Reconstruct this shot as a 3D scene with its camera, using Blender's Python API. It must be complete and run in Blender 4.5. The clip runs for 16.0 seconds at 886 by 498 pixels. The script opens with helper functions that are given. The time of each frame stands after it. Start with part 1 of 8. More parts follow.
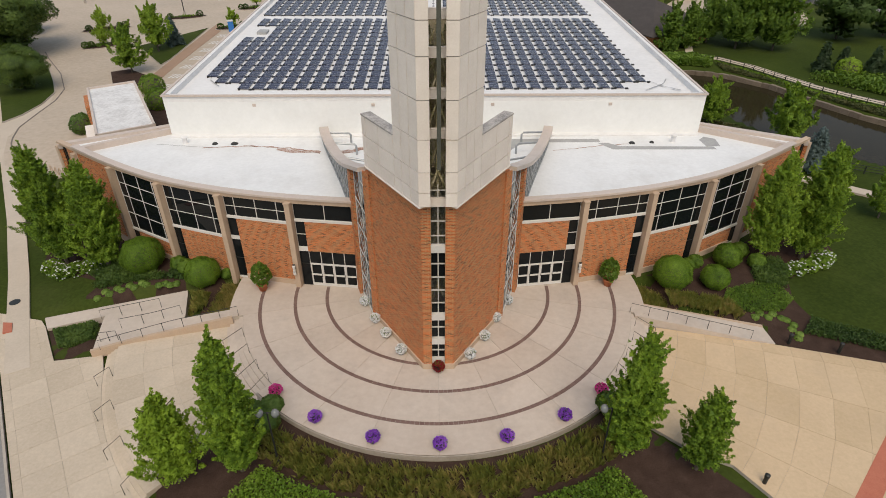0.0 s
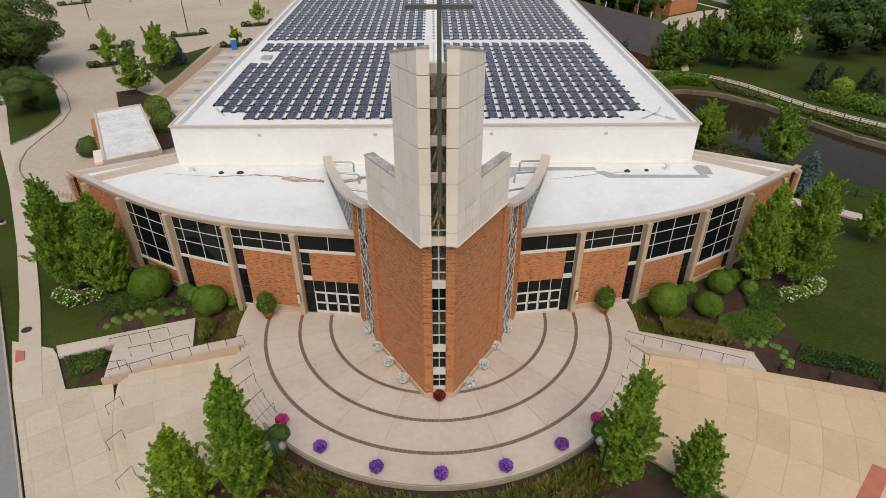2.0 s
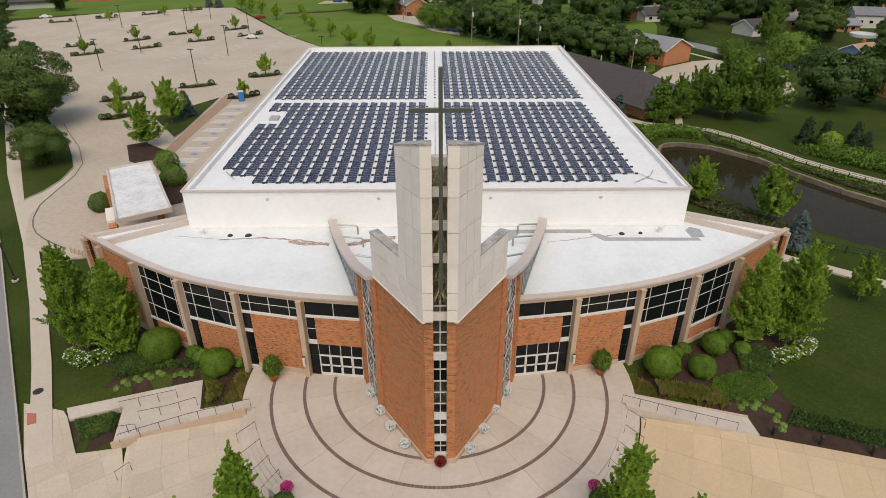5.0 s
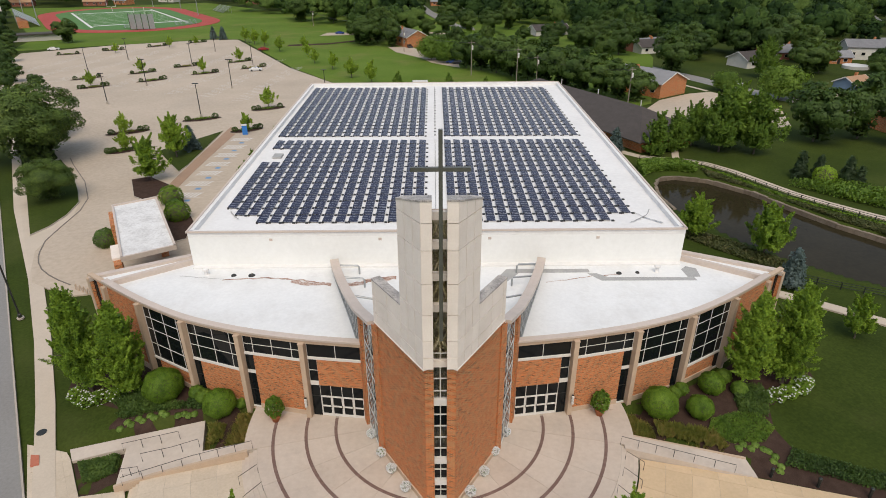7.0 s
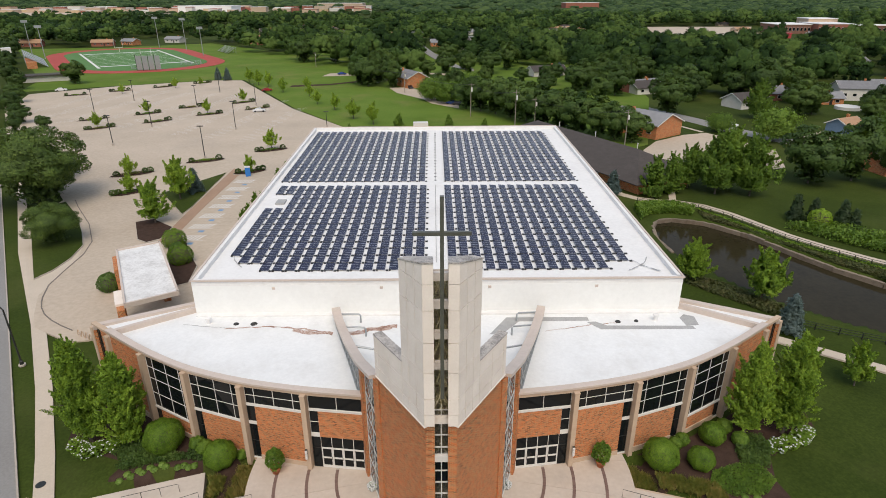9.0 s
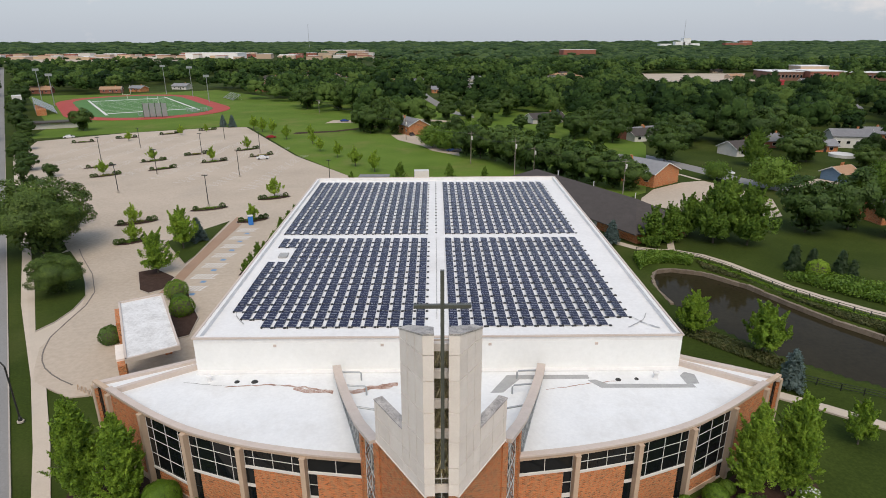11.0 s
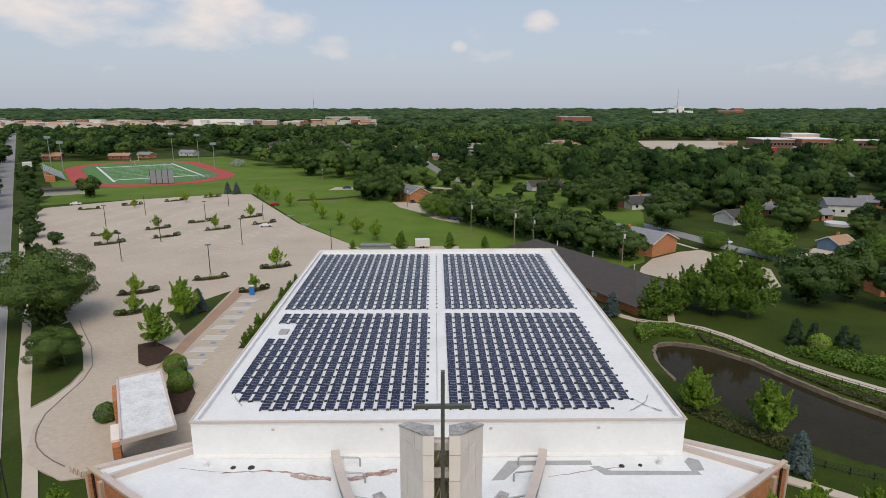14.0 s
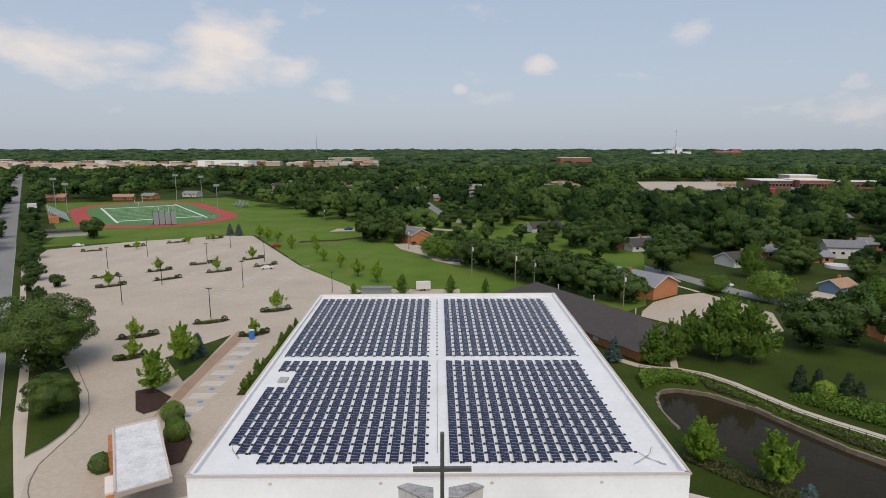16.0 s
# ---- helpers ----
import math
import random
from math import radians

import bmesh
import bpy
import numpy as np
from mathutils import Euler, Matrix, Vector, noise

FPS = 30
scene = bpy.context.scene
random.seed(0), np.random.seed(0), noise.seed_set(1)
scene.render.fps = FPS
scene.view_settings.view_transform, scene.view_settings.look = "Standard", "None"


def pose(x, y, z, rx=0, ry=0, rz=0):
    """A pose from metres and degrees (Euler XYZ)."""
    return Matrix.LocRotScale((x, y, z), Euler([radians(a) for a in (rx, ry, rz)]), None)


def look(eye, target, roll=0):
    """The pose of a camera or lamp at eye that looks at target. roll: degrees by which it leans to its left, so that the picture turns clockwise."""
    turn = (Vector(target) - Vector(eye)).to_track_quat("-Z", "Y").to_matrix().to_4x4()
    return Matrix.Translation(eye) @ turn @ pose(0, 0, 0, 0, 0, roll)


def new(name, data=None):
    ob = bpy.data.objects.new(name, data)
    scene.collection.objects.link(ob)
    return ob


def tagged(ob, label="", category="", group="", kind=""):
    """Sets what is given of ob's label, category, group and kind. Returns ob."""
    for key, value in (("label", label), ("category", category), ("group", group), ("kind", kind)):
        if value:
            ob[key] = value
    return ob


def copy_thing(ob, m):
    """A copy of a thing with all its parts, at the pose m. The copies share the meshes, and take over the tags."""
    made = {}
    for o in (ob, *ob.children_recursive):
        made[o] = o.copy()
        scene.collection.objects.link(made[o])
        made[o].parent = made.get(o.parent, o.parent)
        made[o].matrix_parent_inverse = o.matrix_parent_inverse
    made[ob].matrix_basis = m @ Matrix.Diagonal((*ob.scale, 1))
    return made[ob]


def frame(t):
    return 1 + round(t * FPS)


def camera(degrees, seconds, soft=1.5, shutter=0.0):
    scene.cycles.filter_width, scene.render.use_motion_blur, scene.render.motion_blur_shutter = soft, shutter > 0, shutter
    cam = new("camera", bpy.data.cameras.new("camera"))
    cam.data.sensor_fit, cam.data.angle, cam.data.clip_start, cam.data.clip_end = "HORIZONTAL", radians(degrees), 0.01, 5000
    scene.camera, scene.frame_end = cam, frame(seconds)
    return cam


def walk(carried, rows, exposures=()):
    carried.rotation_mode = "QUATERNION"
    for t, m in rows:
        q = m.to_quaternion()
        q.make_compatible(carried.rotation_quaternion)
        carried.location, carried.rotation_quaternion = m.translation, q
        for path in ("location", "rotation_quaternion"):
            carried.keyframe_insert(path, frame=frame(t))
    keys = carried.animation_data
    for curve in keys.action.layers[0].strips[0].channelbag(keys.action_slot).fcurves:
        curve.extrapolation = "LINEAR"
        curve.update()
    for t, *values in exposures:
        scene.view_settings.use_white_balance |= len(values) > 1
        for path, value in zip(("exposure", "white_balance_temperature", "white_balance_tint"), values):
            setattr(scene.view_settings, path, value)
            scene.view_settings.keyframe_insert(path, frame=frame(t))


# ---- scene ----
cam = camera(73.6, 16.0, soft=0.9)
PATH = [
    (0, (0.223, -28.988, 29.251), (0.227, -27.31, 28.164), 0.1),
    (0.5, (0.213, -29.029, 29.793), (0.217, -27.349, 28.708), 0.1),
    (1, (0.198, -29.078, 30.393), (0.203, -27.395, 29.312), 0.1),
    (1.5, (0.187, -29.123, 30.981), (0.19, -27.437, 29.905), 0.0),
    (2, (0.183, -29.142, 31.566), (0.187, -27.452, 30.497), 0.0),
    (2.5, (0.183, -29.175, 32.131), (0.185, -27.476, 31.076), -0.0),
    (3, (0.176, -29.226, 32.677), (0.179, -27.517, 31.639), -0.0),
    (3.5, (0.187, -29.251, 33.216), (0.189, -27.53, 32.196), 0.0),
    (4, (0.151, -29.307, 33.717), (0.153, -27.577, 32.715), -0.0),
    (6.5, (0.175, -29.512, 36.135), (0.176, -27.734, 35.22), -0.1),
    (7, (0.174, -29.566, 36.559), (0.175, -27.778, 35.663), -0.1),
    (7.5, (0.144, -29.608, 36.973), (0.145, -27.81, 36.098), -0.0),
    (8, (0.136, -29.619, 37.448), (0.137, -27.809, 36.597), -0.0),
    (8.5, (0.101, -29.664, 37.905), (0.103, -27.842, 37.08), -0.0),
    (9, (0.096, -29.653, 38.319), (0.098, -27.818, 37.526), -0.1),
    (11.5, (0.121, -29.725, 40.699), (0.121, -27.828, 40.064), -0.1),
    (12, (0.141, -29.748, 41.09), (0.141, -27.841, 40.487), -0.1),
    (12.5, (0.146, -29.797, 41.483), (0.145, -27.879, 40.915), -0.0),
    (13, (0.111, -29.761, 41.826), (0.11, -27.834, 41.291), -0.0),
    (13.5, (0.12, -29.748, 42.167), (0.118, -27.811, 41.665), -0.0),
    (14, (0.101, -29.782, 42.529), (0.1, -27.838, 42.062), -0.0),
    (14.5, (0.068, -29.796, 42.927), (0.067, -27.843, 42.492), 0.0),
    (15, (0.102, -29.799, 43.263), (0.1, -27.84, 42.863), 0.0),
    (15.5, (0.114, -29.816, 43.56), (0.112, -27.85, 43.194), 0.0),
    (16, (0.189, -29.819, 43.735), (0.184, -27.847, 43.397), -0.0),
]

walk(cam, [(t, look(eye, target, roll)) for t, eye, target, roll in PATH], [(0, 0.0, 7250, 10), (4, 0.02, 7150, 10), (7, 0.11, 7100, 10), (9, 0.18, 7000, 10), (12, 0.06, 6800, 10), (16, -0.06, 6700, 10)])

# ---- sky, sun ----
SUN_AZ, SUN_EL = 176.0, 54.0        # degrees clockwise from +y (ahead), and above the horizon
world = bpy.data.worlds.new("sky_world")
scene.world = world
world.use_nodes = True


def build_sky():
    nt = world.node_tree
    nt.nodes.clear()
    N = nt.nodes.new
    L = nt.links.new
    sky = N("ShaderNodeTexSky")
    sky.sky_type = 'NISHITA'
    sky.sun_disc = False
    sky.sun_elevation = radians(SUN_EL)
    sky.sun_rotation = radians(SUN_AZ)
    sky.dust_density = 2.5
    sky.air_density = 1.0
    sky.ozone_density = 1.5
    geo = N("ShaderNodeTexCoord")
    sep = N("ShaderNodeSeparateXYZ")
    L(geo.outputs["Generated"], sep.inputs[0])
    # the thin veil that covers the whole sky: pale grey-blue, paler to the horizon
    veil = N("ShaderNodeValToRGB")
    veil.color_ramp.elements[0].position, veil.color_ramp.elements[0].color = 0.0, (4.5, 5.05, 6.0, 1)
    veil.color_ramp.elements[1].position, veil.color_ramp.elements[1].color = 0.6, (2.9, 4.0, 5.8, 1)
    L(sep.outputs["Z"], veil.inputs[0])
    # cumulus
    scl = N("ShaderNodeVectorMath")
    scl.operation = 'MULTIPLY'
    scl.inputs[1].default_value = (1.0, 1.0, 2.2)
    L(geo.outputs["Generated"], scl.inputs[0])
    noi = N("ShaderNodeTexNoise")
    noi.inputs["Scale"].default_value = 9.0
    noi.inputs["Detail"].default_value = 9.0
    noi.inputs["Roughness"].default_value = 0.58
    L(scl.outputs[0], noi.inputs["Vector"])
    cov = None
    # centre of each cloud bank (azimuth from ahead, elevation), its width and height in degrees, weight
    for az, el, w, h, k in CLOUDS:
        d = Vector((math.sin(radians(az)) * math.cos(radians(el)), math.cos(radians(az)) * math.cos(radians(el)), math.sin(radians(el))))
        side = Vector((math.cos(radians(az)), -math.sin(radians(az)), 0))
        upv = side.cross(d)
        dots = []
        for axis, size in ((side, w), (upv, h)):
            sub = N("ShaderNodeVectorMath")
            sub.operation = 'SUBTRACT'
            sub.inputs[1].default_value = d
            L(geo.outputs["Generated"], sub.inputs[0])
            dot = N("ShaderNodeVectorMath")
            dot.operation = 'DOT_PRODUCT'
            dot.inputs[1].default_value = axis / math.sin(radians(size))
            L(sub.outputs[0], dot.inputs[0])
            sq = N("ShaderNodeMath")
            sq.operation = 'MULTIPLY'
            L(dot.outputs["Value"], sq.inputs[0])
            L(dot.outputs["Value"], sq.inputs[1])
            dots.append(sq)
        add = N("ShaderNodeMath")
        L(dots[0].outputs[0], add.inputs[0])
        L(dots[1].outputs[0], add.inputs[1])
        fall = N("ShaderNodeMath")
        fall.operation = 'MULTIPLY_ADD'
        fall.inputs[1].default_value = -k
        fall.inputs[2].default_value = k
        fall.use_clamp = True
        L(add.outputs[0], fall.inputs[0])
        if cov is None:
            cov = fall
        else:
            mx = N("ShaderNodeMath")
            mx.operation = 'MAXIMUM'
            L(cov.outputs[0], mx.inputs[0])
            L(fall.outputs[0], mx.inputs[1])
            cov = mx
    tot = N("ShaderNodeMath")
    tot.operation = 'MULTIPLY_ADD'
    tot.inputs[1].default_value = 0.40
    L(cov.outputs[0], tot.inputs[0])
    L(noi.outputs["Fac"], tot.inputs[2])
    ramp = N("ShaderNodeMapRange")
    ramp.inputs["From Min"].default_value, ramp.inputs["From Max"].default_value = 0.62, 0.98
    L(tot.outputs[0], ramp.inputs["Value"])
    cloud = N("ShaderNodeMixRGB")
    cloud.inputs[2].default_value = (6.6, 6.15, 6.05, 1)
    L(ramp.outputs[0], cloud.inputs[0])
    base = N("ShaderNodeMixRGB")
    base.inputs[0].default_value = 0.72
    L(sky.outputs[0], base.inputs[1])
    L(veil.outputs[0], base.inputs[2])
    L(base.outputs[0], cloud.inputs[1])
    bg = N("ShaderNodeBackground")
    bg.inputs["Strength"].default_value = 0.125
    L(cloud.outputs[0], bg.inputs["Color"])
    out = N("ShaderNodeOutputWorld")
    L(bg.outputs[0], out.inputs[0])


CLOUDS = ((-19.0, 8.6, 6.0, 4.6, 1.0), (-15.5, 7.0, 5.0, 2.6, 0.9), (-31, 7.6, 10.0, 3.4, 0.72), (-22, 6.0, 12.0, 2.0, 0.6), (-10.5, 5.4, 2.6, 1.5, 0.75), (8.7, 7.3, 2.0, 1.4, 0.95),
          (21.7, 9.4, 3.2, 1.7, 0.62), (1.4, 5.4, 1.0, 0.7, 0.7), (34, 5.2, 1.6, 0.9, 0.6), (30, 3.2, 8, 1.4, 0.4), (-50, 12, 14, 5, 0.7), (60, 12, 14, 5, 0.7),
          (140, 30, 30, 16, 0.9), (-120, 35, 30, 15, 0.9), (20, 60, 25, 15, 0.8), (180, 15, 25, 7, 0.8))
build_sky()
sun_data = bpy.data.lights.new("sun", 'SUN')
sun_data.energy, sun_data.angle, sun_data.color = 2.1, radians(38), (1.0, 0.91, 0.79)
sun = new("sun", sun_data)
sun.matrix_world = look((0, 0, 300), (-300 * math.sin(radians(SUN_AZ)) / math.tan(radians(SUN_EL)), -300 * math.cos(radians(SUN_AZ)) / math.tan(radians(SUN_EL)), 0))


# ---- materials ----
def material(name, colours, scale=1.0, rough=0.8, bump=0.1, metal=0.0, fine=8.0, detail=6.0, contrast=1.0, per_object=0.0, spec=0.5, stretch=(1, 1, 1), stains=0.0, stain_colour=(0.1, 0.1, 0.1), stain_scale=0.3, per_island=0.0):
    """Two-scale noise between colours, at real size, with stains and relief."""
    m = bpy.data.materials.new(name)
    m.use_nodes = True
    nt = m.node_tree
    N, L = nt.nodes.new, nt.links.new
    b = nt.nodes["Principled BSDF"]
    b.inputs["Roughness"].default_value, b.inputs["Metallic"].default_value = rough, metal
    b.inputs["Specular IOR Level"].default_value = spec
    co = N("ShaderNodeTexCoord")
    mp = N("ShaderNodeMapping")
    mp.inputs["Scale"].default_value = stretch
    geo = N("ShaderNodeNewGeometry")
    L(geo.outputs["Position"], mp.inputs["Vector"])
    n1, n2 = N("ShaderNodeTexNoise"), N("ShaderNodeTexNoise")
    for n, s in ((n1, scale), (n2, scale * fine)):
        n.inputs["Scale"].default_value, n.inputs["Detail"].default_value, n.inputs["Roughness"].default_value = s, detail, 0.6
        L(mp.outputs[0], n.inputs["Vector"])
    mix = N("ShaderNodeMath")
    mix.operation = 'ADD'
    L(n1.outputs["Fac"], mix.inputs[0])
    L(n2.outputs["Fac"], mix.inputs[1])
    mr = N("ShaderNodeMapRange")
    mr.inputs["From Min"].default_value, mr.inputs["From Max"].default_value = 1.0 - 0.35 / contrast, 1.0 + 0.35 / contrast
    L(mix.outputs[0], mr.inputs["Value"])
    fac = mr.outputs[0]
    for amount, node, sock in ((per_object, "ShaderNodeObjectInfo", "Random"), (per_island, "ShaderNodeNewGeometry", "Random Per Island")):
        if amount:
            inf = N(node)
            ma = N("ShaderNodeMath")
            ma.operation = 'MULTIPLY_ADD'
            ma.inputs[1].default_value = amount
            L(inf.outputs[sock], ma.inputs[0])
            L(fac, ma.inputs[2])
            su = N("ShaderNodeMath")
            su.operation = 'SUBTRACT'
            su.inputs[1].default_value = amount / 2
            su.use_clamp = True
            L(ma.outputs[0], su.inputs[0])
            fac = su.outputs[0]
    cr = N("ShaderNodeValToRGB")
    els = cr.color_ramp.elements
    while len(els) < len(colours):
        els.new(0.5)
    for i, c in enumerate(colours):
        els[i].position, els[i].color = i / (len(colours) - 1), (*c, 1)
    L(fac, cr.inputs[0])
    col = cr.outputs[0]
    if stains:
        n3 = N("ShaderNodeTexNoise")
        n3.inputs["Scale"].default_value, n3.inputs["Detail"].default_value = stain_scale, 8
        n3.inputs["Roughness"].default_value = 0.65
        L(mp.outputs[0], n3.inputs["Vector"])
        m3 = N("ShaderNodeMapRange")
        m3.inputs["From Min"].default_value, m3.inputs["From Max"].default_value, m3.inputs["To Max"].default_value = 0.52, 0.75, stains
        L(n3.outputs["Fac"], m3.inputs["Value"])
        mi = N("ShaderNodeMixRGB")
        mi.inputs[2].default_value = (*stain_colour, 1)
        L(m3.outputs[0], mi.inputs[0])
        L(col, mi.inputs[1])
        col = mi.outputs[0]
    L(col, b.inputs["Base Color"])
    if bump:
        bu = N("ShaderNodeBump")
        bu.inputs["Strength"].default_value = bump
        bu.inputs["Distance"].default_value = 0.05
        L(n2.outputs["Fac"], bu.inputs["Height"])
        L(bu.outputs[0], b.inputs["Normal"])
    return m


def brick_material(name, c1, c2, mortar, size=(0.2, 0.0677)):
    """Brick courses laid by the wall's own length (UV in metres), with a stack of soldier tints."""
    m = material(name, [c1, c2], scale=0.8, rough=0.85, bump=0.0)
    nt = m.node_tree
    N, L = nt.nodes.new, nt.links.new
    b = nt.nodes["Principled BSDF"]
    old = b.inputs["Base Color"].links[0].from_socket
    uv = N("ShaderNodeUVMap")
    uv.uv_map = "wall"
    br = N("ShaderNodeTexBrick")
    br.inputs["Scale"].default_value = 1.0
    br.inputs["Brick Width"].default_value, br.inputs["Row Height"].default_value, br.inputs["Mortar Size"].default_value = size[0], size[1], 0.018
    br.inputs["Color1"].default_value = (0.58, 0.54, 0.52, 1)
    br.inputs["Color2"].default_value = (1.32, 1.28, 1.22, 1)
    br.inputs["Mortar"].default_value = (1, 1, 1, 1)
    br.inputs["Bias"].default_value = 0.1
    L(uv.outputs[0], br.inputs["Vector"])
    mu = N("ShaderNodeMixRGB")
    mu.blend_type = 'MULTIPLY'
    mu.inputs[0].default_value = 1.0
    L(old, mu.inputs[1])
    L(br.outputs["Color"], mu.inputs[2])
    # scattered dark clinker bricks
    ck = N("ShaderNodeTexBrick")
    ck.inputs["Scale"].default_value = 1.0
    ck.inputs["Brick Width"].default_value, ck.inputs["Row Height"].default_value, ck.inputs["Mortar Size"].default_value = size[0], size[1], 0.0
    ck.inputs["Color1"].default_value, ck.inputs["Color2"].default_value = (0, 0, 0, 1), (1, 1, 1, 1)
    ck.offset_frequency = 2
    L(uv.outputs[0], ck.inputs["Vector"])
    th = N("ShaderNodeMath")
    th.operation = 'GREATER_THAN'
    th.inputs[1].default_value = 0.88
    L(ck.outputs["Color"], th.inputs[0])
    dk = N("ShaderNodeMixRGB")
    dk.inputs[2].default_value = (0.1, 0.035, 0.018, 1)
    half = N("ShaderNodeMath")
    half.operation = 'MULTIPLY'
    half.inputs[1].default_value = 0.85
    L(th.outputs[0], half.inputs[0])
    L(half.outputs[0], dk.inputs[0])
    L(mu.outputs[0], dk.inputs[1])
    mo = N("ShaderNodeMixRGB")
    mo.inputs[2].default_value = (*mortar, 1)
    L(br.outputs["Fac"], mo.inputs[0])
    L(dk.outputs[0], mo.inputs[1])
    L(mo.outputs[0], b.inputs["Base Color"])
    bu = N("ShaderNodeBump")
    bu.inputs["Strength"].default_value, bu.inputs["Distance"].default_value = 0.5, 0.01
    bu.invert = True
    L(br.outputs["Fac"], bu.inputs["Height"])
    L(bu.outputs[0], b.inputs["Normal"])
    return m


def glass_material(name, colour, rough=0.05, spec=0.5):
    m = material(name, [colour, tuple(c * 1.4 for c in colour)], scale=0.4, rough=rough, bump=0.0, spec=spec)
    return m


BRICK = brick_material("red_brick", (0.45, 0.105, 0.027), (0.54, 0.145, 0.04), (0.5, 0.3, 0.15), (0.3, 0.1))
BRICK_B = brick_material("orange_brick", (0.46, 0.126, 0.037), (0.55, 0.166, 0.052), (0.46, 0.27, 0.14), (0.3, 0.1))
STONE = material("limestone", [(0.76, 0.68, 0.615), (0.86, 0.785, 0.72)], scale=0.7, rough=0.85, bump=0.12, fine=14, per_object=0.55, stains=0.16, stain_colour=(0.42, 0.38, 0.35), stain_scale=0.5)
PRECAST = material("tan_precast", [(0.45, 0.33, 0.235), (0.56, 0.425, 0.315)], scale=0.8, rough=0.85, bump=0.2, fine=20, stains=0.25, stain_colour=(0.3, 0.25, 0.2), stain_scale=0.6)
COPING = material("coping_metal", [(0.52, 0.43, 0.37), (0.6, 0.51, 0.45)], scale=0.5, rough=0.5, bump=0.03, stains=0.3, stain_colour=(0.34, 0.29, 0.26))
MEMBRANE = material("white_roof_membrane", [(0.68, 0.67, 0.66), (0.8, 0.79, 0.78)], scale=0.22, rough=0.7, bump=0.08, fine=10, stains=0.4, stain_colour=(0.5, 0.47, 0.45), stain_scale=0.16)
WHITE_WALL = material("white_wall_panel", [(0.76, 0.765, 0.75), (0.82, 0.825, 0.81)], scale=0.3, rough=0.6, bump=0.03, stains=0.12, stain_colour=(0.6, 0.58, 0.55), stain_scale=0.5)
RUST = material("rust_stain", [(0.16, 0.075, 0.05), (0.34, 0.2, 0.15), (0.5, 0.38, 0.33), (0.62, 0.57, 0.54)], scale=1.1, rough=0.8, bump=0.0, contrast=1.5)
GREY_PATCH = material("grey_roof_patch", [(0.3, 0.3, 0.3), (0.43, 0.43, 0.42)], scale=1.0, rough=0.8)
FLASHING = material("weathered_flashing", [(0.2, 0.185, 0.175), (0.4, 0.37, 0.345), (0.58, 0.53, 0.49)], scale=1.4, rough=0.7, bump=0.1, contrast=1.4)
FRAME_W = material("white_aluminium", [(0.62, 0.6, 0.57), (0.7, 0.68, 0.65)], scale=2, rough=0.4, bump=0.0)
FRAME_G = material("grey_aluminium", [(0.3, 0.32, 0.33), (0.4, 0.42, 0.43)], scale=2, rough=0.4, bump=0.0, metal=0.4)
GLASS = glass_material("dark_window_glass", (0.006, 0.008, 0.009), rough=0.03, spec=0.22)
GLASS_T = bpy.data.materials.new("clear_tower_glass")
GLASS_T.use_nodes = True
_b = GLASS_T.node_tree.nodes["Principled BSDF"]
_b.inputs["Roughness"].default_value, _b.inputs["Base Color"].default_value, _b.inputs["Alpha"].default_value = 0.04, (0.05, 0.06, 0.06, 1), 0.3
DARK_METAL = material("dark_bronze_metal", [(0.03, 0.032, 0.03), (0.05, 0.052, 0.048)], scale=3, rough=0.45, metal=0.5, bump=0.02)
CROSS_METAL = material("weathered_cross_metal", [(0.09, 0.095, 0.08), (0.16, 0.16, 0.135)], scale=1.5, rough=0.45, metal=0.4, bump=0.05)
PV_CELL = material("solar_cell", [(0.011, 0.0115, 0.033), (0.02, 0.021, 0.056)], scale=0.6, rough=0.13, bump=0.0, per_object=0.4, per_island=0.4, spec=0.25)
PV_FRAME = material("panel_frame_aluminium", [(0.5, 0.5, 0.52), (0.6, 0.6, 0.62)], scale=4, rough=0.4, metal=0.4, bump=0.0)
BLACK = material("black_plastic", [(0.012, 0.012, 0.012), (0.03, 0.03, 0.03)], scale=4, rough=0.6, bump=0.05)
CONCRETE = material("plaza_concrete", [(0.48, 0.4, 0.335), (0.58, 0.5, 0.43)], scale=0.25, rough=0.85, bump=0.06, fine=9, per_object=0.45, stains=0.4, stain_colour=(0.34, 0.295, 0.265), stain_scale=0.35)
CONCRETE_L = material("walkway_concrete", [(0.47, 0.388, 0.295), (0.6, 0.503, 0.395)], scale=0.25, rough=0.85, bump=0.1, fine=24, per_object=0.5, stains=0.3, stain_colour=(0.42, 0.36, 0.29), stain_scale=0.4)
CONCRETE_R = material("warm_concrete", [(0.50, 0.368, 0.225), (0.62, 0.462, 0.3)], scale=0.2, rough=0.85, bump=0.1, fine=24, per_object=0.5, stains=0.25, stain_colour=(0.4, 0.31, 0.22), stain_scale=0.3)
LOT = material("parking_concrete", [(0.385, 0.315, 0.245), (0.525, 0.435, 0.345)], scale=0.05, rough=0.9, bump=0.05, fine=30, stains=0.35, stain_colour=(0.32, 0.28, 0.24), stain_scale=0.06)
SIDEWALK = material("sidewalk_concrete", [(0.46, 0.385, 0.305), (0.56, 0.475, 0.385)], scale=0.3, rough=0.9, bump=0.05, fine=20, per_object=0.4)
KERB = material("kerb_concrete", [(0.36, 0.31, 0.26), (0.46, 0.41, 0.35)], scale=0.5, rough=0.9, bump=0.1, stains=0.3, stain_colour=(0.2, 0.18, 0.16))
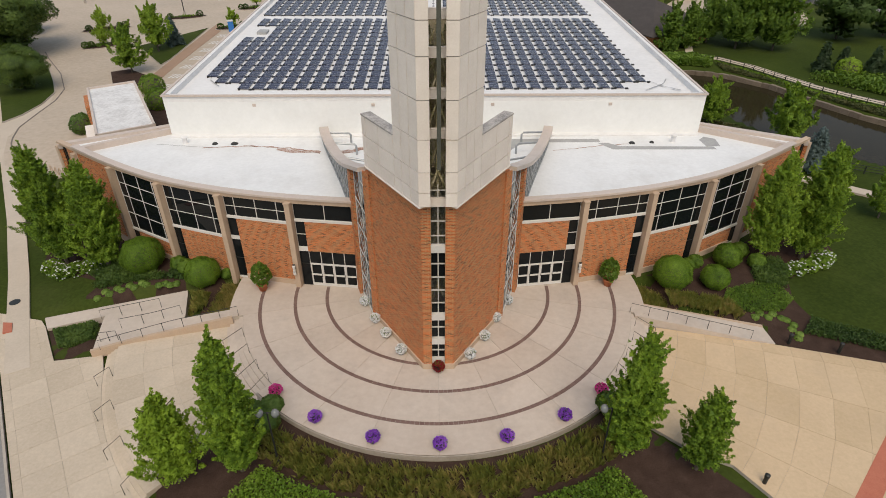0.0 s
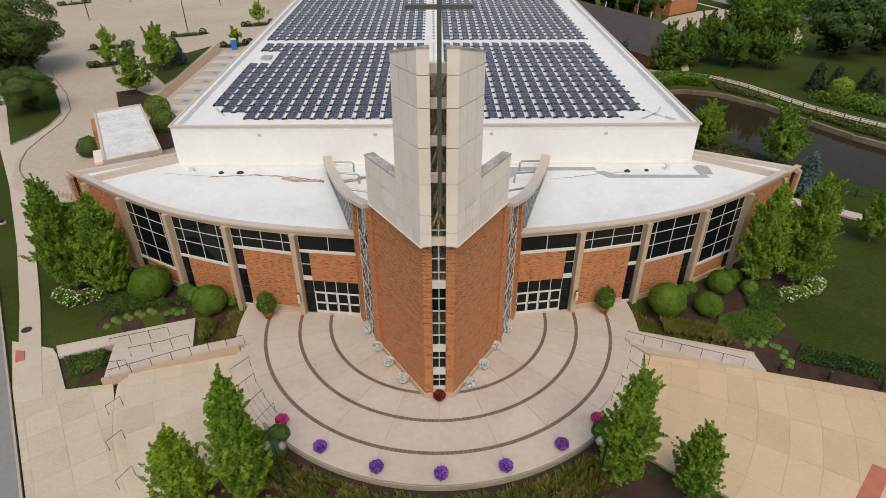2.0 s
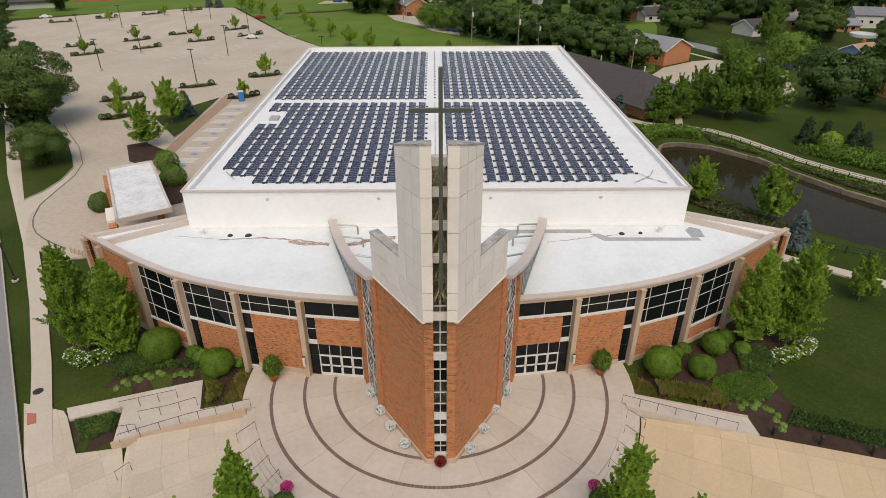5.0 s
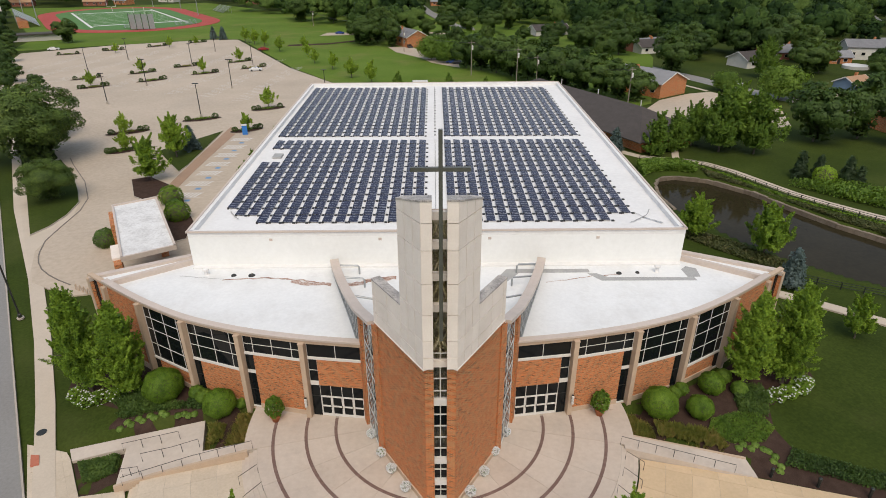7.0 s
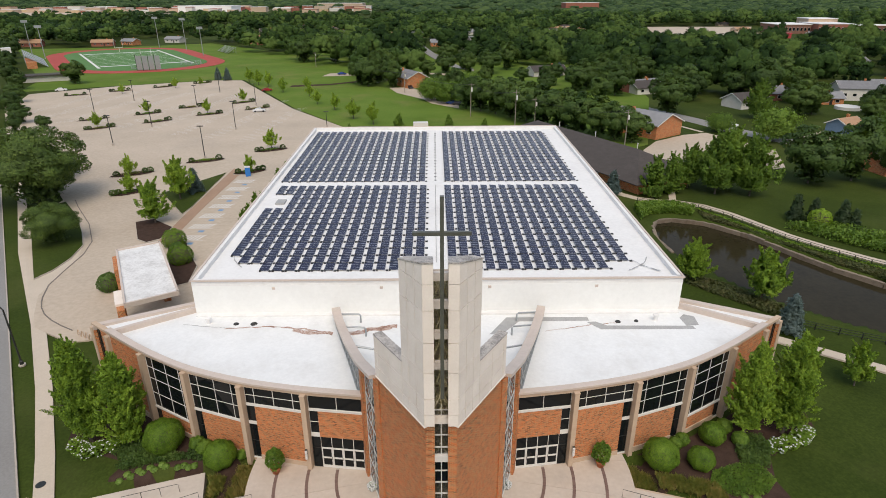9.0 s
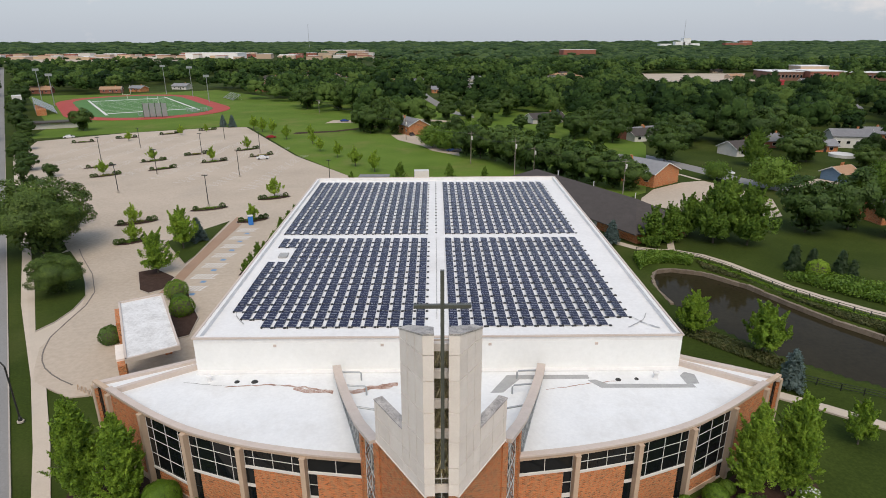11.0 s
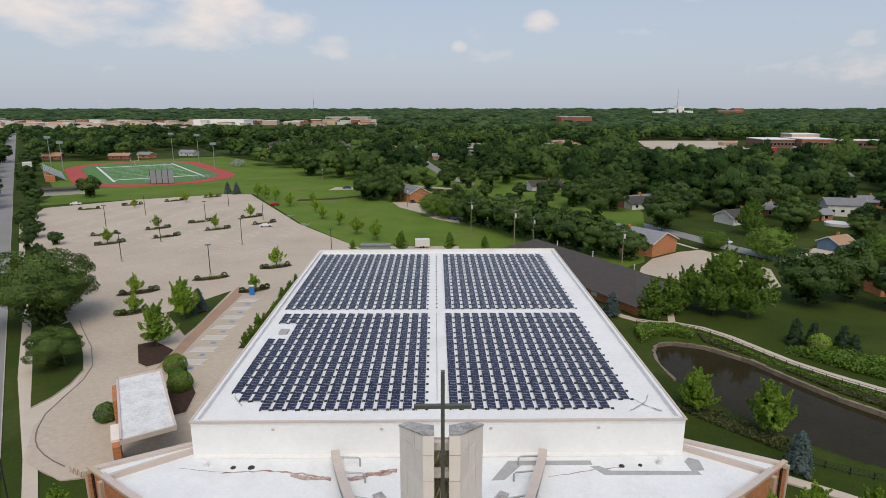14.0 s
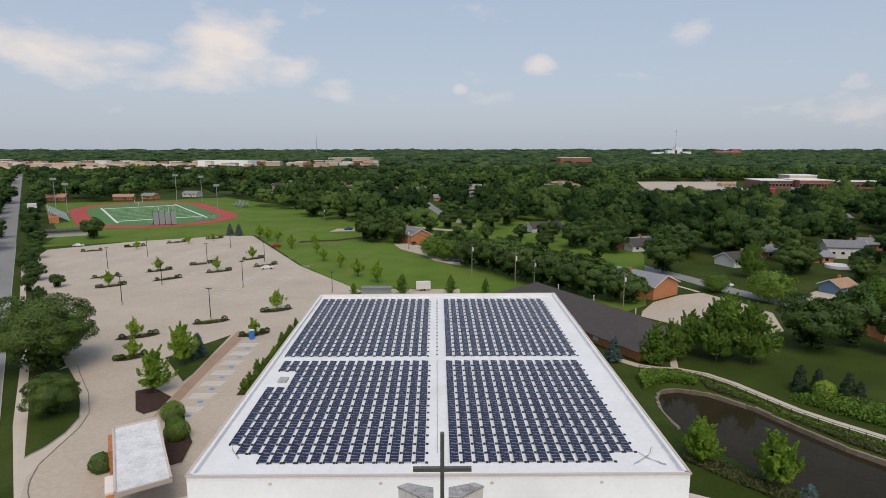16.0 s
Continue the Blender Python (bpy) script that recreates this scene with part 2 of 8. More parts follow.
KERB_D = material("weathered_kerb", [(0.13, 0.11, 0.095), (0.22, 0.19, 0.165)], scale=0.8, rough=0.9, bump=0.1)
ASPHALT = material("street_asphalt", [(0.20, 0.19, 0.18), (0.28, 0.27, 0.26)], scale=0.1, rough=0.9, bump=0.1, fine=40, stains=0.3, stain_colour=(0.14, 0.14, 0.14), stain_scale=0.1)
BAND = material("dark_paver_band", [(0.15, 0.09, 0.075), (0.22, 0.14, 0.12)], scale=3, rough=0.85, bump=0.2, per_island=0.5)
# dark tones: shade over the near lawn is put into the colour
GRASS = material("lawn_grass", [(0.022, 0.036, 0.006), (0.036, 0.055, 0.009), (0.058, 0.08, 0.014)], scale=0.06, rough=0.95, bump=0.5, fine=60, detail=9, spec=0.1, stains=0.45, stain_colour=(0.115, 0.12, 0.038), stain_scale=0.035)
MULCH = material("bark_mulch", [(0.034, 0.02, 0.015), (0.078, 0.049, 0.038)], scale=1.2, rough=0.95, bump=0.6, fine=12, spec=0.1)
RED_WALK = material("pinkish_walk_concrete", [(0.3, 0.19, 0.125), (0.39, 0.26, 0.18)], scale=0.3, rough=0.9, bump=0.05, fine=20, stains=0.3, stain_colour=(0.24, 0.17, 0.13), stain_scale=0.2)
RED_LINE = material("red_paint", [(0.42, 0.12, 0.07), (0.5, 0.17, 0.1)], scale=2, rough=0.7)
WHITE_PAINT = material("white_line_paint", [(0.55, 0.54, 0.52), (0.72, 0.71, 0.69)], scale=3, rough=0.7, bump=0)
BLUE_PAINT = material("blue_marking_paint", [(0.10, 0.22, 0.4), (0.16, 0.3, 0.48)], scale=3, rough=0.7, bump=0)
WATER = material("pond_water", [(0.022, 0.018, 0.009), (0.034, 0.028, 0.015)], scale=0.2, rough=0.06, bump=0.04, spec=0.04)
ROCK = material("retaining_stone", [(0.13, 0.098, 0.07), (0.24, 0.19, 0.14)], scale=2, rough=0.9, bump=0.4, per_object=0.6)
SHINGLE = material("brown_roof_shingle", [(0.048, 0.04, 0.037), (0.078, 0.066, 0.061)], scale=0.6, rough=0.9, bump=0.3, fine=14, stretch=(1, 1, 3))
SHINGLE_G = material("grey_roof_shingle", [(0.16, 0.16, 0.17), (0.25, 0.25, 0.26)], scale=0.6, rough=0.9, bump=0.3, fine=14, per_object=0.8)
SIDING = material("pale_siding", [(0.5, 0.48, 0.44), (0.62, 0.6, 0.56)], scale=0.6, rough=0.7, per_object=0.8)
TERRACOTTA = material("terracotta", [(0.42, 0.13, 0.05), (0.5, 0.18, 0.08)], scale=3, rough=0.8)
BARK = material("bark", [(0.07, 0.055, 0.042), (0.14, 0.115, 0.09)], scale=3, rough=0.95, bump=0.6, stretch=(1, 1, 0.2))


def leaf_material(name, c1, c2, c3, scale=0.5, glow=(1.5, 1.35, 0.6), through_light=0.24, per_tree=0.0, leafwise=0.22, relief=0.0, fine=6, gloss=0.3, vary=0.25):
    """Leaves that let some light through; per_tree varies the tone by each crown's own tint."""
    m = material(name, [c1, c2, c3], scale=scale, rough=0.6, bump=relief, fine=fine, per_island=leafwise, per_object=vary, spec=gloss)
    if per_tree:
        ramp = [n for n in m.node_tree.nodes if n.type == 'VALTORGB'][0]
        old = ramp.inputs[0].links[0].from_socket
        at = m.node_tree.nodes.new("ShaderNodeAttribute")
        at.attribute_name = "tint"
        ma = m.node_tree.nodes.new("ShaderNodeMath")
        ma.operation = 'MULTIPLY_ADD'
        ma.inputs[1].default_value = per_tree
        m.node_tree.links.new(at.outputs["Fac"], ma.inputs[0])
        m.node_tree.links.new(old, ma.inputs[2])
        m.node_tree.links.new(ma.outputs[0], ramp.inputs[0])
    b = m.node_tree.nodes["Principled BSDF"]
    nt = m.node_tree
    col = b.inputs["Base Color"].links[0].from_socket
    tr = nt.nodes.new("ShaderNodeBsdfTranslucent")
    warm = nt.nodes.new("ShaderNodeMixRGB")
    warm.blend_type, warm.inputs[0].default_value, warm.inputs[2].default_value = 'MULTIPLY', 1.0, (*glow, 1)
    nt.links.new(col, warm.inputs[1])
    nt.links.new(warm.outputs[0], tr.inputs["Color"])
    mx = nt.nodes.new("ShaderNodeMixShader")
    mx.inputs[0].default_value = through_light
    out = nt.nodes["Material Output"]
    nt.links.new(b.outputs[0], mx.inputs[1])
    nt.links.new(tr.outputs[0], mx.inputs[2])
    nt.links.new(mx.outputs[0], out.inputs["Surface"])
    return m


LEAF = leaf_material("maple_leaf", (0.048, 0.106, 0.012), (0.118, 0.205, 0.024), (0.205, 0.315, 0.046))
LEAF_MAPLE = leaf_material("columnar_maple_leaf", (0.052, 0.11, 0.01), (0.145, 0.248, 0.021), (0.28, 0.405, 0.045), leafwise=0.45)
LEAF_BRIGHT = leaf_material("young_maple_leaf", (0.12, 0.2, 0.016), (0.22, 0.34, 0.03), (0.33, 0.45, 0.055))
LEAF_DARK = leaf_material("oak_leaf", (0.024, 0.052, 0.011), (0.056, 0.106, 0.02), (0.115, 0.18, 0.036), leafwise=0.2, vary=0.5)
LEAF_OAK = leaf_material("old_oak_leaf", (0.038, 0.07, 0.014), (0.1, 0.16, 0.03), (0.2, 0.27, 0.058), leafwise=0.35)
LEAF_SPRUCE = leaf_material("blue_spruce_needle", (0.042, 0.07, 0.063), (0.084, 0.126, 0.119), (0.154, 0.21, 0.21))
LEAF_PINE = leaf_material("pine_needle", (0.018, 0.036, 0.015), (0.03, 0.057, 0.021), (0.0525, 0.087, 0.03))
LEAF_BOX = leaf_material("clipped_shrub_leaf", (0.055, 0.115, 0.01), (0.125, 0.22, 0.02), (0.215, 0.33, 0.04), leafwise=0.4)
LEAF_COVER = leaf_material("groundcover_leaf", (0.048, 0.096, 0.0192), (0.088, 0.16, 0.032), (0.144, 0.224, 0.056))
LEAF_WOOD = leaf_material("woodland_leaf", (0.013, 0.03, 0.01), (0.038, 0.074, 0.019), (0.095, 0.15, 0.038), scale=0.06, through_light=0.1, per_tree=0.9, leafwise=0.14, relief=0.2, fine=12, gloss=0.04)
# distance haze put into the colour: bluer and duller than woodland_leaf
LEAF_HAZED = leaf_material("hazed_woodland_leaf", (0.016, 0.034, 0.014), (0.036, 0.066, 0.026), (0.075, 0.115, 0.042), scale=0.03, through_light=0.06, per_tree=0.8, leafwise=0.25, fine=9, gloss=0.03)
HOSTA = leaf_material("pale_hosta_leaf", (0.075, 0.14, 0.022), (0.155, 0.25, 0.045), (0.27, 0.37, 0.09))
ORN_GRASS = leaf_material("straw_and_green_grass", (0.075, 0.115, 0.02), (0.19, 0.2, 0.042), (0.37, 0.28, 0.1), glow=(1.2, 1.15, 0.8))
MEADOW = leaf_material("tawny_meadow_leaf", (0.045, 0.065, 0.018), (0.09, 0.1, 0.032), (0.17, 0.14, 0.06), glow=(1.2, 1.15, 0.8))
JOINT = material("dark_stone_joint", [(0.36, 0.325, 0.29), (0.44, 0.4, 0.365)], scale=1.5, rough=0.9)
WING_MEMBRANE = material("weathered_roof_membrane", [(0.685, 0.69, 0.69), (0.795, 0.8, 0.8)], scale=0.3, rough=0.7, bump=0.08, fine=10, stains=0.45, stain_colour=(0.52, 0.5, 0.475), stain_scale=0.24)
CANOPY_ROOF = material("mottled_canopy_membrane", [(0.52, 0.51, 0.5), (0.68, 0.67, 0.66), (0.78, 0.78, 0.775)], scale=0.5, rough=0.75, bump=0.1, fine=7, contrast=1.2, stains=0.4, stain_colour=(0.38, 0.36, 0.34), stain_scale=0.3)
LAMP_GLASS = glass_material("smoky_lamp_glass", (0.16, 0.17, 0.17), rough=0.12)
# more vivid grass, with the stronger light on the field also in its colour
GRASS_FIELD = material("lit_field_grass", [(0.07, 0.116, 0.016), (0.102, 0.166, 0.024), (0.14, 0.195, 0.038)], scale=0.05, rough=0.95, bump=0.5, fine=60, detail=9, spec=0.1, stains=0.75, stain_colour=(0.185, 0.18, 0.06), stain_scale=0.045)
PINK = leaf_material("pink_petunia", (0.45, 0.02, 0.16), (0.65, 0.05, 0.28), (0.75, 0.18, 0.42), glow=(1, 1, 1))
PURPLE = leaf_material("purple_petunia", (0.14, 0.03, 0.32), (0.24, 0.06, 0.5), (0.38, 0.14, 0.64), glow=(1, 1, 1))
WHITE_FL = leaf_material("white_flower", (0.66, 0.67, 0.68), (0.78, 0.79, 0.8), (0.86, 0.86, 0.86), glow=(1, 1, 1))
RED_FL = leaf_material("red_flower", (0.16, 0.005, 0.012), (0.26, 0.015, 0.02), (0.4, 0.06, 0.05), glow=(1, 1, 1))


# ---- mesh helpers ----
class Shape:
    """Collects corners and faces of one mesh."""

    def __init__(self):
        self.v, self.f = [], []

    def add(self, verts, faces):
        k = len(self.v)
        self.v.extend([tuple(p) for p in verts])
        self.f.extend([tuple(i + k for i in f) for f in faces])
        return self

    def prism(self, poly, z0, z1):
        """An upright prism over a polygon (counter-clockwise); z0 and z1 may be functions of (x, y)."""
        n = len(poly)
        lo = z0 if callable(z0) else (lambda x, y: z0)
        hi = z1 if callable(z1) else (lambda x, y: z1)
        vs = [(x, y, lo(x, y)) for x, y in poly] + [(x, y, hi(x, y)) for x, y in poly]
        fs = [tuple(range(n - 1, -1, -1)), tuple(range(n, 2 * n))] + [(i, (i + 1) % n, n + (i + 1) % n, n + i) for i in range(n)]
        return self.add(vs, fs)

    def box(self, x, y, z, sx, sy, sz, turn=0.0):
        """A box centred on (x, y), standing on z."""
        c, s = math.cos(radians(turn)), math.sin(radians(turn))
        poly = [(x + c * a * sx / 2 - s * b * sy / 2, y + s * a * sx / 2 + c * b * sy / 2) for a, b in ((-1, -1), (1, -1), (1, 1), (-1, 1))]
        return self.prism(poly, z, z + sz)

    def beam(self, a, b, w, h, up=(0, 0, 1)):
        """A square bar from a to b: w across, h along up."""
        a, b, up = Vector(a), Vector(b), Vector(up)
        d = (b - a).normalized()
        if abs(d.dot(up)) > 0.99:
            up = Vector((0, 1, 0))
        s = d.cross(up).normalized()
        u = s.cross(d)
        vs = []
        for p in (a, b):
            for i, j in ((-1, -1), (1, -1), (1, 1), (-1, 1)):
                vs.append(p + s * (i * w / 2) + u * (j * h / 2))
        return self.add(vs, [(3, 2, 1, 0), (4, 5, 6, 7), (0, 1, 5, 4), (1, 2, 6, 5), (2, 3, 7, 6), (3, 0, 4, 7)])

    def tube(self, pts, r, n=6):
        """A round bar along points; r is one radius or one for each point."""
        rs = r if isinstance(r, (list, tuple)) else [r] * len(pts)
        pts = [Vector(p) for p in pts]
        k = len(self.v)
        for i, p in enumerate(pts):
            d = (pts[min(i + 1, len(pts) - 1)] - pts[max(i - 1, 0)]).normalized()
            s = d.cross(Vector((0.31, 0.17, 1)) if abs(d.z) < 0.9 else Vector((1, 0.2, 0))).normalized()
            u = s.cross(d)
            for j in range(n):
                a = 2 * math.pi * j / n
                self.v.append(tuple(p + (s * math.cos(a) + u * math.sin(a)) * rs[i]))
        for i in range(len(pts) - 1):
            for j in range(n):
                self.f.append((k + i * n + j, k + i * n + (j + 1) % n, k + (i + 1) * n + (j + 1) % n, k + (i + 1) * n + j))
        self.f.append(tuple(k + j for j in range(n - 1, -1, -1)))
        self.f.append(tuple(k + (len(pts) - 1) * n + j for j in range(n)))
        return self

    def lathe(self, x, y, profile, n=16):
        """A turned form about the upright through (x, y); profile: (radius, z) from below."""
        k = len(self.v)
        for r, z in profile:
            for j in range(n):
                a = 2 * math.pi * j / n
                self.v.append((x + r * math.cos(a), y + r * math.sin(a), z))
        for i in range(len(profile) - 1):
            for j in range(n):
                self.f.append((k + i * n + j, k + i * n + (j + 1) % n, k + (i + 1) * n + (j + 1) % n, k + (i + 1) * n + j))
        self.f.append(tuple(k + j for j in range(n - 1, -1, -1)))
        self.f.append(tuple(k + (len(profile) - 1) * n + j for j in range(n)))
        return self

    def data(self, name, mat, smooth=False, wall_uv=False):
        me = bpy.data.meshes.new(name)
        me.from_pydata(self.v, [], self.f)
        me.materials.append(mat)
        if smooth:
            me.polygons.foreach_set("use_smooth", [True] * len(me.polygons))
        if wall_uv:
            lay = me.uv_layers.new(name="wall")
            for p in me.polygons:
                n = p.normal
                t = Vector((-n.y, n.x, 0))
                t = t.normalized() if t.length > 1e-4 else Vector((1, 0, 0))
                for li in p.loop_indices:
                    c = me.vertices[me.loops[li].vertex_index].co
                    lay.data[li].uv = (c.dot(t), c.z if abs(n.z) < 0.9 else c.y)
        me.update()
        return me


def part(name, shape, mat, parent=None, label="", smooth=False, kind="", wall_uv=False):
    """One mesh object, under a thing or a part of it."""
    ob = new(name, shape.data(name, mat, smooth, wall_uv))
    if parent is not None:
        ob.parent = parent
        ob.matrix_parent_inverse = parent.matrix_basis.inverted() if parent.parent is None else Matrix()
    return tagged(ob, label, kind=kind)


def thing(name, label, category, x=0.0, y=0.0, z=0.0, group="", kind=""):
    ob = new(name)
    ob.empty_display_size = 0.3
    ob.matrix_basis = pose(x, y, z)
    return tagged(ob, label, category, group, kind)


def structure(name, shape, mat, label, category, smooth=False, wall_uv=False):
    return tagged(part(name, shape, mat, None, "", smooth, "", wall_uv), label, category, kind="structure")


def clip(poly, cell):
    """The part of a polygon within a convex cell (counter-clockwise)."""
    out = list(poly)
    for i in range(len(cell)):
        (ax, ay), (bx, by) = cell[i], cell[(i + 1) % len(cell)]
        src, out = out, []
        side = lambda p: (bx - ax) * (p[1] - ay) - (by - ay) * (p[0] - ax)
        for j in range(len(src)):
            p, q = src[j], src[(j + 1) % len(src)]
            sp, sq = side(p), side(q)
            if sp >= 0:
                out.append(p)
            if (sp >= 0) != (sq >= 0):
                t = sp / (sp - sq)
                out.append((p[0] + (q[0] - p[0]) * t, p[1] + (q[1] - p[1]) * t))
        if len(out) < 3:
            return []
    return out


def area(poly):
    return sum(poly[i][0] * poly[(i + 1) % len(poly)][1] - poly[(i + 1) % len(poly)][0] * poly[i][1] for i in range(len(poly))) / 2


def ccw(poly):
    return list(poly) if area(poly) > 0 else list(poly)[::-1]


def inside(x, y, poly):
    hit = False
    j = len(poly) - 1
    for i in range(len(poly)):
        (xi, yi), (xj, yj) = poly[i], poly[j]
        if (yi > y) != (yj > y) and x < (xj - xi) * (y - yi) / (yj - yi) + xi:
            hit = not hit
        j = i
    return hit


def to_line(x, y, line):
    """The distance from a point to a chain of points."""
    best = 1e9
    for (ax, ay), (bx, by) in zip(line, line[1:]):
        dx, dy = bx - ax, by - ay
        t = max(0, min(1, ((x - ax) * dx + (y - ay) * dy) / (dx * dx + dy * dy)))
        best = min(best, math.hypot(x - ax - t * dx, y - ay - t * dy))
    return best


def smooth01(t):
    t = max(0.0, min(1.0, t))
    return t * t * (3 - 2 * t)


def arc(r, a0, a1, n, cx=0.0, cy=10.3):
    """Points on a circle about the plaza's centre; angle 0 is straight towards the camera, positive to +x."""
    return [(cx + r * math.sin(radians(a0 + (a1 - a0) * i / n)), cy - r * math.cos(radians(a0 + (a1 - a0) * i / n))) for i in range(n + 1)]


def ribbon(line, w0, w1):
    """A strip beside a chain of points, from w0 to w1 to its left."""
    def off(w):
        res = []
        for i, p in enumerate(line):
            a, b = line[max(i - 1, 0)], line[min(i + 1, len(line) - 1)]
            d = Vector((b[0] - a[0], b[1] - a[1])).normalized()
            res.append((p[0] - d.y * w, p[1] + d.x * w))
        return res
    return off(w0), off(w1)


def strip(shape, line, w0, w1, z0, z1):
    """A solid strip beside a chain of points, in one piece."""
    a, b = ribbon(line, w0, w1)
    lo = z0 if callable(z0) else (lambda x, y: z0)
    hi = z1 if callable(z1) else (lambda x, y: z1)
    n = len(line)
    vs = [(x, y, g(x, y)) for g in (lo, hi) for row in (a, b) for x, y in row]
    A, B, C, D = 0, n, 2 * n, 3 * n          # low right, low left, top right, top left
    fs = [(A, B, D, C), (B + n - 1, A + n - 1, C + n - 1, D + n - 1)]
    for i in range(n - 1):
        fs += [(C + i, C + i + 1, D + i + 1, D + i), (A + i + 1, A + i, B + i, B + i + 1), (A + i, A + i + 1, C + i + 1, C + i), (B + i + 1, B + i, D + i, D + i + 1)]
    return shape.add(vs, fs)


def sweep(shape, pts, w, h):
    """A flat bar along points in space, in one piece."""
    n = len(pts)
    k = len(shape.v)
    for i, p in enumerate(pts):
        d = pts[min(i + 1, n - 1)] - pts[max(i - 1, 0)]
        side = Vector((d.y, -d.x, 0)).normalized() * (w / 2)
        for q, e in ((1, -1), (-1, -1), (-1, 1), (1, 1)):
            shape.v.append(tuple(p + side * q + Vector((0, 0, e * h / 2))))
    for i in range(n - 1):
        for j in range(4):
            shape.f.append((k + i * 4 + j, k + i * 4 + (j + 1) % 4, k + (i + 1) * 4 + (j + 1) % 4, k + (i + 1) * 4 + j))
    shape.f += [(k + 3, k + 2, k + 1, k), tuple(k + (n - 1) * 4 + j for j in range(4))]
    return shape

# ---- ground ----
HALF_FACADE = [(5.95, 10.15), (11.35, 10.9), (17.0, 12.2), (22.45, 14.25), (27.55, 17.25), (32.5, 20.85), (34.95, 22.65)]
FACADE = [(-x, y) for x, y in HALF_FACADE[::-1]] + HALF_FACADE
BODY = FACADE + [(26.4, 27.2), (25.4, 94), (-25.4, 94), (-26.4, 27.2)]
POND = [(37.6, 66), (38.6, 71.5), (40.4, 75), (43.6, 76), (49, 74), (54.5, 67.7), (57.7, 60.6), (61.2, 53.9), (65.2, 48.3), (80, 38), (104, 26),
        (104, 8), (78, 20), (58, 33), (52, 38), (47.6, 42.3), (43.4, 48.8), (40.8, 55), (38.2, 60)]
RAMP_L = ccw([(-15.5, 7.7), (-19.7, 6.7), (-20.8, 10.4), (-31.6, 7.9), (-30.7, 6.6), (-26.6, 7.7), (-25.7, 4.3), (-25.5, 3.6), (-22.8, 4.5), (-15.9, 6.4)])
RAMP_R = ccw([(15.3, 8.3), (21.2, 6.95), (25.0, 6.05), (25.1, 4.2), (22.6, 4.7), (18.6, 5.75), (15.2, 6.7)])
TERRACE_L = ccw(arc(16.85, -77.5, -44, 12) + arc(24.6, -44, -76, 12))
PAVE_L = ccw([(-35.6, 8.5), (-31.7, 7.6), (-31.0, 6.9), (-28.2, 3.0), (-24.9, 3.6)] + arc(25.45, -74, -42, 10)[1:] + [(-13, -16), (-18.9, -16), (-32.2, 3.0)])
PAVE_R = ccw(arc(16.85, 44, 76, 12) + [(25.1, 4.2), (32.6, 2.1), (62, -6.5), (62, -45), (32, -45), (19.0, -8.6), (17.6, -6.4), (15.6, -5.4)])
TERRACE_Z, LOW_Z = -0.72, -1.25


WALK_LINE = [(-30.4, 1.8), (-37.2, 13.4), (-43.6, 23.6), (-53.0, 37.6), (-70, 61), (-87.2, 87), (-120, 133), (-170, 205)]
LOT_POLY = [(-52.5, 36.5), (-46, 33), (-31, 37), (-29.5, 60), (-29, 100), (-28, 150), (-26, 153), (-55.6, 194), (-99, 273), (-112.5, 273), (-150, 254), (-177, 230),
            (-160, 190), (-79, 88), (-62.5, 66.5), (-59.3, 58.5), (-58.2, 50), (-57.6, 45.4), (-54.8, 40)]


def ground_z(x, y):
    g0 = -1.3 + 0.35 * smooth01(x / 20)
    h = g0
    if -60 < x < 60 and -30 < y < 45:
        if y < 30:
            d = 0 if inside(x, y, BODY) else to_line(x, y, FACADE)
            h = g0 + (-0.12 - g0) * (1 - smooth01((d - 3) / 8))
        rr = math.hypot(x, y - 10.3)
        if y < 10:
            h = max(h, g0 + (-0.45 - g0) * (1 - smooth01((rr - 17) / 9)))
        if rr < 18.6 and y < 12:
            h = min(h, -0.4 if abs(math.degrees(math.atan2(x, 10.3 - y))) < 43 else -1.0)
        for poly, z in ((RAMP_L, LOW_Z), (RAMP_R, TERRACE_Z), (TERRACE_L, TERRACE_Z), (PAVE_L, LOW_Z), (PAVE_R, TERRACE_Z)):
            if inside(x, y, poly) or to_line(x, y, poly + poly[:1]) < 0.55:
                h = min(h, z - 0.25)
        if x < -28:
            dw = to_line(x, y, WALK_LINE)
            h = min(h, -1.4 + max(0.0, dw - 1.3) * 0.14)
            if inside(x, y, LOT_POLY) or x < -0.699 * (y - 3.5) - 32.5:
                h = min(h, -1.45)
        if x > 35:
            h = min(h, -1.1 + max(0.0, to_line(x, y, [(40.5, 33.5), (45.6, 30.0), (51, 26), (70, 14)]) - 1.3) * 0.1)
    if -80 < x < -28 and 30 < y < 110 and inside(x, y, LOT_POLY):
        h = min(h, -1.45)
    if 30 < x < 110 and 5 < y < 80 and inside(x, y, POND):
        h = -3.4
    elif 30 < x < 110 and 5 < y < 80:
        h = min(h, g0 + 0.0)
    return h


def axis(near, step, mid, mid_step, far):
    """Ground lines: even near the church, wider apart further off."""
    a = list(np.arange(near[0], near[1] + 1e-6, step))
    while a[-1] < mid[1]:
        a.append(a[-1] + mid_step)
    while a[-1] < far[1]:
        a.append(a[-1] + max(mid_step, (a[-1] - mid[1]) * 0.35 + mid_step))
    b = [a[0]]
    while b[-1] > mid[0]:
        b.append(b[-1] - mid_step)
    while b[-1] > far[0]:
        b.append(b[-1] - max(mid_step, (mid[0] - b[-1]) * 0.35 + mid_step))
    return b[:0:-1] + a


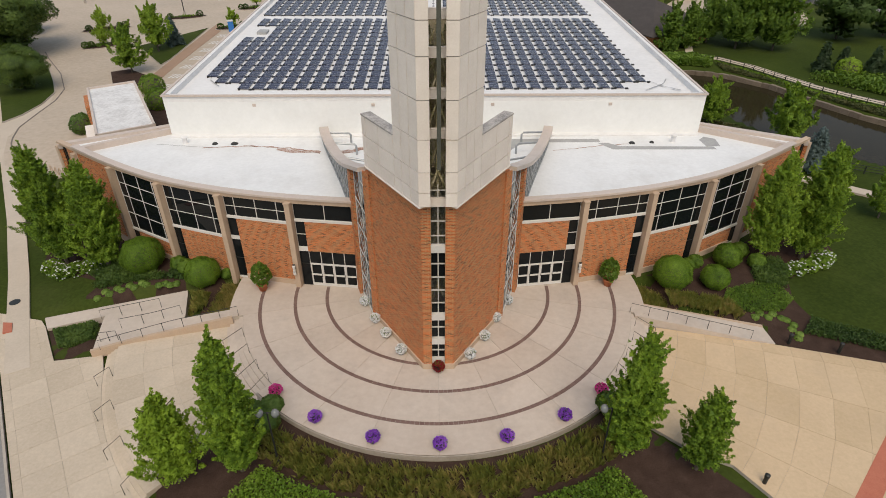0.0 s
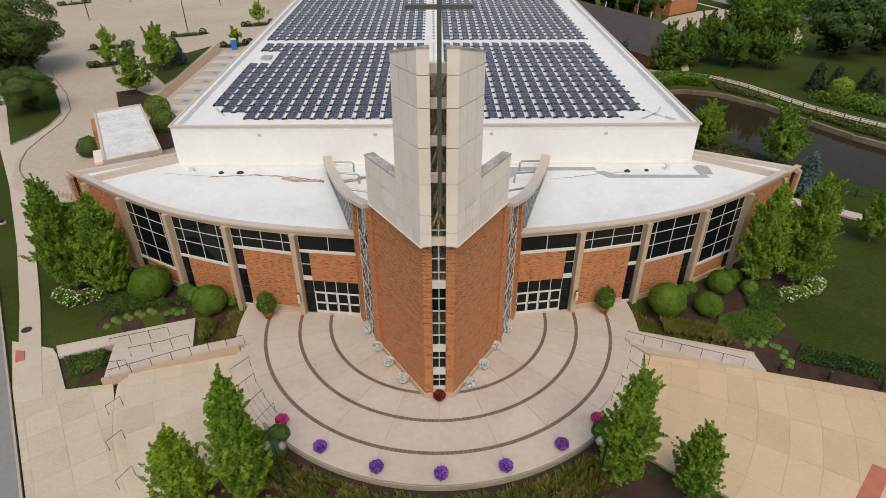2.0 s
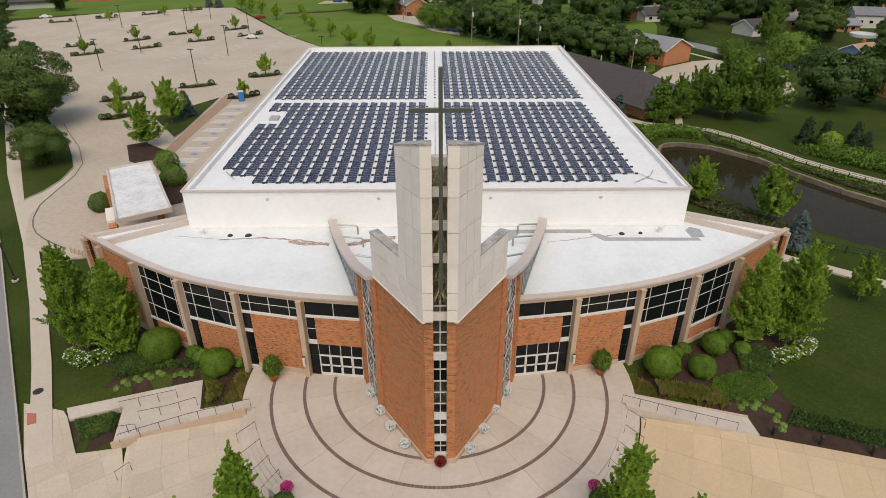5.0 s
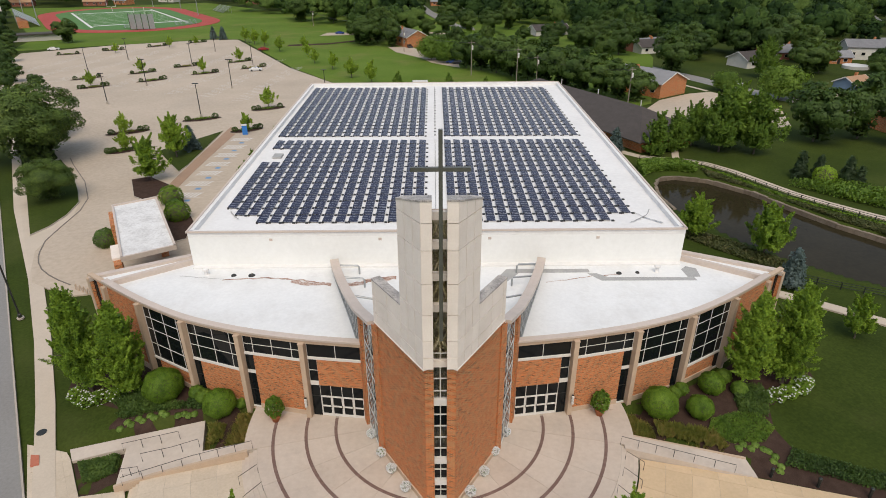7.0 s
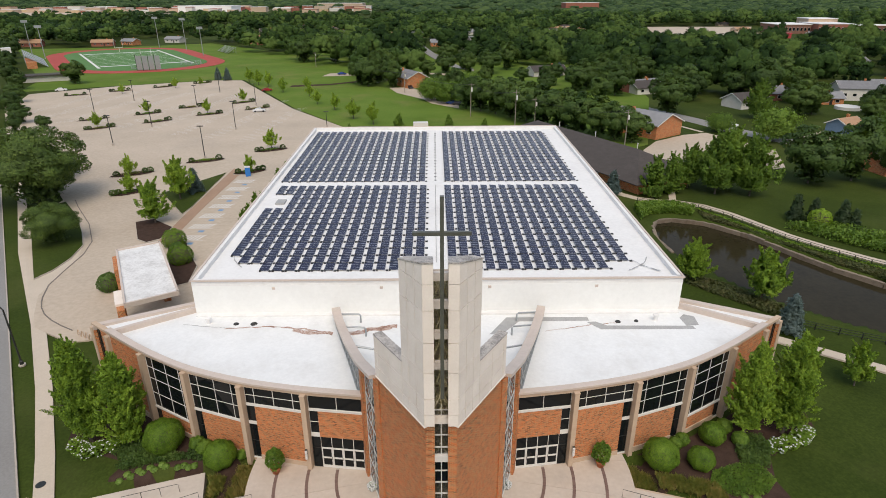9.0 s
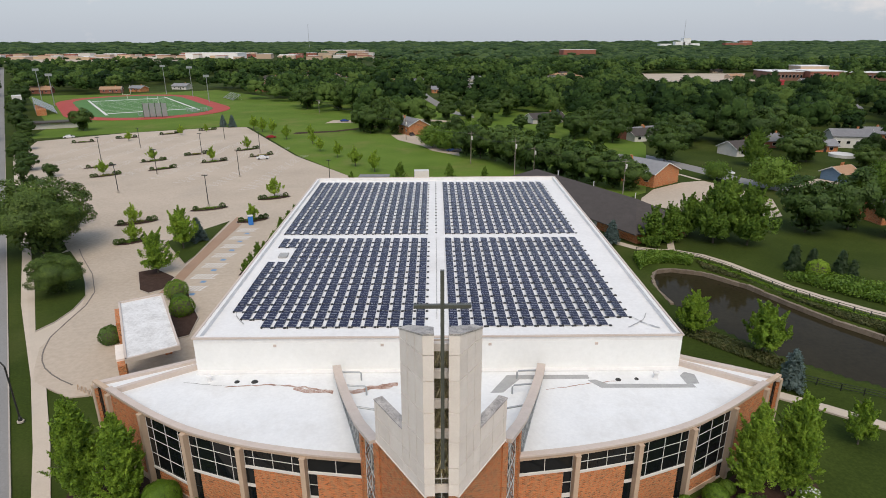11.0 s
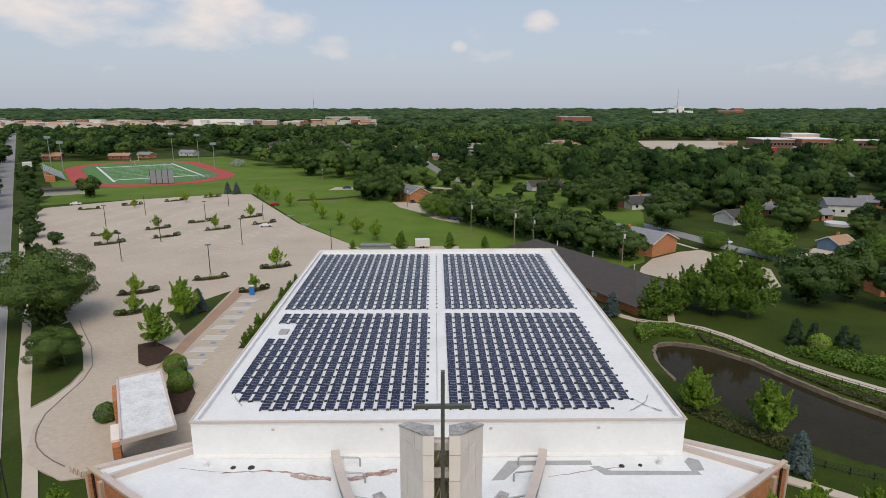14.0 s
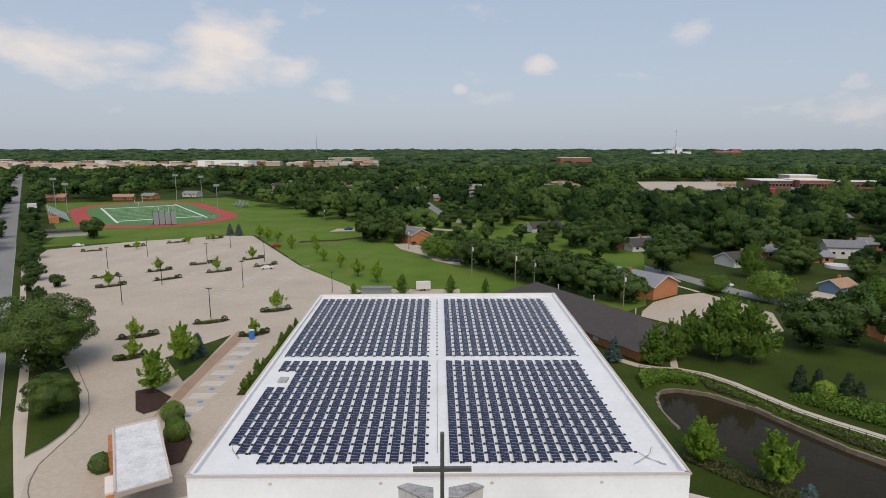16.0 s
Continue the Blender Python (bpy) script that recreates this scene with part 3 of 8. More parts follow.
def build_ground():
    xs = axis((-48, 64), 0.8, (-150, 120), 4, (-17000, 17000))
    ys = axis((-20, 76), 0.8, (-60, 300), 5, (-900, 20000))
    s = Shape()
    s.v = [(x, y, ground_z(x, y)) for y in ys for x in xs]
    n = len(xs)
    s.f = [(j * n + i, j * n + i + 1, (j + 1) * n + i + 1, (j + 1) * n + i) for j in range(len(ys) - 1) for i in range(n - 1)]
    return structure("ground", s, GRASS, "wide mown green lawn and open land", "ground", smooth=True)


build_ground()


def drape(name, poly, lift, mat, label, category, step=1.0, parent=None):
    """A sheet that lies on the ground over a polygon."""
    bm = bmesh.new()
    bm.faces.new([bm.verts.new((x, y, 0)) for x, y in ccw(poly)])
    xs, ys = [p[0] for p in poly], [p[1] for p in poly]
    for lo, hi, n in ((min(xs), max(xs), (1, 0, 0)), (min(ys), max(ys), (0, 1, 0))):
        c = lo + step
        while c < hi:
            bmesh.ops.bisect_plane(bm, geom=bm.verts[:] + bm.edges[:] + bm.faces[:], plane_co=(c * n[0], c * n[1], 0), plane_no=n)
            c += step
    for v in bm.verts:
        v.co.z = ground_z(v.co.x, v.co.y) + lift
    me = bpy.data.meshes.new(name)
    bm.to_mesh(me)
    bm.free()
    me.materials.append(mat)
    me.polygons.foreach_set("use_smooth", [True] * len(me.polygons))
    ob = new(name, me)
    return tagged(ob, label, category, kind="structure")


def slab_at(name, poly, z0, z1, mat, label, category):
    return structure(name, Shape().prism(ccw(poly), z0, z1), mat, label, category)


# street, verge, sidewalk on the left side
def along(p, d, t):
    return (p[0] + d[0] * t, p[1] + d[1] * t)


ST_D = (-0.573, 0.8196)
KERB0 = (-32.7, 3.5)
road_line = [along(KERB0, ST_D, t) for t in (-60, 0, 60, 120, 200, 300, 420, 560, 800, 1200)]
structure("road", strip(Shape(), road_line, 0.15, 10.5, -1.5, -1.27), ASPHALT, "grey worn asphalt street beside the church lawn", "road")
structure("kerb", strip(Shape(), road_line[:6], 0.0, 0.15, -1.5, -1.16), KERB, "pale concrete kerb along the street", "kerb")
structure("sidewalk", strip(Shape(), WALK_LINE, -1.0, 0.6, -1.5, -1.22), SIDEWALK, "pale concrete sidewalk running beside the street", "sidewalk")

# parking lot and driveway
slab_at("parking_lot", LOT_POLY, -1.5, -1.2, LOT, "wide pale concrete parking lot, nearly empty", "parking lot")
slab_at("drive_apron", [(-53.5, 39), (-50, 36), (-52.6, 36.4), (-62.8, 51), (-78.4, 74), (-79, 88), (-76.2, 87.5), (-61.5, 66.5), (-58.6, 58.5), (-57.6, 46)], -1.5, -1.21, SIDEWALK, "pale concrete walk curving beside the driveway", "sidewalk")

DRIVE_EDGE = [(-76.5, 88.0), (-73.5, 83.7), (-65.9, 73.9), (-60.8, 65.5), (-59.2, 60.0), (-58.7, 54.1), (-58.1, 48.7), (-56.7, 45.0), (-55.9, 43.4), (-54.9, 41.8), (-53.4, 40.0), (-51.5, 38.4), (-49.4, 37.0), (-47.2, 35.8)]
structure("drive_kerb", strip(Shape(), DRIVE_EDGE, -0.08, 0.08, -1.4, -1.15), KERB_D, "dark weathered kerb of the drive", "kerb")

# plaza in front of the tower
PLAZA_R, STEP_R = 16.6, 15.45        # plaza edge, and the top of the steps cut into both its sides
STEP_A0, STEP_A1 = 46.5, 77.5


def shrink(poly, gap):
    cx, cy = sum(p[0] for p in poly) / len(poly), sum(p[1] for p in poly) / len(poly)
    return [(p[0] + (cx - p[0]) * min(0.4, gap / max(0.05, math.hypot(cx - p[0], cy - p[1]))), p[1] + (cy - p[1]) * min(0.4, gap / max(0.05, math.hypot(cx - p[0], cy - p[1])))) for p in poly]


plaza_edge = [p for a0, a1, r in ((-100, -STEP_A1, PLAZA_R - 0.05), (-STEP_A1, -STEP_A0, STEP_R), (-STEP_A0, STEP_A0, PLAZA_R - 0.05), (STEP_A0, STEP_A1, STEP_R), (STEP_A1, 100, PLAZA_R - 0.05)) for p in arc(r, a0, a1, 14)]
plaza = slab_at("plaza", plaza_edge, -0.6, -0.03, KERB, "semicircular raised concrete entrance plaza", "plaza")


def plaza_slabs():
    rings = ((1.5, 8.85), (9.13, 11.35), (11.63, 14.05), (14.33, 16.54))
    keep = ccw([(-18, 12.3), (18, 12.3), (18, -8), (-18, -8)])
    for r0, r1 in rings:
        n = 12
        for i in range(-1, n + 1):
            a0, a1 = -93 + 186 * i / n, -93 + 186 * (i + 1) / n
            g = math.degrees(0.012 / r1)
            re = STEP_R - 0.02 if r1 > 16 and STEP_A0 < abs(a0 + a1) / 2 < STEP_A1 else r1
            poly = ccw(arc(r0, a0 + g, a1 - g, 4) + arc(re, a1 - g, a0 + g, 4))
            poly = clip(poly, keep)
            if len(poly) > 2 and area(poly) > 0.2:
                part("paving_slab", Shape().prism(poly, -0.05, 0.0), CONCRETE, plaza)
    for r in (9.0, 11.5, 14.2):
        n = int(r * math.pi / 0.3)
        s = Shape()
        for i in range(n):
            a0, a1 = -91 + 182 * i / n, -91 + 182 * (i + 0.93) / n
            s.prism(ccw(arc(r - 0.13, a0, a1, 1) + arc(r + 0.13, a1, a0, 1)), -0.05, 0.003)
        part("paver_band", s, BAND, plaza, "curved band of dark red-brown pavers")


def polar_cells(r0, r1, dr, a0, a1, da):
    r = r0
    while r < r1:
        a = a0
        while a < a1:
            yield ccw(arc(r, a, a + da, 1) + arc(r + dr, a + da, a, 1))
            a += da
        r += dr


def grid_cells(x0, x1, y0, y1, d, turn, cx, cy):
    c, s = math.cos(radians(turn)), math.sin(radians(turn))
    for i in range(int((x1 - x0) / d) + 1):
        for j in range(int((y1 - y0) / d) + 1):
            q = [(x0 + (i + a) * d, y0 + (j + b) * d) for a, b in ((0, 0), (1, 0), (1, 1), (0, 1))]
            yield [(cx + c * x - s * y, cy + s * x + c * y) for x, y in q]


def slabs(parent, poly, cells, z0, z1, mat, gap=0.012, least=0.15):
    for cell in cells:
        p = clip(poly, cell)
        if len(p) > 2 and area(p) > least:
            part("paving_slab", Shape().prism(shrink(p, gap), z0, z1), mat, parent)


def curved_steps(name, r, a0, a1, n, top, rise, tread, mat, label):
    t = thing(name, label, "steps", *arc(r, (a0 + a1) / 2, a1, 1)[0], top - rise * n, kind="structure")
    for i in range(n):
        rr = r + tread * i
        part("tread", Shape().prism(ccw(arc(rr - 0.6, a0, a1, 16) + arc(rr + tread, a1, a0, 16)), top - rise * (n + 1), top - rise * (i + 1) - (0.015 if i == n - 1 else 0.0)), mat, t)
    return t



# ---- church ----
church = thing("church", "red brick church with white flat roof and limestone tower", "church", 0, 20, 0)


def wall_run(a, b):
    """Frame of a wall seen from outside: start, unit vector along it, outward normal, length. a to b with the outside on the right."""
    d = Vector((b[0] - a[0], b[1] - a[1]))
    u = d.normalized()
    return Vector(a), u, Vector((u.y, -u.x)), d.length


def on_wall(run, t0, t1, z0, z1, d0, d1, shape=None):
    """A block on a wall: from t0 to t1 along it, d0 (behind) to d1 (proud)."""
    a, u, n, _ = run
    poly = [a + u * t0 + n * d1, a + u * t1 + n * d1, a + u * t1 + n * d0, a + u * t0 + n * d0]
    return (shape or Shape()).prism(ccw([tuple(p) for p in poly]), z0, z1)


def window(run, t0, t1, z0, z1, cols, rows, name="window", frame=FRAME_W, bar=0.05, sill=0.0, glass=GLASS):
    """Frame with bars and one pane for each light. cols, rows: edges as fractions."""
    s = Shape()
    w, h = t1 - t0, z1 - z0
    for c in (cols[0], cols[-1]):
        x = t0 + w * c
        on_wall(run, max(t0, x - bar / 2), min(t1, x + bar / 2), z0, z1, -0.13, -0.05, s)
    for r in (rows[0], rows[-1]):
        z = z0 + h * r
        on_wall(run, t0, t1, max(z0, z - bar / 2), min(z1, z + bar / 2), -0.125, -0.055, s)
    win = part(name, s, frame, church)
    for c in cols[1:-1]:
        x = t0 + w * c
        part("mullion", on_wall(run, x - bar / 2, x + bar / 2, z0 + bar / 2, z1 - bar / 2, -0.13, -0.05), frame, win)
    for r in rows[1:-1]:
        z = z0 + h * r
        for c0, c1 in zip(cols, cols[1:]):
            part("glazing_bar", on_wall(run, t0 + w * c0 + bar / 2, t0 + w * c1 - bar / 2, z - bar / 2, z + bar / 2, -0.125, -0.055), frame, win)
    if sill:
        part("window_sill", on_wall(run, t0, t1, z0 - sill, z0, -0.2, 0.03), FRAME_W, win)
    for c0, c1 in zip(cols, cols[1:]):
        for r0, r1 in zip(rows, rows[1:]):
            part("pane", on_wall(run, t0 + w * c0 + bar / 2, t0 + w * c1 - bar / 2, z0 + h * r0 + bar / 2, z0 + h * r1 - bar / 2, -0.12, -0.09), glass, win)
    return win


def brick(run, t0, t1, z0, z1, d0=-0.4, d1=0.0, mat=None):
    return part("brick_wall", on_wall(run, t0, t1, z0, z1, d0, d1), mat or BRICK_B, church, wall_uv=True)


WIN_TOP = 7.7
SILLS = (6.3, 5.95, 3.95, 2.0)


def wing(side):
    pts = [(side * x, y) for x, y in HALF_FACADE]
    for i in range(4):
        a, b = (pts[i], pts[i + 1]) if side > 0 else (pts[i + 1], pts[i])
        run = wall_run(a, b)
        L = run[3]
        flip = (lambda t0, t1: (t0, t1)) if side > 0 else (lambda t0, t1: (L - t1, L - t0))   # counted from the tower outwards
        e0, e1 = 0.0 if i == 0 else 0.28, L - 0.28
        sill = SILLS[i]
        base = -0.9 if i > 1 else -0.3
        cols = [0, 0.16, 0.5, 0.84, 1] if i else [0, 0.08, 0.5, 0.92, 1]
        if i == 0:
            cols = [0, 0.08, 0.52, 1.0]
        rows = {0: [0, 1], 1: [0, 0.5, 1], 2: [0, 0.38, 0.69, 1], 3: [0, 0.27, 0.56, 0.78, 1]}[i]
        e0w = 0.1 if i == 0 else e0
        window(run, *flip(e0w, e1), sill, WIN_TOP, cols if side > 0 else [1 - c for c in cols[::-1]], rows, sill=0.2)
        # narrow side light below, on the outer side
        sl = 0.78
        zb = 0.12
        if i == 0:
            window(run, *flip(e1 - sl, e1), 3.75, sill - 0.2, [0, 1], [0, 0.5, 1])
            part("spandrel", on_wall(run, *flip(e1 - sl, e1), 3.35, 3.75, -0.2, -0.03), FRAME_W, church, "white metal spandrel panel")
            brick(run, *flip(0.0, 0.52), 0.0, sill - 0.2)
            brick(run, *flip(0.52, e1 - sl), 3.38, sill - 0.2)
            # entrance: four glazed doors with lights over them
            d0, d1 = 0.55, e1 - sl
            n = 4
            window(run, *flip(d0, d1), 2.2, 3.38, [k / n for k in range(n + 1)], [0, 1])
            window(run, *flip(d1, e1), 0.02, 3.35, [0, 1], [0, 0.64, 1], frame=DARK_METAL)
            w = (d1 - d0) / n
            for k in range(n):
                q0, q1 = d0 + k * w, d0 + (k + 1) * w
                s = Shape()
                for x0, x1, z0, z1 in ((q0, q0 + 0.1, 0.02, 2.2), (q1 - 0.1, q1, 0.02, 2.2), (q0, q1, 2.07, 2.2), (q0, q1, 0.02, 0.27), (q0, q1, 1.03, 1.17)):
                    on_wall(run, *flip(x0 + 0.005, x1 - 0.005), z0, z1, -0.16, -0.04 if x1 - x0 < 0.3 else -0.045, s)
                door = part("door", s, FRAME_W, church, "white framed glazed entrance door")
                for z0, z1 in ((0.27, 1.03), (1.17, 2.07)):
                    part("pane", on_wall(run, *flip(q0 + 0.1, q1 - 0.1), z0, z1, -0.13, -0.1), GLASS, door)
                part("door_handle", on_wall(run, *flip(q0 + 0.05, q0 + 0.08), 0.95, 1.25, -0.04, 0.02), DARK_METAL, door)
        else:
            zs = {1: (0.12, 2.9, 3.3), 2: (0.12, 1.85, 1.9), 3: (0.05, 0.9, 0.95)}[i]
            if i == 1:
                window(run, *flip(e1 - sl, e1), 0.12, 3.75, [0, 1], [0, 0.5, 1], frame=DARK_METAL, sill=0.12)
                part("spandrel", on_wall(run, *flip(e1 - sl, e1), 3.75, 4.1, -0.2, -0.03), FRAME_W, church, "white metal spandrel panel")
                window(run, *flip(e1 - sl, e1), 4.1, sill - 0.2, [0, 1], [0, 1], frame=DARK_METAL)
            else:
                window(run, *flip(e1 - sl, e1), 0.12 if i == 2 else 0.1, sill - 0.2, [0, 1], [0, 0.55, 1] if i == 2 else [0, 1], frame=DARK_METAL, sill=0.12)
            brick(run, *flip(e0, e1 - sl), 0.45, sill - 0.2)
            part("plinth", on_wall(run, *flip(e0, e1 - sl), base, 0.45, -0.4, 0.08), PRECAST, church, "tan precast plinth")
            part("plinth", on_wall(run, *flip(e1 - sl, e1), base, 0.0, -0.4, 0.05), PRECAST, church)
        part("fascia", on_wall(run, e0 - 0.28 if i else 0, L + 0.28 if side > 0 else L + 0.28, WIN_TOP, 8.06, -0.45, 0.1), PRECAST, church, "tan precast fascia band")
    # piers
    for i in range(1, 5):
        p, q, o = pts[i], pts[i - 1], pts[i + 1]
        d = Vector((o[0] - q[0], o[1] - q[1])).normalized()
        ang = math.degrees(math.atan2(d.y, d.x))
        n = Vector((d.y, -d.x)) * (1 if side > 0 else -1)
        part("pier", Shape().box(p[0] + n.x * 0.05, p[1] + n.y * 0.05, -0.9, 0.42, 0.75, 8.7, ang), PRECAST, church, "tan precast pier")
        part("pier_cap", Shape().box(p[0] + n.x * 0.06, p[1] + n.y * 0.06, 7.75, 0.48, 0.82, 0.1, ang), PRECAST, church)
    # blank brick end, corner pier and glazed return
    a, b = (pts[4], pts[5]) if side > 0 else (pts[5], pts[4])
    run = wall_run(a, b)
    brick(run, 0.28, run[3] - 0.28, 0.4, WIN_TOP, mat=BRICK)
    part("plinth", on_wall(run, 0.28, run[3] - 0.28, -1.4, 0.4, -0.4, 0.08), PRECAST, church)
    part("fascia", on_wall(run, 0, run[3], WIN_TOP, 8.06, -0.45, 0.1), PRECAST, church)
    part("pier", Shape().box(pts[5][0], pts[5][1], -1.4, 0.6, 0.7, 8.9, 36 * side), PRECAST, church)
    a, b = (pts[5], pts[6]) if side > 0 else (pts[6], pts[5])
    run = wall_run(a, b)
    brick(run, 0.3, run[3] * 0.5, -1.4, WIN_TOP, mat=BRICK) if side > 0 else brick(run, run[3] * 0.5, run[3] - 0.3, -1.4, WIN_TOP, mat=BRICK)
    t0, t1 = (run[3] * 0.5, run[3] - 0.3) if side > 0 else (0.3, run[3] * 0.5)
    window(run, t0, t1, -0.4, WIN_TOP, [0, 0.5, 1], [0, 0.25, 0.5, 0.75, 1], frame=DARK_METAL)
    part("pier", Shape().box(pts[6][0] - side * 0.1, pts[6][1], -1.4, 0.5, 0.6, 8.9, 36 * side), PRECAST, church)
    part("fascia", on_wall(run, 0, run[3], WIN_TOP, 7.95, -0.4, 0.08), PRECAST, church)
    # back wall of the wing
    back = (side * 26.0, 27.4)
    a, b = (pts[6], back) if side > 0 else (back, pts[6])
    run = wall_run(a, b)
    brick(run, 0, run[3], -1.4, 7.3, mat=BRICK)
    part("coping", on_wall(run, 0, run[3], 7.3, 7.75, -0.55, 0.08), COPING, church, "pinkish grey metal coping")
    a, b = (pts[5], (side * 25.5, 25.7)) if side > 0 else ((side * 25.5, 25.7), pts[5])
    run = wall_run(a, b)
    part("coping", on_wall(run, 0.2, run[3], 7.0, 8.0, -0.3, 0.12), COPING, church)
    # coping along the curved front
    line = pts[:6] if side > 0 else pts[5::-1]
    a = [Vector(p) for p in line]
    s = Shape()
    fine = []
    for i in range(len(a) - 1):
        for k in range(4):
            p0, p1, p2, p3 = a[max(i - 1, 0)], a[i], a[i + 1], a[min(i + 2, len(a) - 1)]
            t = k / 4
            fine.append(tuple(0.5 * ((2 * p1) + (p2 - p0) * t + (2 * p0 - 5 * p1 + 4 * p2 - p3) * t * t + (3 * p1 - p0 - 3 * p2 + p3) * t ** 3)))
    fine.append(tuple(a[-1]))
    strip(s, fine, -0.2, 0.42, 8.06, 8.24)
    part("coping", s, COPING, church)
    inner = Shape()
    strip(inner, fine, 0.3, 0.36, 7.4, 8.1)
    part("parapet_lining", inner, MEMBRANE, church)


def roof_decks():
    inset = [(-25.8, 27.2)] + [(x * 0.99, y + 0.35) for x, y in FACADE] + [(25.8, 27.2)]
    part("wing_roof", Shape().prism(ccw(inset), 7.2, 7.45), WING_MEMBRANE, church, "stained white membrane roof of the curved wings")
    # cant strip at the foot of the hall wall and dark seams
    part("roof_flashing", Shape().prism([(-25.2, 24.35), (25.2, 24.35), (25.2, 25.0), (-25.2, 25.0)], 7.44, 7.6), MEMBRANE, church)


HALL = [(-25.35, 25.0), (25.35, 25.0), (25.1, 94.3), (-25.15, 93.5)]


def deck_z(x, y):
    return 10.75 + (y - 24.3) * 0.0205


def hall():
    hallp = ccw(HALL)
    part("hall_wall", Shape().prism(hallp, -1.4, lambda x, y: deck_z(x, y)), WHITE_WALL, church, "smooth white windowless hall wall")
    inn = [(x - math.copysign(0.5, x), y + (0.5 if y < 50 else -0.5)) for x, y in HALL]
    part("hall_roof", Shape().prism(ccw(inn), deck_z, lambda x, y: deck_z(x, y) + 0.03), MEMBRANE, church, "white membrane roof with grey stains")
    for i in range(4):
        a, b = HALL[i], HALL[(i + 1) % 4]
        run = wall_run(a, b)
        s = Shape()
        a_, u, n, L_ = run
        poly = ccw([tuple(a_ - n * 0.004), tuple(a_ + u * L_ - n * 0.004), tuple(a_ + u * L_ - n * 0.5), tuple(a_ - n * 0.5)])
        s.prism(poly, lambda x, y: deck_z(x, y) - 0.05, lambda x, y: deck_z(x, y) + 0.56)
        part("parapet", s, MEMBRANE, church, "low white parapet")
        s = Shape()
        poly = ccw([tuple(a_ + n * 0.12 - u * 0.12), tuple(a_ + u * (L_ + 0.12) + n * 0.12), tuple(a_ + u * L_ - n * 0.1), tuple(a_ - n * 0.1)])
        s.prism(poly, lambda x, y: deck_z(x, y) + 0.5, lambda x, y: deck_z(x, y) + 0.66)
        part("parapet_cap", s, COPING, church)
    for x in (-17.0, -5.9, 5.3, 16.4):
        part("overflow_scupper", Shape().box(x, 24.97, 10.3, 0.32, 0.08, 0.26), COPING, church)


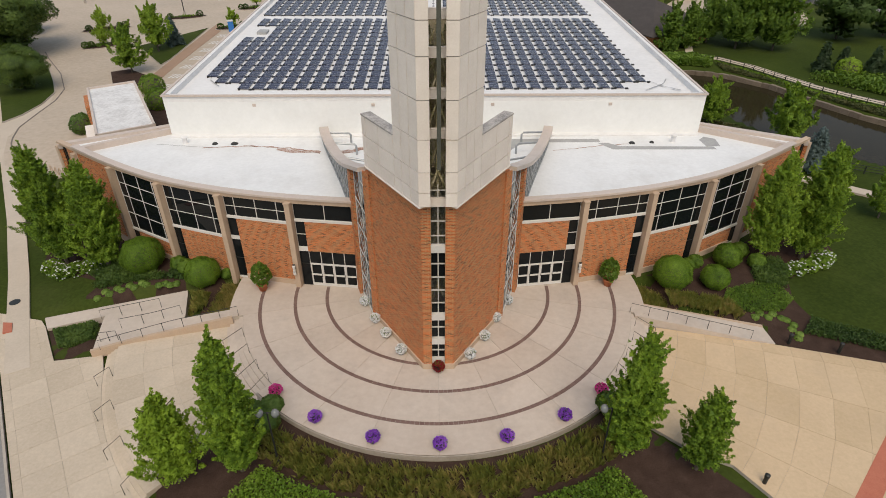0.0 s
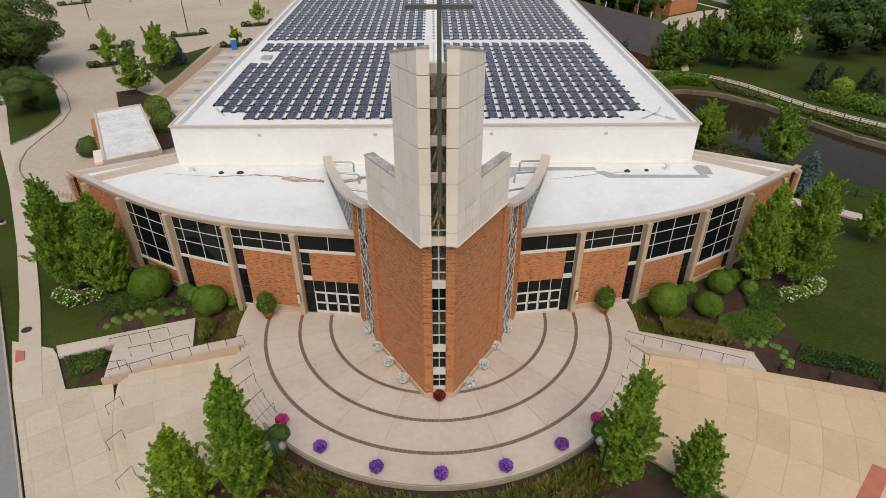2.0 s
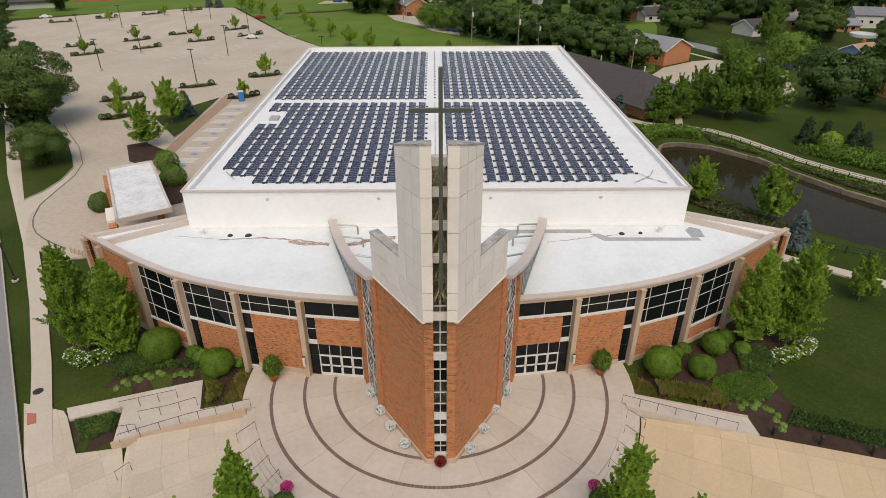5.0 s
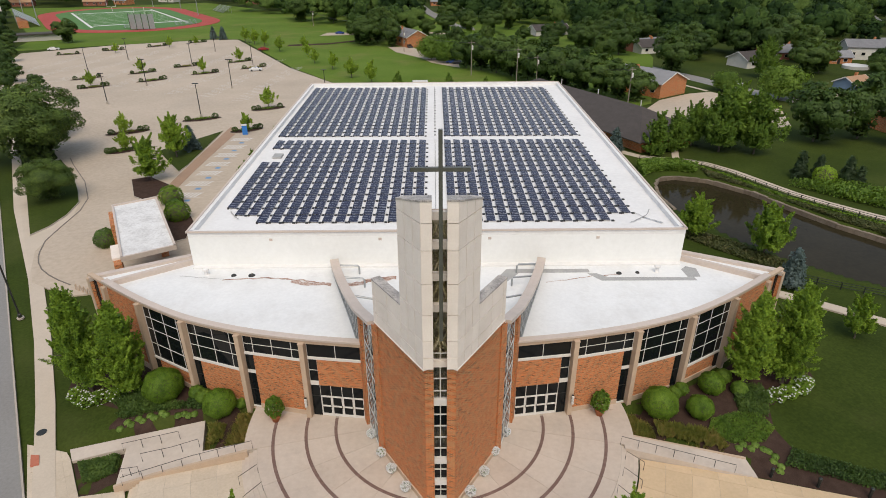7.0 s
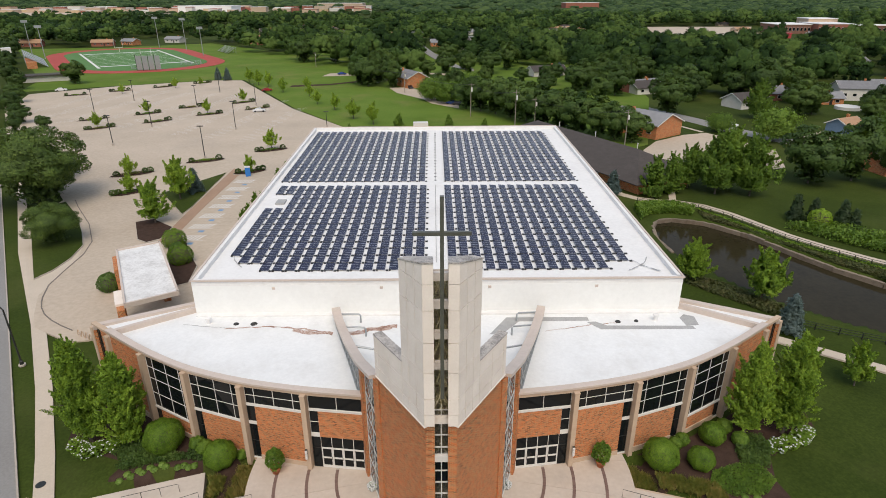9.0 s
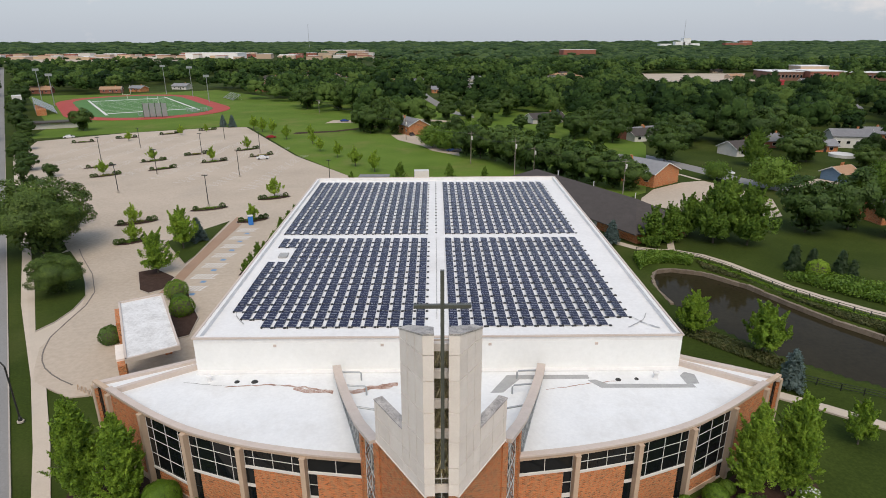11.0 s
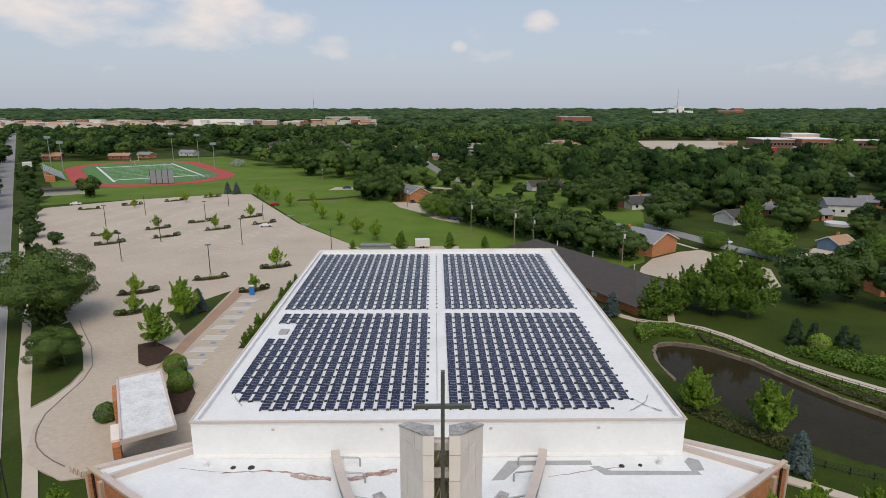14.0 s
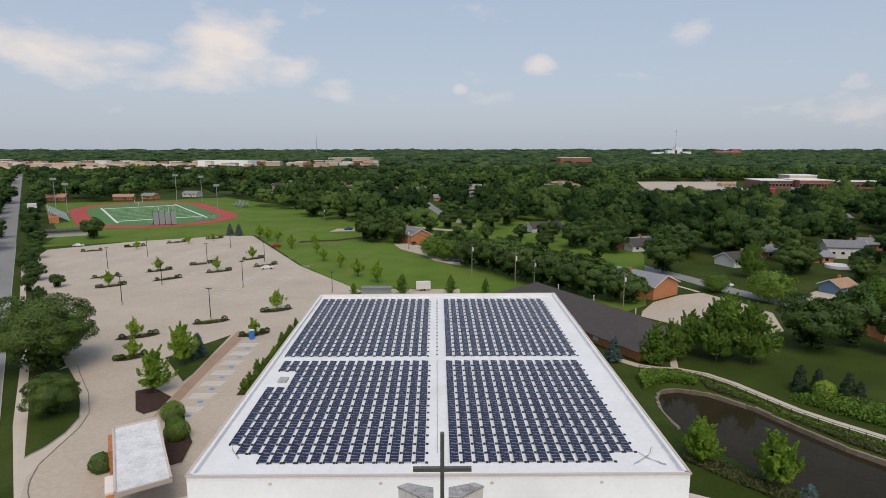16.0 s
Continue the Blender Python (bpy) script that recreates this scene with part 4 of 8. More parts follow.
def tower(side):
    """One of the two walls of the tower: brick below, limestone panels above."""
    def line(nose, end, thick):
        u = Vector((end[0] - nose[0], end[1] - nose[1])).normalized()
        nrm = Vector((-u.y, u.x))         # inwards, towards the middle
        return u, nrm * thick
    nose, end = (1.02, 1.0), (4.55, 6.35)
    u, w = line(nose, end, 0.55)
    gap = 0.44
    k = (nose[0] + w.x - gap) / u.x
    inner_nose = (nose[0] + w.x - u.x * k, nose[1] + w.y - u.y * k)
    flat = lambda pts: ccw([(side * x, y) for x, y in pts])
    poly = [nose, end, (end[0] + w.x, end[1] + w.y), (gap, max(1.0, inner_nose[1])), (gap, 1.0)]
    part("tower_wall", Shape().prism(flat(poly), 0.0, 13.25), BRICK, church, "red brick tower wall", wall_uv=True)
    big = [(nose[0] + 0.06, nose[1] - 0.1), (end[0] + 0.1, end[1] - 0.02), (end[0] + w.x, end[1] + w.y), (gap, 1.9), (gap, 0.9)]
    part("plinth", Shape().prism(flat(big), -0.05, 0.42), PRECAST, church, "tan precast plinth")
    # limestone core and panels
    n0, e0 = Vector((1.07, 0.42)), Vector((4.7, 6.05))
    u = (e0 - n0).normalized()
    nrm = Vector((-u.y, u.x))
    length = (e0 - n0).length
    short = 2.75
    z_seams = [13.0, 13.9, 15.15, 17.05, 19.2, 21.4, 23.1, 24.9]
    cols = [0.0, 0.92, 1.84, 2.75, 4.55, 6.2, length]
    th = 0.62

    def block(t0, t1, d0, d1):
        return [tuple(n0 + u * t0 + nrm * d0), tuple(n0 + u * t1 + nrm * d0), tuple(n0 + u * t1 + nrm * d1), tuple(n0 + u * t0 + nrm * d1)]
    def slope(lift):
        """Top of the high part: it falls away from the nose."""
        return lambda x, y: 24.4 + lift - 0.27 * max(0.0, (Vector((abs(x), y)) - n0).dot(u))
    core = [tuple(n0 + u * 0.05 + nrm * 0.06), tuple(n0 + u * length * 0.995 + nrm * 0.06), tuple(n0 + u * length * 0.995 + nrm * th), (gap, 1.5), (gap, 0.5)]
    core_hi = [tuple(n0 + u * 0.05 + nrm * 0.06), tuple(n0 + u * (short - 0.03) + nrm * 0.06), tuple(n0 + u * (short - 0.03) + nrm * th), (gap, 1.5), (gap, 0.5)]
    cap = part("tower_stone", Shape().prism(flat(core), 13.12, 16.3), JOINT, church, "pale limestone upper tower")
    part("tower_stone", Shape().prism(flat(core_hi), 16.2, slope(-0.06)), JOINT, church)
    for i in range(len(cols) - 1):
        for j in range(len(z_seams) - 1):
            z0, z1 = z_seams[j], z_seams[j + 1]
            if cols[i] >= short - 0.01:
                if z0 >= 16.3:
                    continue
                z1 = min(z1, 16.4)
            g = 0.024
            part("stone_panel", Shape().prism(flat(block(cols[i] + g, cols[i + 1] - g, 0.0, 0.12)), z0 + g, slope(0.0) if j == len(z_seams) - 2 else z1 - g), STONE, cap)
    for j in range(len(z_seams) - 1):
        z0, z1 = z_seams[j] + 0.024, slope(0.0) if j == len(z_seams) - 2 else z_seams[j + 1] - 0.024
        part("stone_panel", Shape().prism(flat([(1.06, 0.42), (gap - 0.01, 0.42), (gap - 0.01, 0.6), (1.06, 0.6)]), z0, z1), STONE, cap)
        # end faces of the high part and of the shoulder
        if z0 > 16:
            part("stone_panel", Shape().prism(flat(block(short - 0.1, short, 0.13, th)), z0, z1), STONE, cap)
        elif z0 < 15.5:
            part("stone_panel", Shape().prism(flat(block(length - 0.1, length + 0.02, 0.13, th)), z0, min(z_seams[j + 1] - 0.024, 16.4)), STONE, cap)
    lip = block(-0.03, length + 0.03, -0.04, th)
    part("stone_drip_edge", Shape().prism(flat(lip), 12.92, 13.0), STONE, cap)
    part("shoulder_flashing", Shape().prism(flat(block(short, length + 0.02, -0.02, th + 0.05)), 16.4, 16.5), FLASHING, church, "weathered grey metal flashing")
    top = [tuple(n0 + u * -0.02 + nrm * -0.03), tuple(n0 + u * (short + 0.03) + nrm * -0.03), tuple(n0 + u * (short + 0.03) + nrm * (th + 0.03)), (gap, 1.7), (gap - 0.02, 0.4)]
    part("tower_cap", Shape().prism(flat(top), slope(0.0), slope(0.1)), FLASHING, church)


LATTICE = material("olive_tan_steel", [(0.2, 0.2, 0.08), (0.52, 0.45, 0.25), (0.76, 0.67, 0.5)], scale=1.3, rough=0.6, bump=0.05, fine=5, contrast=1.6)
INNER = material("dim_inner_wall", [(0.38, 0.33, 0.2), (0.74, 0.64, 0.47)], scale=1.6, rough=0.8, bump=0.2, stretch=(1, 1, 0.4))
TOWER_BANDS = (23.25, 21.4, 19.3, 17.1, 12.9, 9.7, 4.4, 2.3, 0.5)


def tower_middle():
    s = Shape()
    s.box(0, 1.32, 0, 0.05, 0.12, 14.0)
    for z in np.arange(0.35, 14, 1.02):
        s.box(0, 1.33, float(z), 0.9, 0.1, 0.035)
    frame = part("glazing_frame", s, FRAME_W, church, "white bars of the tall central window")
    for z in TOWER_BANDS:
        part("spandrel", Shape().box(0, 1.3, z - 0.25, 0.9, 0.35, 0.5), FRAME_W if z < 12 else STONE, church, "pale band across the tall slot")
    for i in range(13):
        z0 = 0.42 + i * 1.02
        for x in (-0.235, 0.235):
            part("pane", Shape().box(x, 1.38, z0, 0.38, 0.02, 0.95), GLASS if z0 < 9.5 and i in (0, 1, 2, 3, 4, 7, 8) else GLASS_T, frame)
    # twisting steel lattice within
    lat = Shape()
    for q in (1, -1):
        for ph in (0.0, 2.1, 4.2):
            pts = []
            for i in range(70):
                z = 5.6 + i * 0.245
                pts.append((q * (0.2 + 0.24 * math.sin(z * 1.55 + ph)), 1.95 + 0.35 * math.cos(z * 1.55 + ph) + 0.1 * ph, z))
            lat.tube(pts, 0.06, 5)
    for i in range(46):
        z = 5.7 + i * 0.37
        lat.tube([(-0.45, 2.3, z), (0.45, 2.35, z + 0.3 * (-1) ** i)], 0.022, 4)
    for i in range(12):
        z = 5.2 + i * 1.35
        half = 0.6 + 0.5 * (i % 2)
        for q in (1, -1):
            lat.tube([(-q * 0.5, 2.2, z), (q * 0.55, 3.2 + 0.5 * half, z + 1.9)], 0.07, 5)
        lat.tube([(-0.9, 3.3, z), (0.9, 3.3, z)], 0.04, 5)
    for x, y in ((-0.55, 2.4), (0.55, 2.4), (-1.3, 4), (1.3, 4)):
        lat.tube([(x, y, 0), (x, y, 22)], 0.07, 6)
    part("steel_lattice", lat, LATTICE, church, "twisting tan and olive steel lattice inside the slot")
    part("inner_wall", Shape().prism(ccw([(-2.6, 4.6), (2.6, 4.6), (2.6, 4.9), (-2.6, 4.9)]), 0.0, 16.0).prism(ccw([(-1.55, 3.0), (1.55, 3.0), (1.55, 3.2), (-1.55, 3.2)]), 16.0, 22.6), INNER, church, "dim olive-brown inner wall behind the slot")
    part("top_beam", Shape().box(0, 1.6, 22.9, 1.0, 0.5, 0.5), PRECAST, church)


SCREEN = ((4.85, 6.6, 12.5), (6.1, 9.95, 11.2), (6.7, 11.6, 10.6), (7.5, 14.2, 9.75), (8.4, 17.0, 9.05), (9.4, 20.0, 8.65), (10.15, 22.4, 8.5), (10.6, 24.1, 8.5))


def screen(side):
    """The curved glazed screen that rises over the wing roof beside the tower."""
    vs = [p[1] for p in SCREEN]

    def at_depth(v):
        k = max(0, min(len(vs) - 2, sum(1 for q in vs if q <= v) - 1))
        p0, p1, p2, p3 = [Vector(SCREEN[max(0, min(len(vs) - 1, k + d))]) for d in (-1, 0, 1, 2)]
        t = (v - vs[k]) / (vs[k + 1] - vs[k])
        p = 0.5 * ((2 * p1) + (p2 - p0) * t + (2 * p0 - 5 * p1 + 4 * p2 - p3) * t * t + (3 * p1 - p0 - 3 * p2 + p3) * t ** 3)
        return Vector((side * p.x, p.y, p.z))
    line = [at_depth(6.6 + 0.6 * i) for i in range(29)] + [at_depth(24.0)]
    part("screen_coping", sweep(Shape(), line, 0.85, 0.3), COPING, church, "broad curved coping of the glazed screen")
    out = 0.22 * side

    def glazing(v0, v1, lo, pitch, bars, glass, bar_mat):
        n = max(2, round((v1 - v0) / pitch))
        ps = [at_depth(v0 + (v1 - v0) * i / n) + Vector((out, 0, 0)) for i in range(n + 1)]
        holder = part("sill", sweep(Shape(), [Vector((p.x, p.y, lo + 0.06)) for p in ps], 0.14, 0.12), bar_mat, church)
        for p in ps:
            part("mullion", Shape().beam((p.x, p.y, lo), (p.x, p.y, p.z - 0.1), 0.06, 0.08), bar_mat, holder)
        for a, b in zip(ps, ps[1:]):
            z = lo + bars
            while z < min(a.z, b.z) - 0.5:
                part("glazing_bar", Shape().beam((a.x, a.y, z), (b.x, b.y, z), 0.07, 0.06), bar_mat, holder)
                z += bars
            s = Shape()
            dx = -side * 0.02
            s.add([(a.x, a.y, lo), (b.x, b.y, lo), (b.x, b.y, b.z - 0.12), (a.x, a.y, a.z - 0.12), (a.x + dx, a.y, lo), (b.x + dx, b.y, lo), (b.x + dx, b.y, b.z - 0.12), (a.x + dx, a.y, a.z - 0.12)],
                  [(0, 1, 2, 3), (7, 6, 5, 4), (0, 4, 5, 1), (2, 6, 7, 3), (1, 5, 6, 2), (3, 7, 4, 0)])
            part("pane", s, glass, holder)
    glazing(10.35, 23.9, 7.46, 0.85, 1.3, GLASS_S, FRAME_G)
    out = 0.0
    glazing(6.4, 9.6, 0.05, 1.55, 2.2, GLASS_S, FRAME_W)
    jamb = Shape().beam((side * 4.42, 6.22, 6.2), (side * 4.86, 6.72, 6.2), 0.34, 12.4)
    part("jamb", jamb, BRICK, church, wall_uv=True)
    # brick pier between the two glazed parts, and a white lining on the roof side
    a, b = at_depth(9.6), at_depth(10.3)
    part("brick_pier", Shape().beam((a.x, a.y, 5.4), (b.x, b.y, 5.4), 0.6, 10.85), BRICK, church, wall_uv=True)
    inner = Shape()
    strip(inner, [(p.x - side * 0.25, p.y) for p in line if p.y > 10.4], -0.03, 0.03, 7.4, 8.2)
    part("lining", inner, MEMBRANE, church)
    # white crossed bars on the low glass
    p0, p1, p2 = [at_depth(v) + Vector((out + 0.05 * side, 0, 0)) for v in (6.5, 8.05, 9.55)]
    for i in range(5):
        z = 0.2 + 2.2 * i
        for a, b in ((p0, p1), (p1, p2)):
            part("cross_bar", Shape().beam((a.x, a.y, z), (b.x, b.y, z + 2.1), 0.035, 0.035), FRAME_G, church)
            part("cross_bar", Shape().beam((b.x, b.y, z), (a.x, a.y, z + 2.1), 0.035, 0.035), FRAME_G, church)
    # pipe braces on the roof side of the coping
    for v, reach, drop in ((23.0, 2.0, 0.0), (20.4, 2.0, 0.1), (15.9, 1.9, 0.3)):
        p = at_depth(v)
        q = p.x - side * (0.4 + reach)
        zb = p.z - 0.08 - drop
        part("pipe_brace", Shape().tube([(p.x - side * 0.3, p.y, p.z - 0.08), (q + side * 0.15, p.y - 0.1, zb), (q, p.y - 0.1, zb - 0.15), (q, p.y - 0.1, 7.42)], 0.095, 7), FRAME_G, church, "grey steel pipe brace")


GLASS_S = glass_material("grey_screen_glass", (0.035, 0.04, 0.042), rough=0.08)
wing(-1)
wing(1)
roof_decks()
hall()
tower(-1)
tower(1)
tower_middle()
screen(-1)
screen(1)


def cross():
    t = thing("cross", "tall weathered metal cross on the tower", "cross", 0.06, 0.35, 13.6)
    part("upright", Shape().box(0.06, 0.12, 15.5, 0.22, 0.26, 13.0), CROSS_METAL, t)
    part("crossbar", Shape().box(0.06, 0.12, 26.27, 3.2, 0.24, 0.21), CROSS_METAL, t)
    for z in (17.3, 19.9, 22.5):
        part("bracket", Shape().box(0.06, 0.7, z, 0.12, 1.2, 0.14), CROSS_METAL, t)


cross()


# ---- roof things ----
def solar_panel():
    """One tilted panel of cells in a thin frame."""
    s = Shape()
    tilt = 0.08
    L_, W_ = 1.84, 0.98
    s.add([(0, 0, 0.10 + tilt), (W_, 0, 0.10), (W_, L_, 0.10), (0, L_, 0.10 + tilt), (0, 0, 0.06 + tilt), (W_, 0, 0.06), (W_, L_, 0.06), (0, L_, 0.06 + tilt)],
          [(0, 1, 2, 3), (7, 6, 5, 4), (0, 4, 5, 1), (1, 5, 6, 2), (2, 6, 7, 3), (3, 7, 4, 0)])
    return s


def pv_cells():
    """Place of each panel: field number, x, y."""
    out = []
    for row in range(15):
        v = 28.15 + row * 1.915
        for col in range({0: 13, 1: 15, 10: 14, 11: 14, 12: 14}.get(row, 16)):
            out.append((0, -1.55 - 0.98 - col * 1.395, v))
        for col in range(13 if row == 0 else 15):
            out.append((1, 1.13 + col * 1.365, v))
    for row in range(17):
        v = 58.9 + row * 1.925
        for col in range(16):
            out.append((2, -1.85 - 0.98 - col * 1.41, v))
        for col in range(15):
            out.append((3, 1.2 + col * 1.39, v))
    return out


def solar():
    fields = [thing("solar_array", "rows of tilted dark blue solar panels on the white roof", "solar panels", x, y, deck_z(x, y) + 0.03, group="solar arrays on the hall roof") for x, y in ((-13, 43), (11, 43), (-13, 76), (11, 76))]
    cell = solar_panel().data("solar_panel", PV_CELL)
    # thin bright edges and cell lines as their own little bars
    fr = Shape()
    for y in (0.0, 0.61, 1.22, 1.815):
        fr.add([(0, y, 0.105 + 0.08), (0.98, y, 0.105), (0.98, y + 0.04, 0.105), (0, y + 0.04, 0.105 + 0.08)], [(0, 1, 2, 3)])
    for x in (0.0, 0.96):
        fr.add([(x, 0, 0.106 + 0.08 * (1 - x)), (x + 0.02, 0, 0.106 + 0.08 * (1 - x - 0.02)), (x + 0.02, 1.84, 0.106 + 0.08 * (1 - x - 0.02)), (x, 1.84, 0.106 + 0.08 * (1 - x))], [(0, 1, 2, 3)])
    frame_me = fr.data("panel_frame", PV_FRAME)
    rest, rest_fr, feet = [Shape() for _ in range(4)], [Shape() for _ in range(4)], [Shape() for _ in range(4)]
    base, base_fr = solar_panel(), fr
    for k, x, y in pv_cells():
        z = deck_z(x, y) + 0.03
        if k < 2 and y < 50 and abs(x) < 21:
            ob = new("solar_panel", cell)
            ob.parent = fields[k]
            ob.matrix_parent_inverse = fields[k].matrix_basis.inverted()
            ob.location = (x, y, z)
            f = new("panel_frame", frame_me)
            f.parent = ob
        else:
            rest[k].add([(a + x, b + y, c + z) for a, b, c in base.v], base.f)
            rest_fr[k].add([(a + x, b + y, c + z) for a, b, c in base_fr.v], base_fr.f)
        for dy in (-0.07,):
            feet[k].box(x + 1.2, y + dy, z, 0.3, 0.24, 0.12)
            feet[k].box(x + 0.1, y + dy, z, 0.16, 0.2, 0.2)
    for k in range(4):
        part("panel_field", rest[k], PV_CELL, fields[k], kind="stuff")
        part("panel_field_trim", rest_fr[k], PV_FRAME, fields[k], kind="stuff")
        part("ballast", feet[k], BLACK, fields[k], "black ballast blocks between the panels", kind="stuff")


solar()


def blotch(name, pts, width, z, mat, label, seed, parent):
    """An uneven streak along a chain of points, lying on a roof."""
    rnd = random.Random(seed)
    s = Shape()
    chain = []
    for a, b in zip(pts, pts[1:]):
        n = max(2, int(math.dist(a, b) / 0.35))
        chain += [(a[0] + (b[0] - a[0]) * i / n, a[1] + (b[1] - a[1]) * i / n + rnd.uniform(-0.06, 0.06)) for i in range(n)]
    chain.append(pts[-1])
    lo = [(x, y - width * rnd.uniform(0.1, 0.6), z) for x, y in chain]
    hi = [(x, y + width * rnd.uniform(0.1, 0.6), z) for x, y in chain]
    k = len(chain)
    s.add(lo + hi, [(i, i + 1, k + i + 1, k + i) for i in range(k - 1)])
    return part(name, s, mat, parent, label)


def roof_marks():
    z = 7.462
    blotch("rust_streak", [(-21.5, 22.0), (-17, 22.4), (-13.5, 21.8), (-11.2, 21.2)], 0.3, z, RUST, "brown rust streak on the white roof", 1, church)
    blotch("rust_streak", [(-14.6, 21.5), (-12.7, 21.15), (-10.5, 20.8)], 0.8, z + 0.004, RUST, "", 2, church)
    blotch("rust_streak", [(-26, 22.9), (-23, 22.4), (-21, 22.1)], 0.1, z, GREY_PATCH, "", 3, church)
    blotch("rust_streak", [(-9.2, 20.85), (-6.9, 21.5), (-4.2, 22.2)], 0.95, z, RUST, "", 4, church)
    blotch("rust_streak", [(10.6, 21.0), (13.0, 21.5), (15.5, 22.2), (18.5, 22.5)], 0.16, z, RUST, "", 5, church)
    for poly in ([(5.0, 20.5), (6.3, 20.6), (8.2, 22.95), (15.4, 22.95), (15.4, 23.7), (7.0, 23.75)], [(15.1, 22.7), (16.2, 21.25), (25.7, 21.15), (25.6, 21.75), (17.0, 21.95), (16.0, 22.75)], [(25.0, 21.8), (26.3, 21.9), (26.5, 23.6), (25.6, 24.1), (24.9, 23.4)]):
        part("roof_patch", Shape().prism(ccw(poly), 7.44, 7.456 + 0.002 * len(poly)), GREY_PATCH, church)
    for x, y, r in ((-20.6, 22.9, 0.28), (-18.8, 22.9, 0.36), (18.3, 22.7, 0.3), (20.2, 22.8, 0.22), (-27.8, 26.4, 0.3), (28.2, 26.6, 0.3), (-30.2, 25.2, 0.2), (29.3, 26.2, 0.2)):
        d = thing("roof_drain", "dark round roof drain", "roof drain", x, y, 7.45, "roof drains")
        part("dome", Shape().lathe(x, y, [(r, 7.45), (r * 0.9, 7.5), (r * 0.6, 7.58), (r * 0.2, 7.6)], 12), BLACK, d)
    for x, y, h in ((22.2, 22.9, 0.6), (-23.4, 23.1, 0.5)):
        d = thing("roof_vent", "small white roof vent with cap", "roof vent", x, y, 7.45, "roof vents")
        part("pipe", Shape().lathe(x, y, [(0.3, 7.45), (0.22, 7.5), (0.2, 7.45 + h), (0.32, 7.47 + h), (0.3, 7.6 + h), (0.1, 7.66 + h)], 12), MEMBRANE, d)
    # things on the hall roof
    d = thing("roof_hatch", "grey roof hatch on the hall roof", "roof hatch", -21.9, 49.6, deck_z(-21.9, 49.6))
    part("lid", Shape().box(-21.9, 49.6, deck_z(0, 49.6), 1.2, 1.6, 0.3), GREY_PATCH, d)
    d = thing("conduit", "thin grey conduit down the roof's middle aisle", "conduit", -1.0, 60, deck_z(0, 60))
    for a, b in ((59, 92), (30, 57)):
        part("pipe", Shape().tube([(-0.2, a, deck_z(0, a) + 0.1), (-0.2, b, deck_z(0, b) + 0.1)], 0.04, 5), GREY_PATCH, d)
    for k in range(18):
        part("support", Shape().box(-0.2, 59.4 + k * 1.8, deck_z(0, 59.4 + k * 1.8) + 0.02, 0.3, 0.15, 0.1), BLACK, d)
    for k, pts in enumerate((((20.5, 27.5), (22.6, 29.2), (23.6, 31)), ((21.6, 30.2), (22.4, 28.6), (23.8, 27.4)), ((-23.6, 34), (-22.8, 31), (-21.4, 29.0)))):
        blotch("roof_scuff", list(pts), 0.3, deck_z(0, 29.5) + 0.12, GREY_PATCH, "grey scuffed seam on the white roof", 20 + k, church)


roof_marks()
plaza_slabs()
curved_steps("steps_left", STEP_R, -STEP_A1, -STEP_A0, 4, 0.0, 0.18, 0.35, CONCRETE, "curved concrete steps down from the plaza")
curved_steps("steps_right", STEP_R, STEP_A0, STEP_A1, 4, 0.0, 0.18, 0.35, CONCRETE, "curved concrete steps down from the plaza")
curved_steps("steps_low", 24.6, -75, -42, 3, TERRACE_Z, 0.177, 0.28, CONCRETE_L, "low curved concrete steps to the street walk")
terrace = slab_at("terrace", TERRACE_L, -1.3, TERRACE_Z - 0.02, KERB, "curved concrete terrace below the plaza", "terrace")
slabs(terrace, TERRACE_L, polar_cells(16.85, 24.6, 1.94, -77.5, -44, 5.6), TERRACE_Z - 0.05, TERRACE_Z, CONCRETE_L)
walkway = slab_at("walkway", PAVE_L, -1.6, LOW_Z - 0.02, KERB, "pale concrete walk between street and steps", "pavement")
slabs(walkway, PAVE_L, grid_cells(-20, 24, -20, 24, 2.15, 35, -24, -3), LOW_Z - 0.05, LOW_Z, CONCRETE_L)
forecourt = slab_at("forecourt", PAVE_R, -1.3, TERRACE_Z - 0.02, KERB, "warm tan concrete forecourt", "pavement")
slabs(forecourt, PAVE_R, polar_cells(16.85, 62, 2.0, 44, 110, 7.5), TERRACE_Z - 0.05, TERRACE_Z, CONCRETE_R)
slab_at("ramp_left", RAMP_L, -1.6, lambda x, y: max(LOW_Z, min(0.0, -1.2 * (-17 - x) / 13)), CONCRETE, "sloping concrete ramp beside the lawn", "ramp")
slab_at("ramp_right", RAMP_R, -1.3, lambda x, y: max(TERRACE_Z, min(0.0, -0.72 * (x - 16.5) / 9.5)), CONCRETE, "sloping concrete ramp beside the planting", "ramp")

